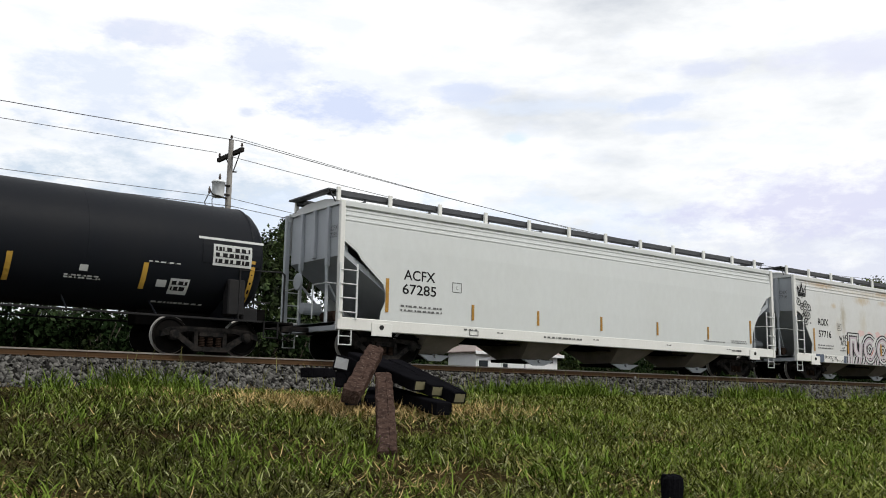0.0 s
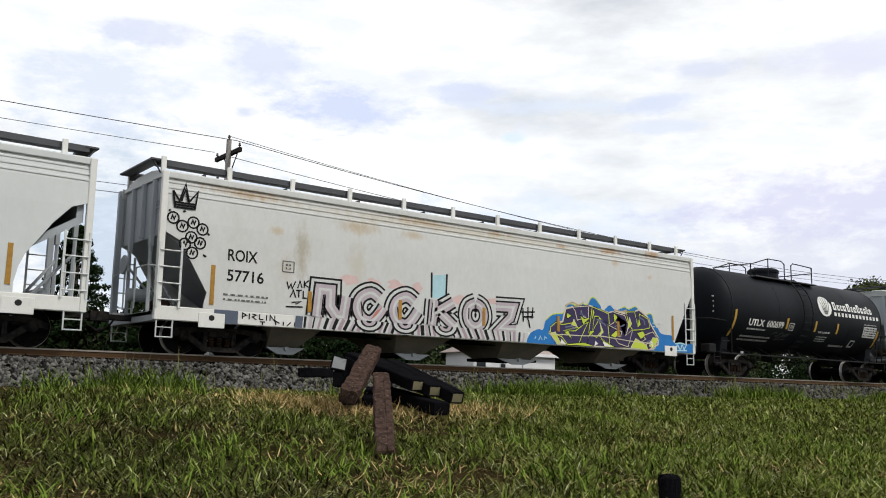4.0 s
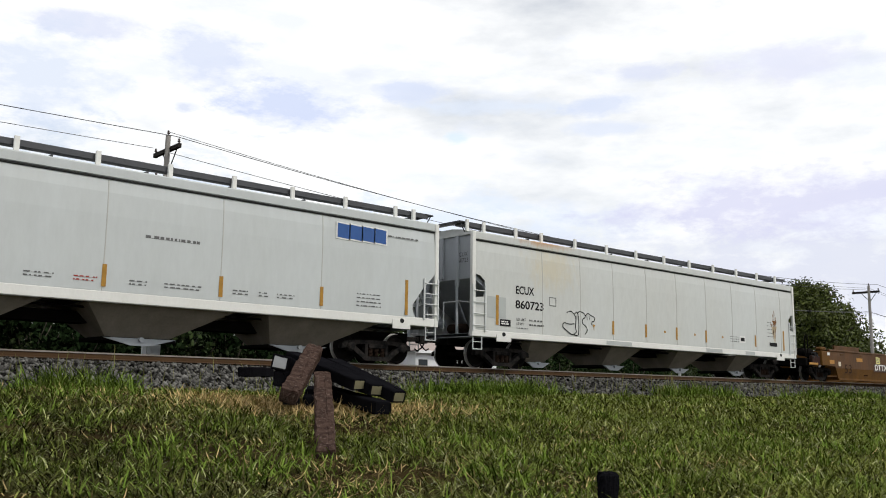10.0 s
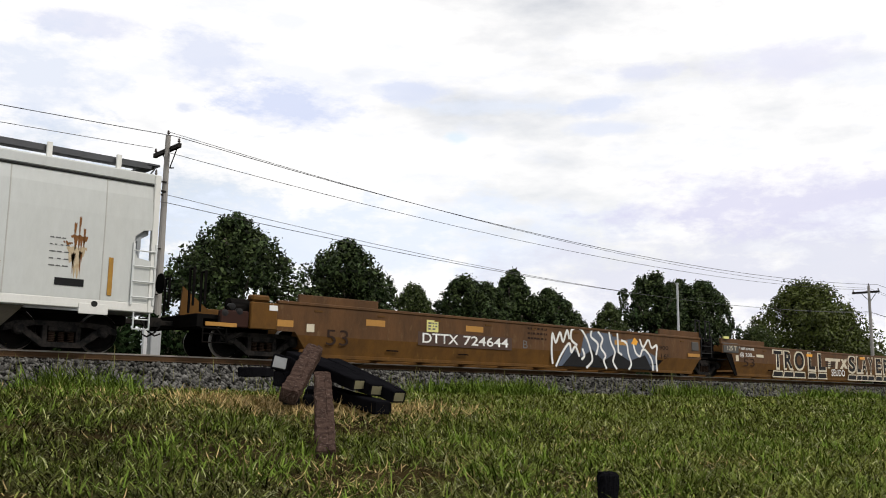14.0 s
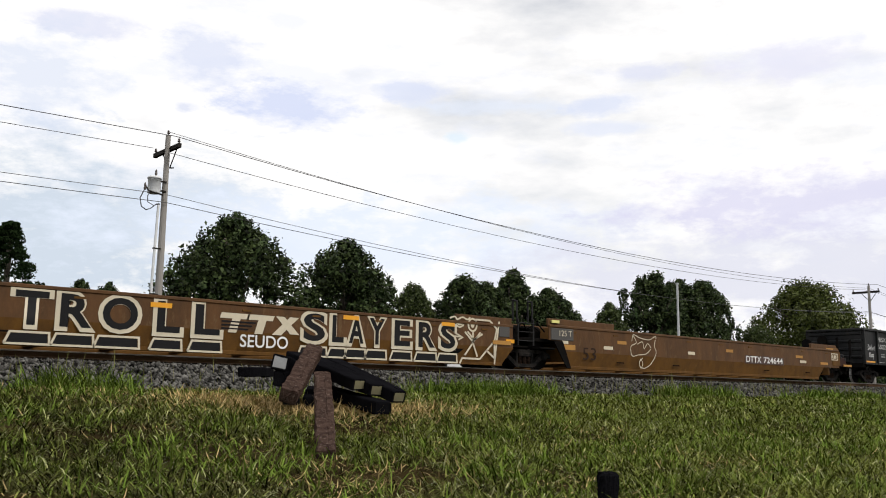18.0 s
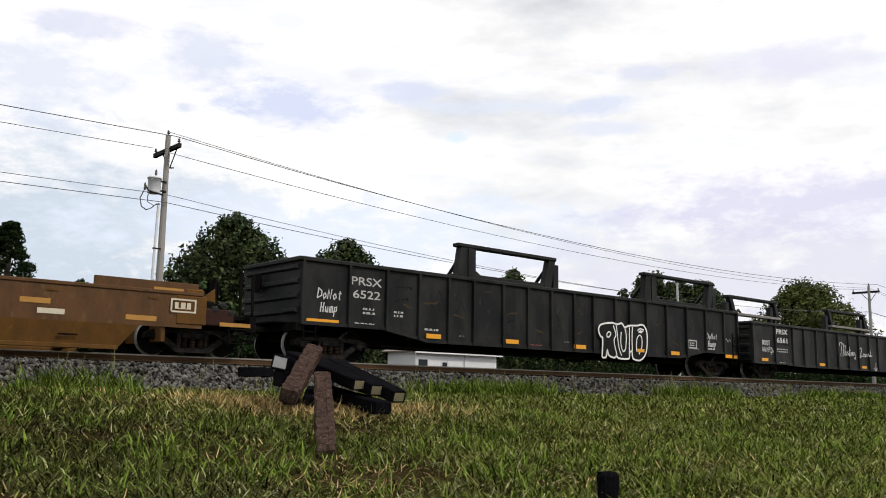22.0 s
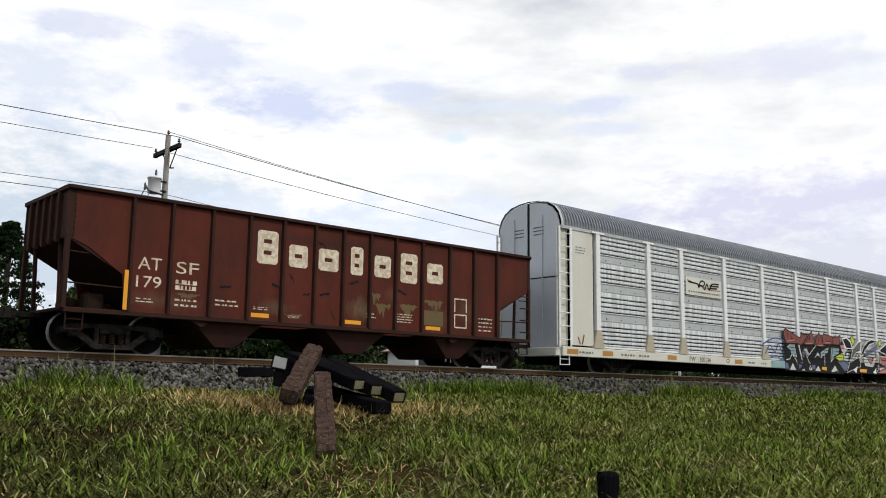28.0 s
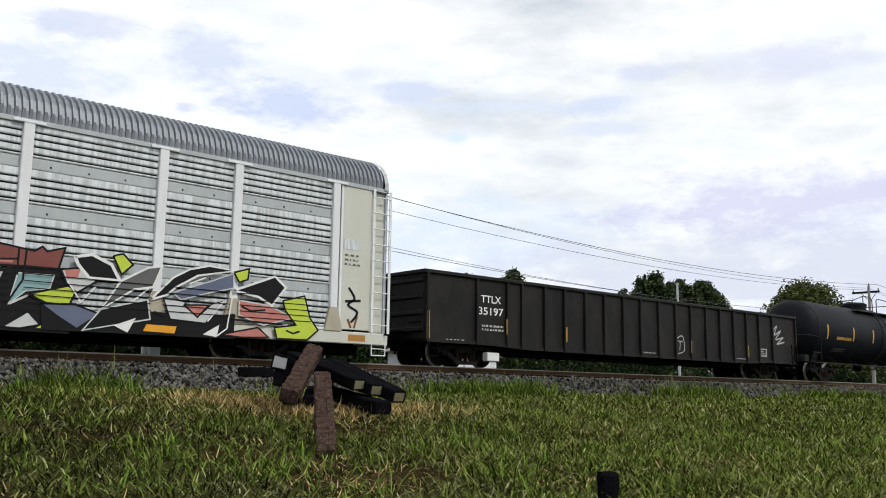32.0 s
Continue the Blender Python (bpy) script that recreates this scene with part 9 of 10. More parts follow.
def gon_a():
    ribs = (1.48, 2.72, 3.86, 4.96, 5.95, 7.17, 8.26, 9.34, 10.45, 11.43, 12.59, 13.4, 14.37, 15.57, 16.84, 18.1, 19.37)
    c = gondola("gondola_car", 105.13, 20.4, "dusty black gondola car carrying black steel frames", 2.84, ribs, (0.96, 0.66, 2.6, 2.4), "black_gon", (1.25, 19.15))
    y = -1.502
    lettering(c, "PRSX", 1.56, 2.2, 1.0, 0.24, "ink_stencil", y, 0.01)
    lettering(c, "6522", 1.62, 1.82, 0.9, 0.24, "ink_stencil", y, 0.01)
    scrawl(c, "DoNot", 0.5, 1.72, 0.78, 0.28, y)
    scrawl(c, "Hump", 0.6, 1.34, 0.55, 0.28, y)
    for x0, x1, z in ((0.2, 1.18, 1.0), (4.12, 4.66, 0.8), (7.27, 7.82, 0.8), (10.4, 11.0, 0.78), (15.78, 16.3, 0.78), (19.4, 20.25, 0.8)):
        plate(c, "reflector_strip", x0, x1, z, z + 0.14, "strip_orange", y - 0.055 if z < 0.9 else y, 0.02)
    bars(c, 1.95, 1.35, 0.4, 0.24, 2, "ink_stencil", y, 101, fill=0.5)
    bars(c, 3.0, 1.35, 0.35, 0.22, 2, "ink_stencil", y, 102, fill=0.5)
    bars(c, 4.1, 1.02, 0.55, 0.1, 1, "ink_stencil", y, 103)
    bars(c, 1.7, 1.08, 0.7, 0.05, 1, "ink_stencil", y, 104)
    bars(c, 8.3, 0.78, 0.7, 0.07, 1, "ink_brick", y, 105)
    for k, x in enumerate((5.4, 10.0, 13.9, 17.4)):
        bars(c, x, 0.9 + 0.05 * k, 0.3, 0.08, 1, "ink_grey", y, 106 + k)
    strokes(c, [[(17.0, 1.12), (17.5, 1.12), (17.5, 1.42), (17.0, 1.42), (17.0, 1.12)]], 0.05, "ink_stencil", y)
    bars(c, 17.1, 1.18, 0.3, 0.18, 2, "ink_stencil", y, 111)
    scrawl(c, "DoNot", 18.22, 1.54, 0.74, 0.25, y)
    scrawl(c, "Hump", 18.3, 1.22, 0.56, 0.26, y)
    bars(c, 18.32, 1.08, 0.4, 0.1, 1, "ink_chalk", y, 112)
    strokes(c, [curve_pts([(19.45, 1.5), (19.6, 1.62), (19.7, 1.48), (19.82, 1.6), (19.9, 1.5)])], 0.02, "ink_stencil", y)
    smudges(c, [(4.05, 1.85, 0.55, 0.08), (3.3, 1.78, 0.35, -0.12), (5.2, 1.6, 0.4, -0.1), (7.35, 1.75, 0.45, 0.1), (10.7, 2.2, 0.25, -0.2), (12.7, 2.35, 0.3, -0.15), (15.0, 1.9, 0.3, 0.1), (15.95, 1.3, 0.35, -0.1), (6.4, 2.4, 0.3, 0.05), (8.6, 1.35, 0.4, -0.1), (10.6, 1.3, 0.3, 0.1)], y, 31)
    smudges(c, [(3.05, 2.25, 0.3, 0.05), (3.4, 2.28, 0.25, 0.02), (2.98, 1.85, 0.2, 0.05), (3.25, 1.9, 0.25, 0.05), (4.6, 2.3, 0.2, -0.35), (7.4, 1.5, 0.3, 0.08), (13.1, 2.2, 0.06, -0.2), (5.5, 2.0, 0.12, -0.25), (9.6, 1.9, 0.2, -0.2), (16.9, 2.0, 0.3, -0.2), (18.2, 2.3, 0.2, -0.2), (19.6, 2.1, 0.12, -0.3)], y, 32, "ink_gon")
    # three fat outlined letters across the posts
    shared_edge = [(11.78, .52), (11.83, 1.19), (11.71, 1.29), (11.62, 1.53), (11.77, 1.72), (12.31, 1.81), (12.63, 1.78), (12.87, 1.83), (13.04, 1.69), (13.3, 1.77), (13.74, 1.8), (14.04, 1.85), (14.24, 1.7), (14.31, 1.35),
                   (14.22, .79), (13.9, .5), (13.48, .54), (13.41, .81), (13.28, .74), (13.22, .53), (12.7, .52), (12.56, .59), (12.42, .53), (12.15, .61), (12.07, .79), (11.99, .54), (11.78, .52)]
    line = curve_pts(shared_edge, 4)
    ink(c, line[:-1], "ink_gon", y, 0.102)
    strokes(c, [line], 0.065, "ink_white", y, 0.108)
    inner = ([(12.06, 1.41), (12.18, 1.48), (12.26, 1.41), (12.18, 1.29), (12.06, 1.29), (12.06, 1.41)], [(12.4, 1.72), (12.54, 1.39), (12.43, 1.15), (12.58, .63)], [(12.57, 1.73), (12.69, .94), (12.84, .62)],
             [(12.83, 1.5), (12.8, 1.1), (12.9, .8), (13.05, .88), (13.11, 1.35), (13.04, 1.65)], [(13.3, 1.71), (13.28, 1.28), (13.27, .76)], [(13.46, 1.73), (13.43, 1.29), (13.43, .83)],
             [(13.67, .82), (13.7, 1.27), (13.86, 1.44), (13.99, 1.33), (13.97, .97), (13.8, .71)], [(13.74, 1.6), (13.9, 1.69), (14.12, 1.65)])
    strokes(c, [curve_pts(q, 4) for q in inner], 0.05, "ink_white", y, 0.11)
    ink(c, [(13.76, 1.55), (13.9, 1.64), (14.1, 1.6), (13.95, 1.52)], "ink_white", y, 0.112)
    ink(c, [(13.0, 1.5), (13.1, 1.62), (13.22, 1.55), (13.2, 1.3), (13.08, 1.2)], "smudge", y, 0.106)
    plate(c, "reflector_strip", 13.72, 14.12, 0.8, 0.92, "strip_orange", y - 0.1, 0.016)
    load_frame(c, 5.46, 9.8, 2.83, 3.86)
    load_frame(c, 14.5, 19.05, 2.83, 3.88)
    bm = bmesh.new()
    rr = random.Random(6)
    for k in range(4):
        x = 15.2 + 0.16 * k
        box(bm, x, x + rr.uniform(0.1, 0.2), -1.1, -0.6, 1.08, 2.95 + rr.uniform(0.0, 0.22), 0.02)
    part("scrap_load", bm, "black_gon", c)


def gon_b():
    ribs = (1.81, 3.3, 4.29, 5.37, 6.35, 7.45, 8.53, 9.58, 10.7, 11.68, 12.81, 13.85, 14.88, 15.97, 17.08, 18.22, 19.55)
    c = gondola("gondola_car", 126.6, 21.0, "grey-black gondola car with chalked scrawls and steel frames", 2.52, ribs, (0.66, 0.6, 2.6, 2.4), "grey_gon", (1.6, 19.4))
    y = -1.502
    plate(c, "number_board", 1.86, 3.05, 1.56, 2.38, "ink_black", y, 0.004)
    lettering(c, "PRSX", 2.0, 2.05, 0.92, 0.23, "ink_white", y, 0.014, lift=0.012)
    lettering(c, "6561", 2.03, 1.66, 0.86, 0.23, "ink_white", y, 0.014, lift=0.012)
    scrawl(c, "DONOT", 0.82, 1.5, 0.64, 0.22, y)
    scrawl(c, "HUMP", 0.82, 1.2, 0.66, 0.22, y)
    strokes(c, [[(1.5, 1.2), (1.52, 1.42), (1.7, 1.22), (1.48, 1.18), (1.55, 1.08)]], 0.035, "ink_chalk", y)
    smudges(c, [(0.45, 1.75, 0.2, 0.05), (0.6, 1.95, 0.15, -0.05), (1.45, 1.65, 0.15, -0.2), (3.6, 1.0, 0.3, 0.05), (8.8, 0.95, 0.2, 0.1), (12.3, 1.5, 0.2, 0.1), (16.5, 1.3, 0.3, 0.08)], y, 33)
    for x0, x1, z in ((0.66, 1.16, 0.78), (5.6, 6.1, 0.72), (9.8, 10.3, 0.72), (14.04, 14.55, 0.76), (19.7, 20.25, 0.82)):
        plate(c, "reflector_strip", x0, x1, z, z + 0.13, "strip_orange", y - 0.055, 0.012)
    bars(c, 1.95, 1.2, 0.95, 0.22, 2, "ink_stencil", y, 121, fill=0.45)
    bars(c, 2.1, 0.72, 0.6, 0.06, 1, "ink_stencil", y - 0.05, 122)
    # large chalk writing over the posts
    hand = ([(7.5, 1.76), (7.57, 1.93), (7.76, 1.92), (7.7, 1.62), (7.59, 1.25)], [(7.73, 1.87), (7.95, 1.85), (7.82, 1.26)], [(7.9, 1.75), (8.11, 1.8), (8.02, 1.49), (8.02, 1.32), (8.12, 1.38)],
            [(8.11, 1.53), (8.12, 1.34), (8.21, 1.39), (8.25, 1.52), (8.26, 1.34)], [(8.38, 1.53), (8.29, 1.46), (8.4, 1.4), (8.3, 1.33)], [(8.55, 1.76), (8.48, 1.33), (8.58, 1.36)], [(8.46, 1.6), (8.63, 1.6)],
            [(8.63, 1.52), (8.64, 1.34), (8.71, 1.46), (8.79, 1.5), (8.79, 1.34)], [(9.02, 1.5), (8.87, 1.47), (8.89, 1.35), (9.05, 1.45), (9.07, 1.17), (8.95, 1.24)],
            [(9.59, 1.72), (9.75, 1.76), (9.73, 1.57), (9.57, 1.26), (9.78, 1.36), (9.88, 1.34)], [(9.98, 1.47), (9.92, 1.37), (10.05, 1.33), (10.11, 1.44), (9.98, 1.47)], [(10.15, 1.46), (10.17, 1.33), (10.3, 1.46), (10.34, 1.33)],
            [(10.41, 1.45), (10.51, 1.49), (10.53, 1.34)], [(10.7, 1.68), (10.73, 1.44), (10.62, 1.35), (10.55, 1.42), (10.75, 1.37), (10.88, 1.43)])
    for q in hand:
        strokes(c, [curve_pts(q, 4)], 0.04, "ink_chalk", y, 0.1, "chalk_writing")
    strokes(c, [[(11.25, 1.05), (11.21, 0.62)], [(11.05, 0.78), (11.21, 0.62), (11.36, 0.77)]], 0.045, "ink_chalk", y, 0.1, "chalk_writing")
    bars(c, 18.1, 1.5, 0.7, 0.2, 2, "ink_stencil", y, 123, fill=0.5)
    scrawl(c, "DONOT", 19.7, 1.25, 0.55, 0.2, y)
    scrawl(c, "HUMP", 19.75, 1.0, 0.5, 0.2, y)
    bars(c, 15.9, 0.72, 0.6, 0.06, 1, "ink_stencil", y - 0.05, 124)
    load_frame(c, 2.1, 6.6, 3.17, 3.98, 1.15, True)
    load_frame(c, 11.4, 16.0, 3.15, 4.0, 1.15, True)


def gon_c():
    ribs = (1.97, 3.24, 3.88, 4.92, 5.86, 6.9, 7.9, 8.92, 9.91, 10.98, 12.02, 13.0, 14.01, 14.99, 15.96, 16.92, 17.88, 18.96)
    c = gondola("gondola_car", 193.85, 20.95, "dark brown-black gondola car with tall side posts", 2.94, ribs, (0.7, 0.62, 2.6, 2.4), "brown_gon", (1.95, 19.0))
    y = -1.502
    lettering(c, "TTLX", 2.16, 2.08, 0.84, 0.24, "ink_white", y, 0.012)
    lettering(c, "35197", 2.06, 1.68, 1.04, 0.25, "ink_white", y, 0.012)
    bars(c, 2.2, 1.15, 0.9, 0.24, 2, "ink_stencil", y, 131, fill=0.5)
    for x, z0, z1 in ((0.06, 0.8, 1.65), (3.22, 1.1, 1.6), (5.9, 1.0, 1.5), (13.0, 0.9, 1.4), (16.95, 0.9, 1.4)):
        plate(c, "reflector_strip", x - 0.05, x + 0.05, z0, z1, "strip_amber", y - 0.08, 0.008)
    strokes(c, [curve_pts([(12.0, 0.9), (12.1, 1.4), (12.5, 1.55), (12.6, 1.0), (12.2, 0.85)]), [(12.2, 1.35), (12.5, 1.35)], [(12.35, 1.35), (12.3, 1.0)]], 0.04, "ink_stencil", y)
    strokes(c, [curve_pts([(19.1, 2.2), (19.4, 2.4), (19.2, 2.0), (19.7, 2.2), (19.3, 1.8), (19.9, 1.9), (19.4, 1.6), (20.0, 1.7)])], 0.06, "ink_stencil", y)
    strokes(c, [[(18.0, 1.0), (18.5, 1.0), (18.5, 1.3), (18.0, 1.3), (18.0, 1.0)]], 0.05, "ink_stencil", y)
    bars(c, 18.08, 1.05, 0.34, 0.2, 2, "ink_stencil", y, 132)
    for k, x in enumerate((0.8, 10.1, 16.2)):
        bars(c, x, 0.78, 0.7, 0.06, 1, "ink_stencil", y, 133 + k)
    part("white_step_box", box(bmesh.new(), 2.5, 3.0, -1.45, -1.2, 0.2, 0.48, 0.02), "ink_white", c)


def open_hopper():
    L = 14.2
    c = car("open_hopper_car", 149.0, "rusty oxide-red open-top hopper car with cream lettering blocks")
    paint = "red_hopper"
    cut_l = [(0.96, 1.37), (1.85, 1.26), (2.43, 0.48), (2.6, 0.06), (3.8, 0.02)]
    cut_r = [(0.96, 1.35), (1.97, 1.28), (2.55, 0.06), (3.8, 0.02)]
    rows = sorted({0.96, 1.2, 1.5, 1.85, 1.97, 2.2, 2.43, 2.55, 2.6, 3.0, 3.4, 3.74})
    for s in (-1, 1):
        y = s * 1.5
        rings = []
        for z in rows:
            xa, xb = np.interp(z, *zip(*cut_l)), L - np.interp(z, *zip(*cut_r))
            rings.append([(xa, y, z), (xb, y, z), (xb, y - s * 0.03, z), (xa, y - s * 0.03, z)])
        part("side_sheet", loft(bmesh.new(), rings), paint, c)
        part("top_chord", box(bmesh.new(), -0.02, L + 0.02, min(y - s * 0.05, y + s * 0.10), max(y - s * 0.05, y + s * 0.10), 3.72, 3.82, 0.02), "red_dark", c)
        part("side_sill", box(bmesh.new(), 0.05, L - 0.05, min(y - s * 0.1, y + s * 0.06), max(y - s * 0.1, y + s * 0.06), 0.86, 0.98, 0.015), "red_dark", c)
        for x in (1.42, 2.34, 3.34, 4.33, 5.27, 6.21, 7.09, 7.97, 8.84, 9.79, 10.82, 11.78, 12.73):
            bm = bmesh.new()
            loft(bm, [[(x - 0.055, y, z), (x - 0.03, y + s * 0.09, z), (x + 0.03, y + s * 0.09, z), (x + 0.055, y, z)] for z in (0.97, 3.73)])
            part("side_post", bm, "red_dark", c)
        for x in (0.05, L - 0.05):
            part("corner_post", box(bmesh.new(), x - 0.05, x + 0.05, min(y - s * 0.08, y + s * 0.05), max(y - s * 0.08, y + s * 0.05), 0.95, 2.7, 0.01), "red_dark", c)
            part("corner_plate", box(bmesh.new(), x - 0.06, x + 0.12 if x < 1 else x + 0.06, min(y - s * 0.02, y + s * 0.012), max(y - s * 0.02, y + s * 0.012), 2.55, 3.72, 0.004), "red_dark", c)
    for x0, way in ((0.0, 1), (L, -1)):
        def at(d):
            return x0 + way * d
        bm = bmesh.new()
        loft(bm, [[(at(a), yy, z) for a, z in ((0.02, 3.74), (0.02, 2.6), (3.2, 0.7), (3.35, 0.8), (0.1, 2.75), (0.1, 3.74))] for yy in (-1.48, 1.48)])
        part("end_sheet", bm, "red_dark", c)
        part("end_chord", box(bmesh.new(), min(at(-0.05), at(0.1)), max(at(-0.05), at(0.1)), -1.55, 1.55, 3.7, 3.82, 0.02), "red_dark", c)
        for yy in (-1.0, -0.5, 0.0, 0.5, 1.0):
            part("end_post", box(bmesh.new(), min(at(-0.06), at(0.03)), max(at(-0.06), at(0.03)), yy - 0.05, yy + 0.05, 2.5, 3.7, 0.01), "red_dark", c)
        for yy in (-0.9, 0.9):
            part("slope_brace", bar(bmesh.new(), (at(0.1), yy, 2.6), (at(0.15), yy, 1.0), 0.05), "red_dark", c)
        part("end_platform", box(bmesh.new(), min(at(0.0), at(1.4)), max(at(0.0), at(1.4)), -1.48, 1.48, 0.9, 0.98, 0.01), "red_dark", c)
        part("brake_rigging", box(bmesh.new(), min(at(0.7), at(1.15)), max(at(0.7), at(1.15)), -0.9, -0.5, 0.98, 1.4, 0.06), "truck_rust", c)
        part("air_tank", wheel_disc(bmesh.new(), (at(0.6), 0.0, 1.15), [(0.05, -0.35), (0.16, -0.3), (0.16, 0.3), (0.05, 0.35)], "Y", 14), "truck_rust", c)
        handrail(c, [(at(0.05), -1.5, 1.55), (at(1.3), -1.5, 1.52)], "red_dark")
        handrail(c, [(at(0.05), -1.5, 2.28), (at(0.5), -1.5, 2.26)], "red_dark")
        for k in range(4):
            part("grab_iron", rod(bmesh.new(), [(at(0.1), -1.56, 1.2 + 0.4 * k), (at(0.1), -1.6, 1.2 + 0.4 * k), (at(0.5), -1.6, 1.2 + 0.4 * k), (at(0.5), -1.56, 1.2 + 0.4 * k)], 0.016), "red_dark", c) if x0 else None
        stirrup(c, at(0.3), -1.5, 0.9, "red_dark")
        coupler(c, at(0.0), -way)
    part("center_sill", box(bmesh.new(), 0.1, L - 0.1, -0.3, 0.3, 0.62, 0.9, 0.01), "under_iron", c)
    for a, b, p, q in ((2.95, 4.9, 3.7, 4.2), (6.6, 8.7, 7.4, 7.95), (10.3, 12.2, 11.0, 11.5)):
        part("hopper_bay", loft(bmesh.new(), [[(a, -1.4, 0.92), (b, -1.4, 0.92), (b, 1.4, 0.92), (a, 1.4, 0.92)], [(p, -1.2, 0.24), (q, -1.2, 0.24), (q, 1.2, 0.24), (p, 1.2, 0.24)]]), "red_dark", c)
    y = -1.502
    lettering(c, "AT", 1.6, 2.02, 0.55, 0.3, "ink_faded_cream", y, 0.0)
    lettering(c, "SF", 2.5, 2.0, 0.55, 0.3, "ink_faded_cream", y, 0.0)
    lettering(c, "179", 1.58, 1.58, 0.58, 0.28, "ink_faded_cream", y, 0.0)
    bars(c, 2.5, 1.58, 0.58, 0.28, 2, "ink_faded_cream", y, 140, fill=0.75)
    # cream road-name blocks, one to a panel, in plain shapes with slab ends
    for x, w, z, h in ((4.55, 0.58, 2.5, 0.9), (5.45, 0.55, 2.5, 0.62), (6.33, 0.62, 2.5, 0.62), (7.34, 0.4, 2.48, 0.82), (8.12, 0.56, 2.5, 0.64), (9.02, 0.6, 2.42, 0.9), (9.98, 0.6, 2.5, 0.62)):
        e = 0.06
        ink(c, [(x + e, z), (x + w - e, z), (x + w, z + e), (x + w, z + h - e), (x + w - e, z + h), (x + e, z + h), (x, z + h - e), (x, z + e)], "ink_faded_cream", y, 0.008, "road_name_block")
        for q in (0.28, 0.62) if h > 0.7 else (0.42,):
            plate(c, "road_name_slot", x + w * 0.3, x + w * 0.68, z + h * q, z + h * q + 0.11, paint, y, 0.012)
    for x0, x1, z in ((4.46, 4.95, 1.06), (7.21, 7.72, 1.06), (9.96, 10.5, 1.06)):
        plate(c, "reflector_strip", x0, x1, z, z + 0.11, "strip_orange", y)
    plate(c, "reflector_strip", 1.28, 1.37, 1.0, 1.95, "strip_orange", -1.6, 0.006)
    strokes(c, [[(11.05, 1.2), (11.5, 1.2), (11.5, 1.6), (11.05, 1.6), (11.05, 1.2)], [(11.05, 1.68), (11.05, 2.1), (11.5, 2.1), (11.5, 1.68)]], 0.04, "ink_faded_cream", y)
    plate(c, "rubbed_patch", 9.9, 10.6, 1.2, 1.65, "patch_olive", y, 0.003)
    for k, (x, z, w, h) in enumerate(((8.05, 2.0, 0.3, 0.7), (8.2, 1.7, 0.5, 0.45), (9.0, 1.75, 0.65, 0.5), (9.9, 1.95, 0.7, 0.5), (5.4, 1.2, 0.5, 0.2), (2.5, 1.5, 0.6, 0.15))):
        stain(c, x, z, w, h, 170 + k, "patch_olive", y)
    smudges(c, [(5.0, 2.0, 0.25, -0.1), (5.9, 1.75, 0.2, 0.05), (6.4, 1.8, 0.3, 0.08), (6.75, 1.4, 0.15, -0.3), (7.3, 2.2, 0.3, 0.1), (8.95, 2.2, 0.3, -0.15), (3.6, 1.75, 0.3, 0.05), (5.5, 2.3, 0.12, -0.2), (6.3, 3.3, 0.25, -0.15), (12.0, 1.5, 0.4, 0.05)], y, 35, "ink_gon")
    for z in np.arange(2.65, 3.7, 0.14):
        part("rivet", box(bmesh.new(), 0.14, 0.175, y - 0.03, y - 0.005, z, z + 0.035, 0.008), "ink_gon", c)
    for k, (x, z, w, h) in enumerate(((1.6, 1.2, 0.4, 0.14), (2.5, 1.15, 0.55, 0.26), (3.5, 1.25, 0.6, 0.22), (4.5, 1.25, 0.4, 0.1), (12.0, 1.1, 0.55, 0.5), (5.5, 1.1, 0.3, 0.08), (8.9, 1.2, 0.6, 0.3), (7.9, 1.25, 0.3, 0.2))):
        bars(c, x, z, w, h, 2 if h < 0.3 else 4, "ink_faded_cream", y, 141 + k, fill=0.35)
    truck(c, 1.3)
    truck(c, L - 1.3)


gon_a()
gon_b()
open_hopper()
gon_c()
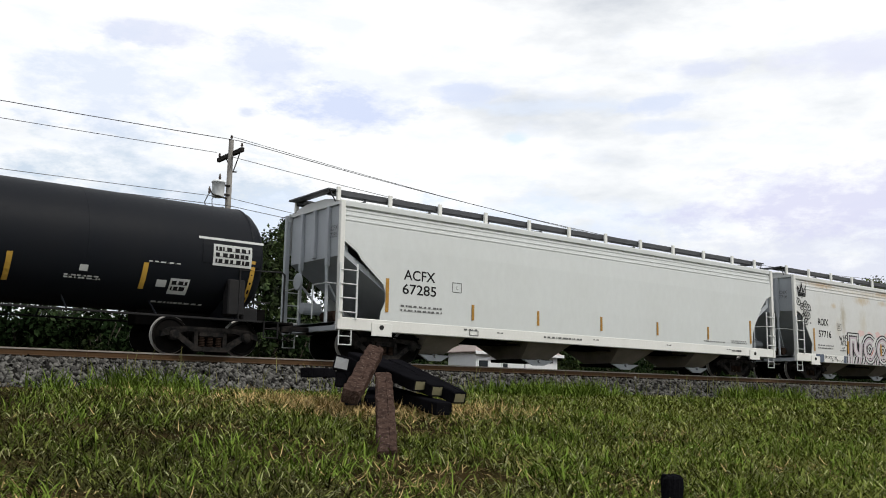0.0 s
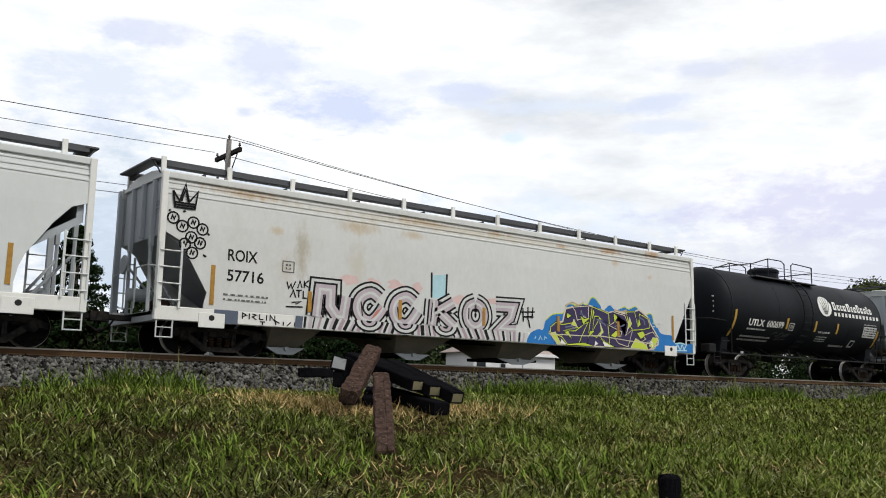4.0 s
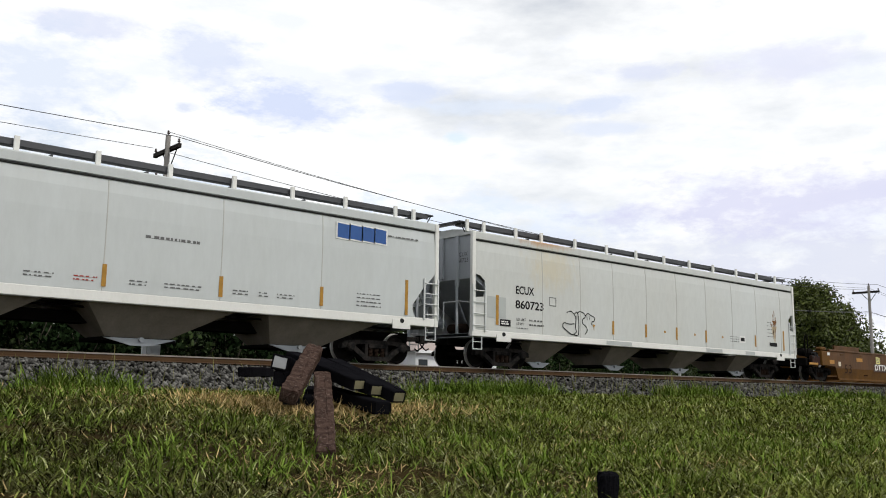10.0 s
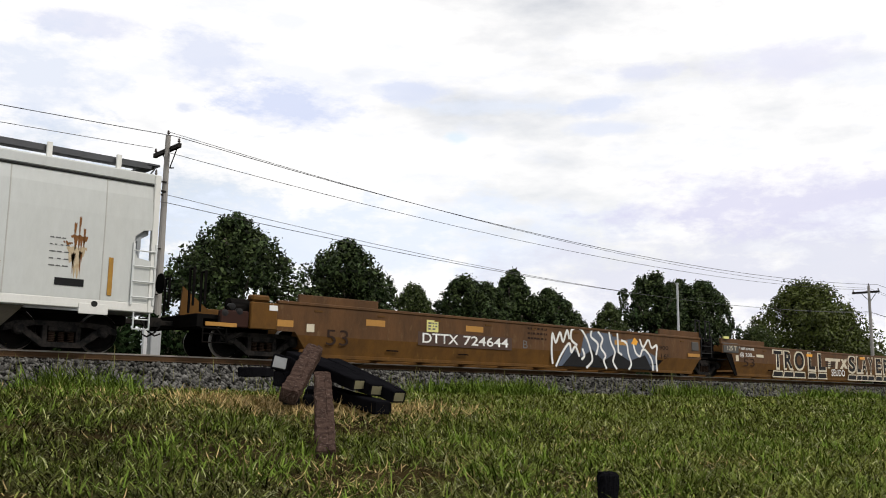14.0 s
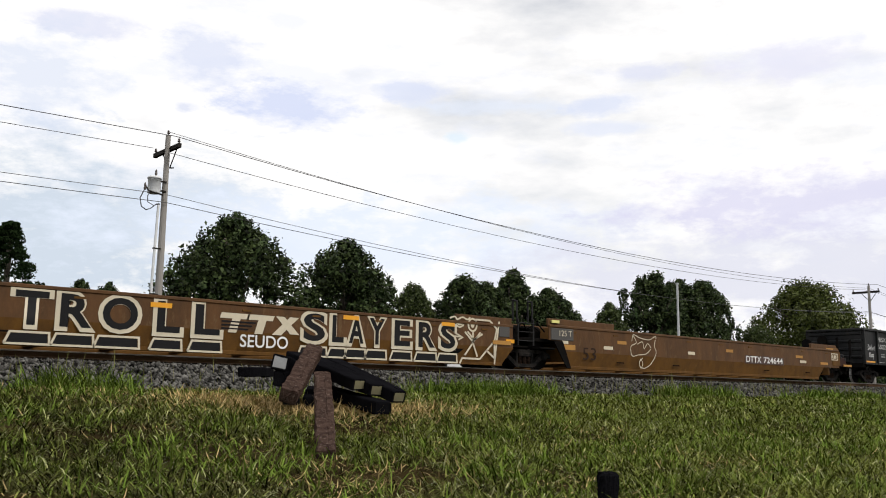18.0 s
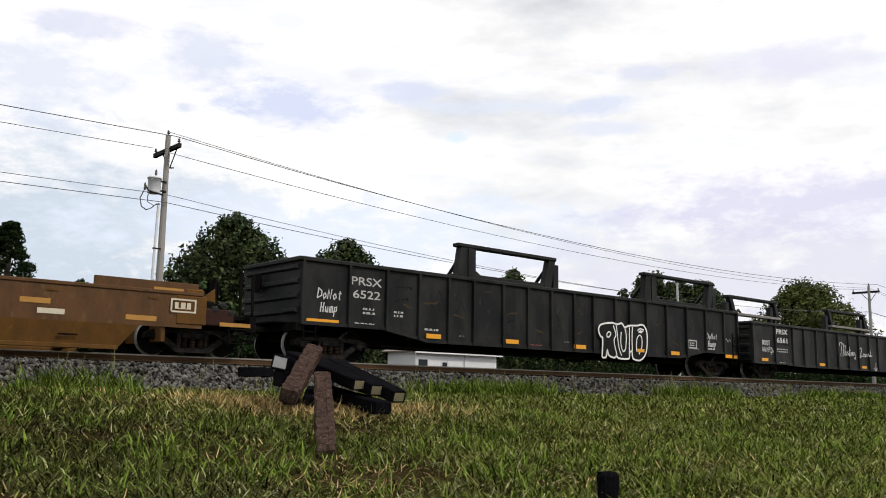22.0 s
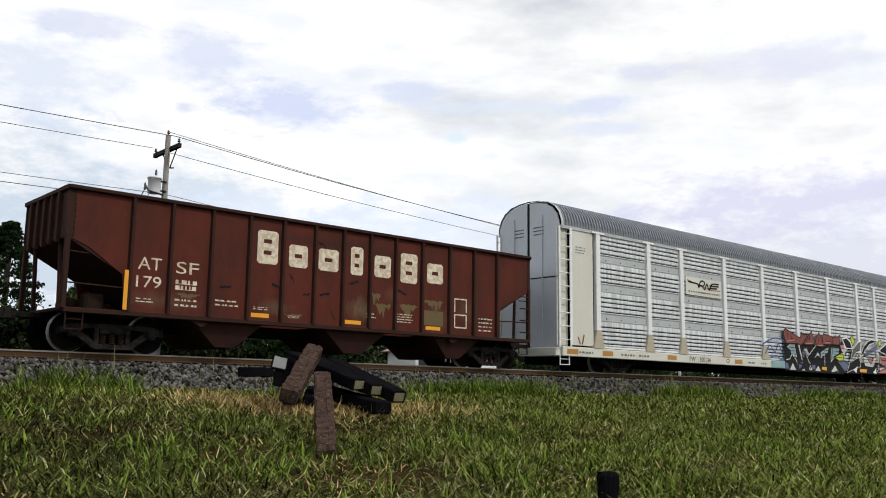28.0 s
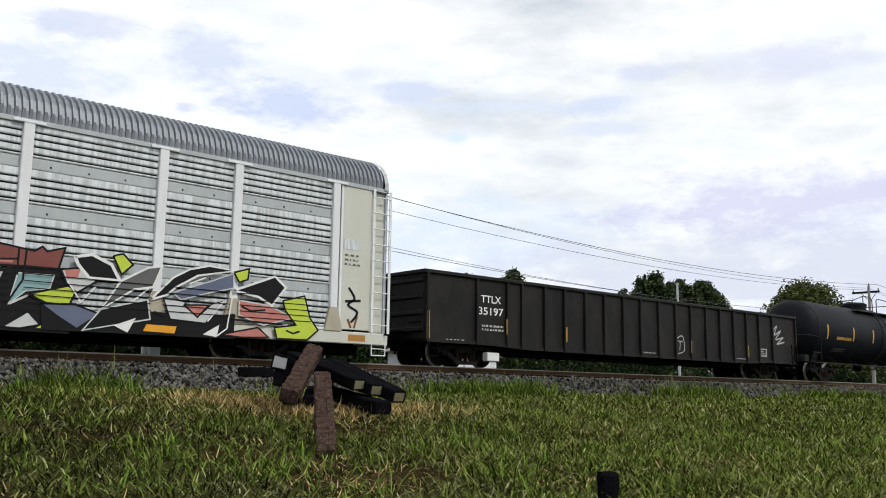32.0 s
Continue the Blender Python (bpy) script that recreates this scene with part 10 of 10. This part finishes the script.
# ---- enclosed car carrier ----
def car_carrier():
    L = 28.05
    c = car("car_carrier", 164.5, "tall silver slatted car-carrying rail car with graffiti")
    posts = (2.02, 4.88, 6.93, 9.86, 12.75, 15.6, 18.5, 21.45, 23.36, 26.22)
    y = -1.5
    bolts = bmesh.new()
    for s in (-1, 1):
        yy = s * 1.5
        part("side_sill", box(bmesh.new(), 0.2, L - 0.2, min(yy - s * 0.1, yy + s * 0.06), max(yy - s * 0.1, yy + s * 0.06), 0.5, 0.84, 0.02), "rack_cream", c)
        part("top_rail", box(bmesh.new(), 0.1, L - 0.1, min(yy - s * 0.06, yy + s * 0.04), max(yy - s * 0.06, yy + s * 0.04), 5.05, 5.17, 0.01), "galvanised_dark", c)
        for x in posts:
            part("side_post", box(bmesh.new(), x - 0.11, x + 0.11, min(yy - s * 0.08, yy + s * 0.08), max(yy - s * 0.08, yy + s * 0.08), 1.4, 5.12, 0.015), "rack_white", c)
            part("post_foot", prism(bmesh.new(), [(x - 0.27, 0.84), (x + 0.27, 0.84), (x + 0.12, 1.5), (x - 0.12, 1.5)], min(yy - s * 0.06, yy + s * 0.085), max(yy - s * 0.06, yy + s * 0.085)), "rack_tan", c)
            part("post_cap", box(bmesh.new(), x - 0.33, x + 0.33, min(yy, yy + s * 0.09), max(yy, yy + s * 0.09), 5.06, 5.13, 0.006), "rack_white", c)
        # bays of slats: tiers of four narrow slats, a wide bolted band between the tiers
        joints = (0.93, 1.03, 1.18, 1.33, 1.48, 1.64, 2.21, 2.39, 2.56, 2.73, 3.31, 3.47, 3.65, 3.82, 4.38, 4.56, 4.73, 4.89, 5.07)
        for a, b in zip(posts, posts[1:]):
            a, b = a + 0.11, b - 0.11
            # A black sheet behind each bay gives the gaps their shade.
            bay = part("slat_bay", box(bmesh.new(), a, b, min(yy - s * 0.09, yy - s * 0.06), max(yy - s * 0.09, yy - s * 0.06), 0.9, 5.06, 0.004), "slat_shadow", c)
            part("bay_sill", box(bmesh.new(), a + 0.05, b - 0.05, min(yy - s * 0.03, yy + s * 0.03), max(yy - s * 0.03, yy + s * 0.03), 0.86, 0.93, 0.006), "rack_white", bay)
            for lo, hi in zip(joints, joints[1:]):
                strips = [(lo + 0.017, hi - 0.017, "galvanised")] if hi - lo < 0.3 else [(lo + 0.017, lo + 0.21, "galvanised"), (lo + 0.21, hi - 0.075, "galvanised_dark"), (hi - 0.075, hi - 0.017, "galvanised")]
                for z0, z1, paint in strips:
                    band = paint == "galvanised_dark"
                    bm = bmesh.new()
                    y0, y1 = (yy - s * 0.06, yy - s * 0.02) if band else (yy - s * 0.06, yy)
                    loft(bm, [[(x, y0, z0), (x, y1 - s * 0.008, z0 + 0.006), (x, y1, z0 + 0.03), (x, y1 - s * 0.004, z1 - 0.012), (x, y0, z1)] for x in (a, b)])
                    part("band" if band else "slat", bm, paint, bay)
                    if band and s < 0:
                        for q in range(int((b - a) / 0.8)):
                            x = a + 0.4 + 0.8 * q
                            for z in (z0 + 0.1,):
                                box(bolts, x - 0.018, x + 0.018, y1 - 0.012, y1 + 0.01, z - 0.02, z + 0.02)
        if s < 0:
            tagged(part("bolt_head", bolts, "slat_shadow", c), kind="stuff")
        # doors and ladders at both ends
        for x0, x1 in ((0.66, 1.8), (26.41, 27.4)):
            part("corner_door", box(bmesh.new(), x0, x1, min(yy - s * 0.05, yy + s * 0.01), max(yy - s * 0.05, yy + s * 0.01), 0.9, 5.08, 0.012), "rack_cream", c)
            part("door_edge", box(bmesh.new(), x0 - 0.03, x0 + 0.04, min(yy, yy + s * 0.05), max(yy, yy + s * 0.05), 0.9, 5.1, 0.006), "rack_white", c)
        for x0, x1 in ((0.06, 0.6), (27.45, 28.0)):
            part("ladder_panel", box(bmesh.new(), x0, x1, min(yy - s * 0.12, yy - s * 0.08), max(yy - s * 0.12, yy - s * 0.08), 0.86, 5.05, 0.01), "rack_cream", c)
            ladder(c, x0, x1, 0.84, 5.1, 9, s * 1.56, "rack_white", w=0.08)
        for x in (0.3, 27.7):
            stirrup(c, x, s * 1.54, 0.55, "rack_white", 0.45, 0.35)
    # ribbed arched roof
    sec = [(-1.53, 5.12), (-1.52, 5.34), (-1.42, 5.62), (-1.22, 5.86), (-0.9, 6.04), (-0.45, 6.13), (0, 6.16)]
    sec = sec + [(-a, b) for a, b in reversed(sec[:-1])]
    rings = []
    n = int(L / 0.148)
    for k in range(n):
        x = 0.25 + (L - 0.5) * k / n
        for d, q in ((0.0, 0.0), (0.02, 0.045), (0.07, 0.045), (0.09, 0.0)):
            rings.append([(x + d, a + (q * math.copysign(min(1, abs(a)), a) if b > 5.2 else 0), b + (q if b > 5.3 else 0)) for a, b in sec])
    part("roof", loft(bmesh.new(), rings, close=False, caps=False), "roof_sheet", c)
    for x in (0.2, L - 0.2):
        part("roof_rim", loft(bmesh.new(), [[(x - 0.06, a * 1.03, 5.1 + (b - 5.1) * 1.05) for a, b in sec], [(x + 0.06, a * 1.03, 5.1 + (b - 5.1) * 1.05) for a, b in sec]], close=False, caps=False), "galvanised_dark", c)
    # end doors: two leaves each, with a dark gap between
    arch = [(a * 0.97, b - 0.03) for a, b in sec]
    for x0, way in ((0.12, 1), (L - 0.12, -1)):
        for s in (-1, 1):
            half = [p for p in arch if p[0] * s >= -1e-6]
            half = sorted(half, key=lambda p: p[0] * s, reverse=True)
            pts = [(s * 1.47, 0.75)] + half + [(0.0, 0.75)]
            pts = [(p[0] if abs(p[0]) > 0.1 else s * 0.06, p[1]) for p in pts]
            bm = bmesh.new()
            a = [bm.verts.new((x0, p[0], p[1])) for p in pts]
            b = [bm.verts.new((x0 + way * 0.05, p[0], p[1])) for p in pts]
            m = len(pts)
            bm.faces.new(a)
            bm.faces.new(list(reversed(b)))
            for k in range(m):
                bm.faces.new((a[k], b[k], b[(k + 1) % m], a[(k + 1) % m]))
            bmesh.ops.recalc_face_normals(bm, faces=bm.faces[:])
            door = part("end_door", bm, "rack_end", c)
            part("door_band", box(bmesh.new(), min(x0, x0 - way * 0.012), max(x0, x0 - way * 0.012), min(s * 0.1, s * 1.45), max(s * 0.1, s * 1.45), 3.3, 3.34), "slat_shadow", door)
            part("door_bar", bar(bmesh.new(), (x0 - way * 0.03, s * 0.7, 1.0), (x0 - way * 0.03, s * 0.7, 5.6), 0.02), "rack_end", door)
            for k in range(3):
                part("stencil_bar", box(bmesh.new(), min(x0, x0 - way * 0.008), max(x0, x0 - way * 0.008), min(s * 0.25, s * 0.75), max(s * 0.25, s * 0.75), 4.9 + 0.13 * k, 4.94 + 0.13 * k), "ink_grey", door)
        # Black strip for the shade between the door leaves.
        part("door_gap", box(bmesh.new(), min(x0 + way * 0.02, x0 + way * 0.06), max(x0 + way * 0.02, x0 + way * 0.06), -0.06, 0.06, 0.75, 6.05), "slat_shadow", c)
        part("end_bumper", box(bmesh.new(), min(x0 - way * 0.15, x0 + way * 0.3), max(x0 - way * 0.15, x0 + way * 0.3), -1.45, 1.45, 0.5, 0.8, 0.02), "rack_cream", c)
        coupler(c, x0, -way, 1.2)
    part("deck", box(bmesh.new(), 0.2, L - 0.2, -1.4, 1.4, 0.72, 0.84, 0.01), "under_iron", c)
    part("center_sill", box(bmesh.new(), 0.3, L - 0.3, -0.4, 0.4, 0.24, 0.74, 0.02), "under_iron", c)
    part("brake_pipe", rod(bmesh.new(), [(4, -1.1, 0.36), (14, -1.1, 0.3), (24, -1.1, 0.36)], 0.03), "under_iron", c)
    truck(c, 3.6, 0.40)
    truck(c, L - 3.6, 0.40)
    # sign board between two posts, its mark in plain shapes
    plate(c, "sign_board", 7.2, 9.62, 3.3, 4.04, "rack_cream", y - 0.015, 0.03, "cream sign board with a dark emblem")
    strokes(c, [[(7.35, 3.84), (7.95, 3.8), (8.1, 3.66)], curve_pts([(8.0, 3.62), (8.2, 3.92), (8.45, 3.9), (8.35, 3.74), (8.1, 3.74)]), curve_pts([(8.3, 3.7), (8.45, 3.6), (8.6, 3.84), (8.75, 3.6), (8.95, 3.86), (9.45, 3.9)]), [(8.8, 3.78), (9.42, 3.8)], [(8.75, 3.68), (9.3, 3.7)]], 0.065, "ink_black", y - 0.045)
    strokes(c, [[(7.3, 3.9), (8.9, 3.6), (9.5, 3.62)]], 0.03, "ink_red", y - 0.045)
    bars(c, 7.35, 3.4, 2.2, 0.09, 1, "ink_grey", y - 0.045, 150, fill=0.7)
    sy = y - 0.06
    lettering(c, "PW", 7.28, 0.56, 0.4, 0.2, "ink_black", sy, 0.004)
    lettering(c, "100134", 7.98, 0.56, 0.7, 0.2, "ink_black", sy, 0.004)
    for x in (0.4, 2.2, 5.9, 10.4, 14.0, 17.4, 26.7):
        plate(c, "reflector_strip", x, x + 0.55, 0.58, 0.76, "strip_faded", sy)
    for k, (x, w) in enumerate(((3.2, 0.8), (4.2, 0.6), (11.4, 0.5), (12.4, 0.4), (1.0, 0.7))):
        bars(c, x, 0.6, w, 0.12, 1, "ink_grey", sy, 151 + k)
    strokes(c, [[(9.9 + 0.12 * math.cos(k * 0.5236), 0.68 + 0.07 * math.sin(k * 0.5236)) for k in range(13)]], 0.03, "ink_brick", sy)
    bars(c, 0.9, 4.2, 0.5, 0.3, 3, "ink_grey", y - 0.012, 160, fill=0.35)
    plate(c, "stencil_panel", 26.5, 27.0, 3.2, 3.5, "galvanised", y - 0.012)
    bars(c, 26.55, 2.7, 0.5, 0.4, 3, "ink_grey", y - 0.012, 161, fill=0.4)
    strokes(c, [curve_pts([(26.7, 2.1), (26.9, 1.8), (26.7, 1.6), (27.0, 1.4), (26.8, 1.1)]), [(26.6, 1.7), (27.1, 1.75)]], 0.07, "ink_black", y - 0.012)
    for x in (1.2, 26.9):
        strokes(c, [[(x, 0.95), (x + 0.1, 1.3)], [(x - 0.2, 1.2), (x - 0.1, 0.95)]], 0.06, "rust_paint", y - 0.012)
    carrier_graffiti(c, -1.585)


def carrier_graffiti(c, y):
    """Two words of angular letters, sprayed over slats and posts: brick red over black and teal, then black arcs, rose and lime."""
    layer = [0.007]

    def spray(pts, material, edge="ink_black", w=0.045):
        """A field with the line that the painter drew round it."""
        layer[0] += 0.0009
        pts = [(a + 0.19, b) for a, b in pts]
        ink(c, pts, material, y, layer[0])
        if edge:
            strokes(c, [list(pts) + [pts[0]]], w, edge, y, layer[0] + 0.0004)

    def draw(lines, w, material):
        layer[0] += 0.0009
        strokes(c, [[(a + 0.19, b) for a, b in q] for q in lines], w, material, y, layer[0])

    # a loose blue tag before the words
    draw([curve_pts([(12.3, 1.5), (12.9, 1.75), (13.5, 1.85), (14.1, 1.7), (14.3, 1.4)]), curve_pts([(12.5, 1.1), (12.9, 1.5), (13.3, 1.2), (13.6, 1.6), (13.9, 1.2), (14.2, 1.5)]), curve_pts([(12.9, 0.95), (13.4, 1.05), (13.8, 0.9), (14.2, 1.1)])], 0.06, "ink_navy")
    spray([(13.0, 0.82), (14.2, 0.84), (14.2, 0.52), (13.0, 0.5)], "ink_teal", None)
    # the black ground of the first word
    spray([(14.05, 1.66), (15.2, 1.75), (17.5, 1.7), (19.15, 1.84), (19.4, 1.6), (19.42, 0.36), (14.1, 0.4)], "ink_black", None)
    spray([(14.33, 1.49), (14.9, 1.82), (15.1, 1.05), (14.7, 1.2), (14.61, 1.38)], "ink_teal", "ink_pale", 0.03)
    spray([(15.22, 1.7), (15.4, 1.69), (15.65, 0.91), (15.52, 0.9)], "ink_pale")
    spray([(15.78, 1.49), (15.99, 1.56), (16.23, 1.25), (16.09, 1.14)], "ink_pale")
    spray([(16.52, 0.95), (17.02, 1.41), (17.3, 1.11), (17.08, 1.15), (16.9, 1.16)], "ink_pale")
    spray([(17.31, 1.36), (18.02, 1.63), (17.94, 1.39), (17.65, 1.32), (17.3, 1.11)], "ink_teal", "ink_pale", 0.03)
    spray([(18.32, 1.64), (19.03, 1.65), (18.96, 1.35), (18.5, 1.26), (18.19, 0.95)], "ink_teal", "ink_pale", 0.03)
    for blue in ([(15.24, 0.79), (15.65, 0.84), (15.48, 0.62), (15.28, 0.51)], [(15.6, 1.33), (15.72, 1.44), (15.84, 1.31), (15.75, 1.06), (15.61, 1.1)], [(16.42, 0.8), (16.73, 0.8), (16.71, 0.53), (16.44, 0.54)], [(14.1, 0.77), (14.32, 0.76), (14.4, 0.5), (14.12, 0.49)]):
        spray(blue, "ink_steel", None)
    draw([[(15.78, 1.49), (16.1, 0.95), (16.3, 0.75), (16.15, 0.5)], [(14.7, 1.2), (15.05, 0.9), (15.12, 0.72)], [(16.1, 1.14), (17.1, 1.85)], [(14.2, 0.9), (14.5, 0.95), (14.7, 1.2)], [(17.65, 1.32), (17.6, 0.7)], [(18.2, 0.95), (18.6, 1.2), (19.0, 1.2)]], 0.05, "ink_pale")
    draw([[(14.1, 0.84), (15.6, 0.74), (17.0, 0.78), (19.4, 0.92)]], 0.07, "ink_black")
    for tri in ([(14.41, 0.43), (14.73, 0.8), (15.02, 0.43)], [(15.39, 0.43), (15.67, 0.56), (15.83, 0.42)], [(16.13, 0.45), (16.38, 0.68), (16.44, 0.47)], [(16.62, 0.45), (16.99, 0.74), (17.22, 0.44)], [(18.11, 0.44), (18.57, 0.8), (18.82, 0.53), (18.44, 0.43)]):
        spray(tri, "ink_pale", "ink_black", 0.035)
    spray([(17.3, 0.67), (17.76, 0.67), (17.75, 0.5), (17.31, 0.53)], "strip_orange", None)
    spray([(18.75, 0.45), (19.05, 0.68), (19.27, 0.61), (19.25, 0.48)], "ink_lime", None)
    # brick-red tops of the letters
    spray([(14.0, 2.16), (14.18, 2.34), (15.26, 2.01), (15.47, 1.98), (15.56, 2.26), (15.67, 2.15), (16.11, 2.15), (15.76, 1.78), (15.5, 1.62), (15.2, 1.69), (14.2, 1.65)], "ink_brick")
    spray([(15.76, 1.78), (16.5, 2.35), (16.76, 1.83), (16.6, 1.7), (15.9, 1.66)], "ink_brick")
    spray([(16.8, 1.95), (17.18, 2.33), (17.63, 1.65), (17.15, 1.62), (16.85, 1.72)], "ink_brick")
    spray([(17.46, 2.06), (17.59, 2.3), (18.6, 2.16), (18.75, 2.28), (18.85, 2.18), (19.21, 2.31), (19.1, 1.81), (18.42, 1.8), (17.52, 1.76)], "ink_brick")
    draw([[(14.36, 2.2), (14.36, 1.95)], [(14.65, 2.1), (14.7, 1.9), (15.1, 1.85)], [(16.3, 2.1), (16.28, 1.85)], [(15.9, 1.8), (16.35, 2.05)], [(17.0, 1.75), (17.15, 2.1)], [(17.75, 2.1), (17.85, 1.9), (18.3, 1.95)], [(18.3, 2.2), (18.3, 1.6)], [(18.45, 2.2), (18.42, 1.5), (18.15, 0.95)]], 0.04, "ink_black")
    draw([[(14.3, 1.75), (15.0, 1.86)], [(15.9, 1.72), (16.5, 1.78)], [(17.0, 1.68), (17.5, 1.72)], [(17.7, 1.84), (18.2, 1.88)]], 0.05, "ink_rose")
    # second word
    spray([(18.8, 1.0), (19.48, 1.04), (20.02, 0.85), (21.1, 1.0), (22.6, 1.0), (23.2, 1.1), (23.2, 0.45), (18.85, 0.42)], "ink_black", None)
    spray([(18.55, 1.19), (19.36, 1.46), (19.52, 1.39), (19.38, 1.04), (19.04, 0.96)], "ink_lime")
    spray([(18.8, 1.0), (19.48, 1.04), (20.02, 0.85), (19.56, 0.48), (19.15, 0.74)], "ink_steel")
    spray([(19.15, 1.81), (19.61, 1.89), (19.9, 1.6), (19.51, 1.3), (19.28, 1.5)], "ink_pale")
    spray([(19.22, 1.8), (19.55, 1.86), (19.51, 1.66), (19.28, 1.62)], "ink_rose", None)
    spray([(20.22, 2.24), (20.44, 2.32), (20.67, 2.08), (20.43, 1.82)], "ink_lime")
    spray([(19.42, 2.13), (19.77, 2.22), (20.2, 2.03), (20.4, 1.67), (19.74, 1.67), (19.49, 1.96)], "ink_black", "ink_white", 0.07)
    spray([(20.43, 1.67), (21.02, 2.05), (21.34, 2.12), (21.16, 1.59), (20.72, 1.49), (20.04, 0.97)], "ink_grey", "ink_white", 0.05)
    spray([(21.62, 1.5), (22.49, 1.85), (23.12, 2.13), (23.13, 1.75), (22.5, 1.57), (21.83, 1.34)], "ink_steel", "ink_pale", 0.03)
    spray([(21.11, 1.28), (21.61, 1.87), (22.0, 2.12), (22.48, 2.26), (23.12, 2.2), (22.21, 1.98), (21.68, 1.63), (21.49, 1.43)], "ink_black", "ink_white", 0.05)
    spray([(20.04, 0.97), (21.05, 1.28), (21.13, 0.81), (19.68, 0.46)], "ink_black", "ink_pale", 0.035)
    spray([(21.4, 1.36), (21.9, 1.3), (22.25, 0.94), (22.6, 1.3), (22.9, 1.4), (22.45, 0.8), (21.6, 0.85)], "ink_pale", "ink_black", 0.03)
    spray([(21.9, 1.22), (22.51, 1.26), (22.25, 0.94)], "ink_rose")
    spray([(20.33, 0.61), (20.81, 0.82), (20.64, 0.46)], "ink_white", None)
    spray([(22.4, 0.52), (22.81, 0.79), (22.75, 0.47)], "ink_white", None)
    spray([(21.04, 0.71), (21.79, 0.7), (21.73, 0.48), (20.95, 0.5)], "strip_orange")
    spray([(23.12, 2.16), (23.52, 2.3), (23.49, 2.01), (23.27, 1.92)], "ink_lime")
    spray([(23.29, 1.45), (24.1, 1.38), (24.8, 1.1), (23.97, 0.85), (23.3, 1.07)], "ink_rose", "ink_pale", 0.035)
    spray([(22.82, 0.54), (23.82, 0.78), (24.12, 0.54), (23.39, 0.5)], "ink_rose")
    spray([(24.48, 1.54), (25.1, 1.72), (25.28, 1.13), (25.53, 0.81), (25.21, 0.53), (24.35, 0.52), (24.27, 0.81), (24.88, 0.91), (24.56, 1.28)], "ink_lime")
    spray([(23.13, 1.69), (24.23, 2.17), (24.55, 1.9), (24.18, 1.38), (23.8, 1.58)], "ink_black", "ink_white", 0.06)
    draw([[(23.2, 1.05), (22.8, 0.5)], [(23.35, 1.3), (23.6, 1.2), (24.0, 1.25)], [(24.6, 0.75), (24.8, 0.68), (25.0, 0.75)], [(22.9, 0.95), (24.5, 0.9)], [(21.2, 1.0), (21.5, 0.9)]], 0.05, "ink_black")
    draw([[(19.3, 1.55), (19.6, 1.1), (19.9, 1.5)], [(20.7, 1.2), (21.1, 1.6)], [(22.0, 1.75), (22.4, 1.95)], [(22.9, 1.4), (22.5, 0.85)], [(23.1, 1.5), (23.0, 0.7), (22.75, 0.5)]], 0.035, "ink_white")
    # dark lines drawn over the paint stand in for the shaded gaps between slats
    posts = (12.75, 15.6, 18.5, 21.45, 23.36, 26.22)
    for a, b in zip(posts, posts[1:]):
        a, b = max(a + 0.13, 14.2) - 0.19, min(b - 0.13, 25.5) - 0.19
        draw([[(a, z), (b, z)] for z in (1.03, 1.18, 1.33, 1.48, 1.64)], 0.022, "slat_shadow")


car_carrier()
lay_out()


# ---- motion ----
TRAIN = [
    (0, -63.54), (0.5, -60.14), (1, -56.99), (1.5, -53.83), (2, -50.32), (2.5, -46.78), (3, -43.54), (3.5,
    -39.99), (5.5, -26.02), (6, -22.65), (6.5, -18.55), (7, -15.12), (7.5, -11.33), (8, -7.82), (8.5, -3.94), (9,
    0.00), (9.5, 3.91), (10, 7.48), (10.5, 11.43), (11, 15.07), (11.5, 19.11), (12, 22.82), (12.5, 26.94), (13,
    31.06), (13.5, 34.82), (14, 38.94), (14.5, 42.76), (16.5, 59.43), (17, 63.35), (17.5, 67.66), (18, 71.61),
    (18.5, 76.01), (19, 79.62), (19.5, 84.44), (20, 88.50), (20.5, 93.02), (21, 97.14), (21.5, 101.69), (22,
    106.25), (22.5, 110.37), (23, 114.99), (23.5, 119.60), (24, 124.25), (24.5, 128.47), (25, 133.16), (25.5,
    137.46), (27.5, 156.16), (28, 160.65), (28.5, 165.65), (29, 170.10), (29.5, 175.09), (30, 180.10), (30.5,
    184.67), (31, 189.58), (31.5, 194.39), (32, 198.87)]


def travel(t):
    """How far the train has gone at t seconds."""
    return float(np.interp(t, [a for a, _ in TRAIN], [b for _, b in TRAIN]))


def motions():
    for c, u in CARS:
        walk(c, [(t, pose(u - s, TRACK, 0)) for t, s in TRAIN])
    times = [k / 15 for k in range(481)]
    way = [travel(t) for t in times]
    for w, x, r in WHEELS:
        walk(w, [(t, pose(x, 0, r, 0, -math.degrees(d / r) % 360, 0)) for t, d in zip(times, way)])


motions()
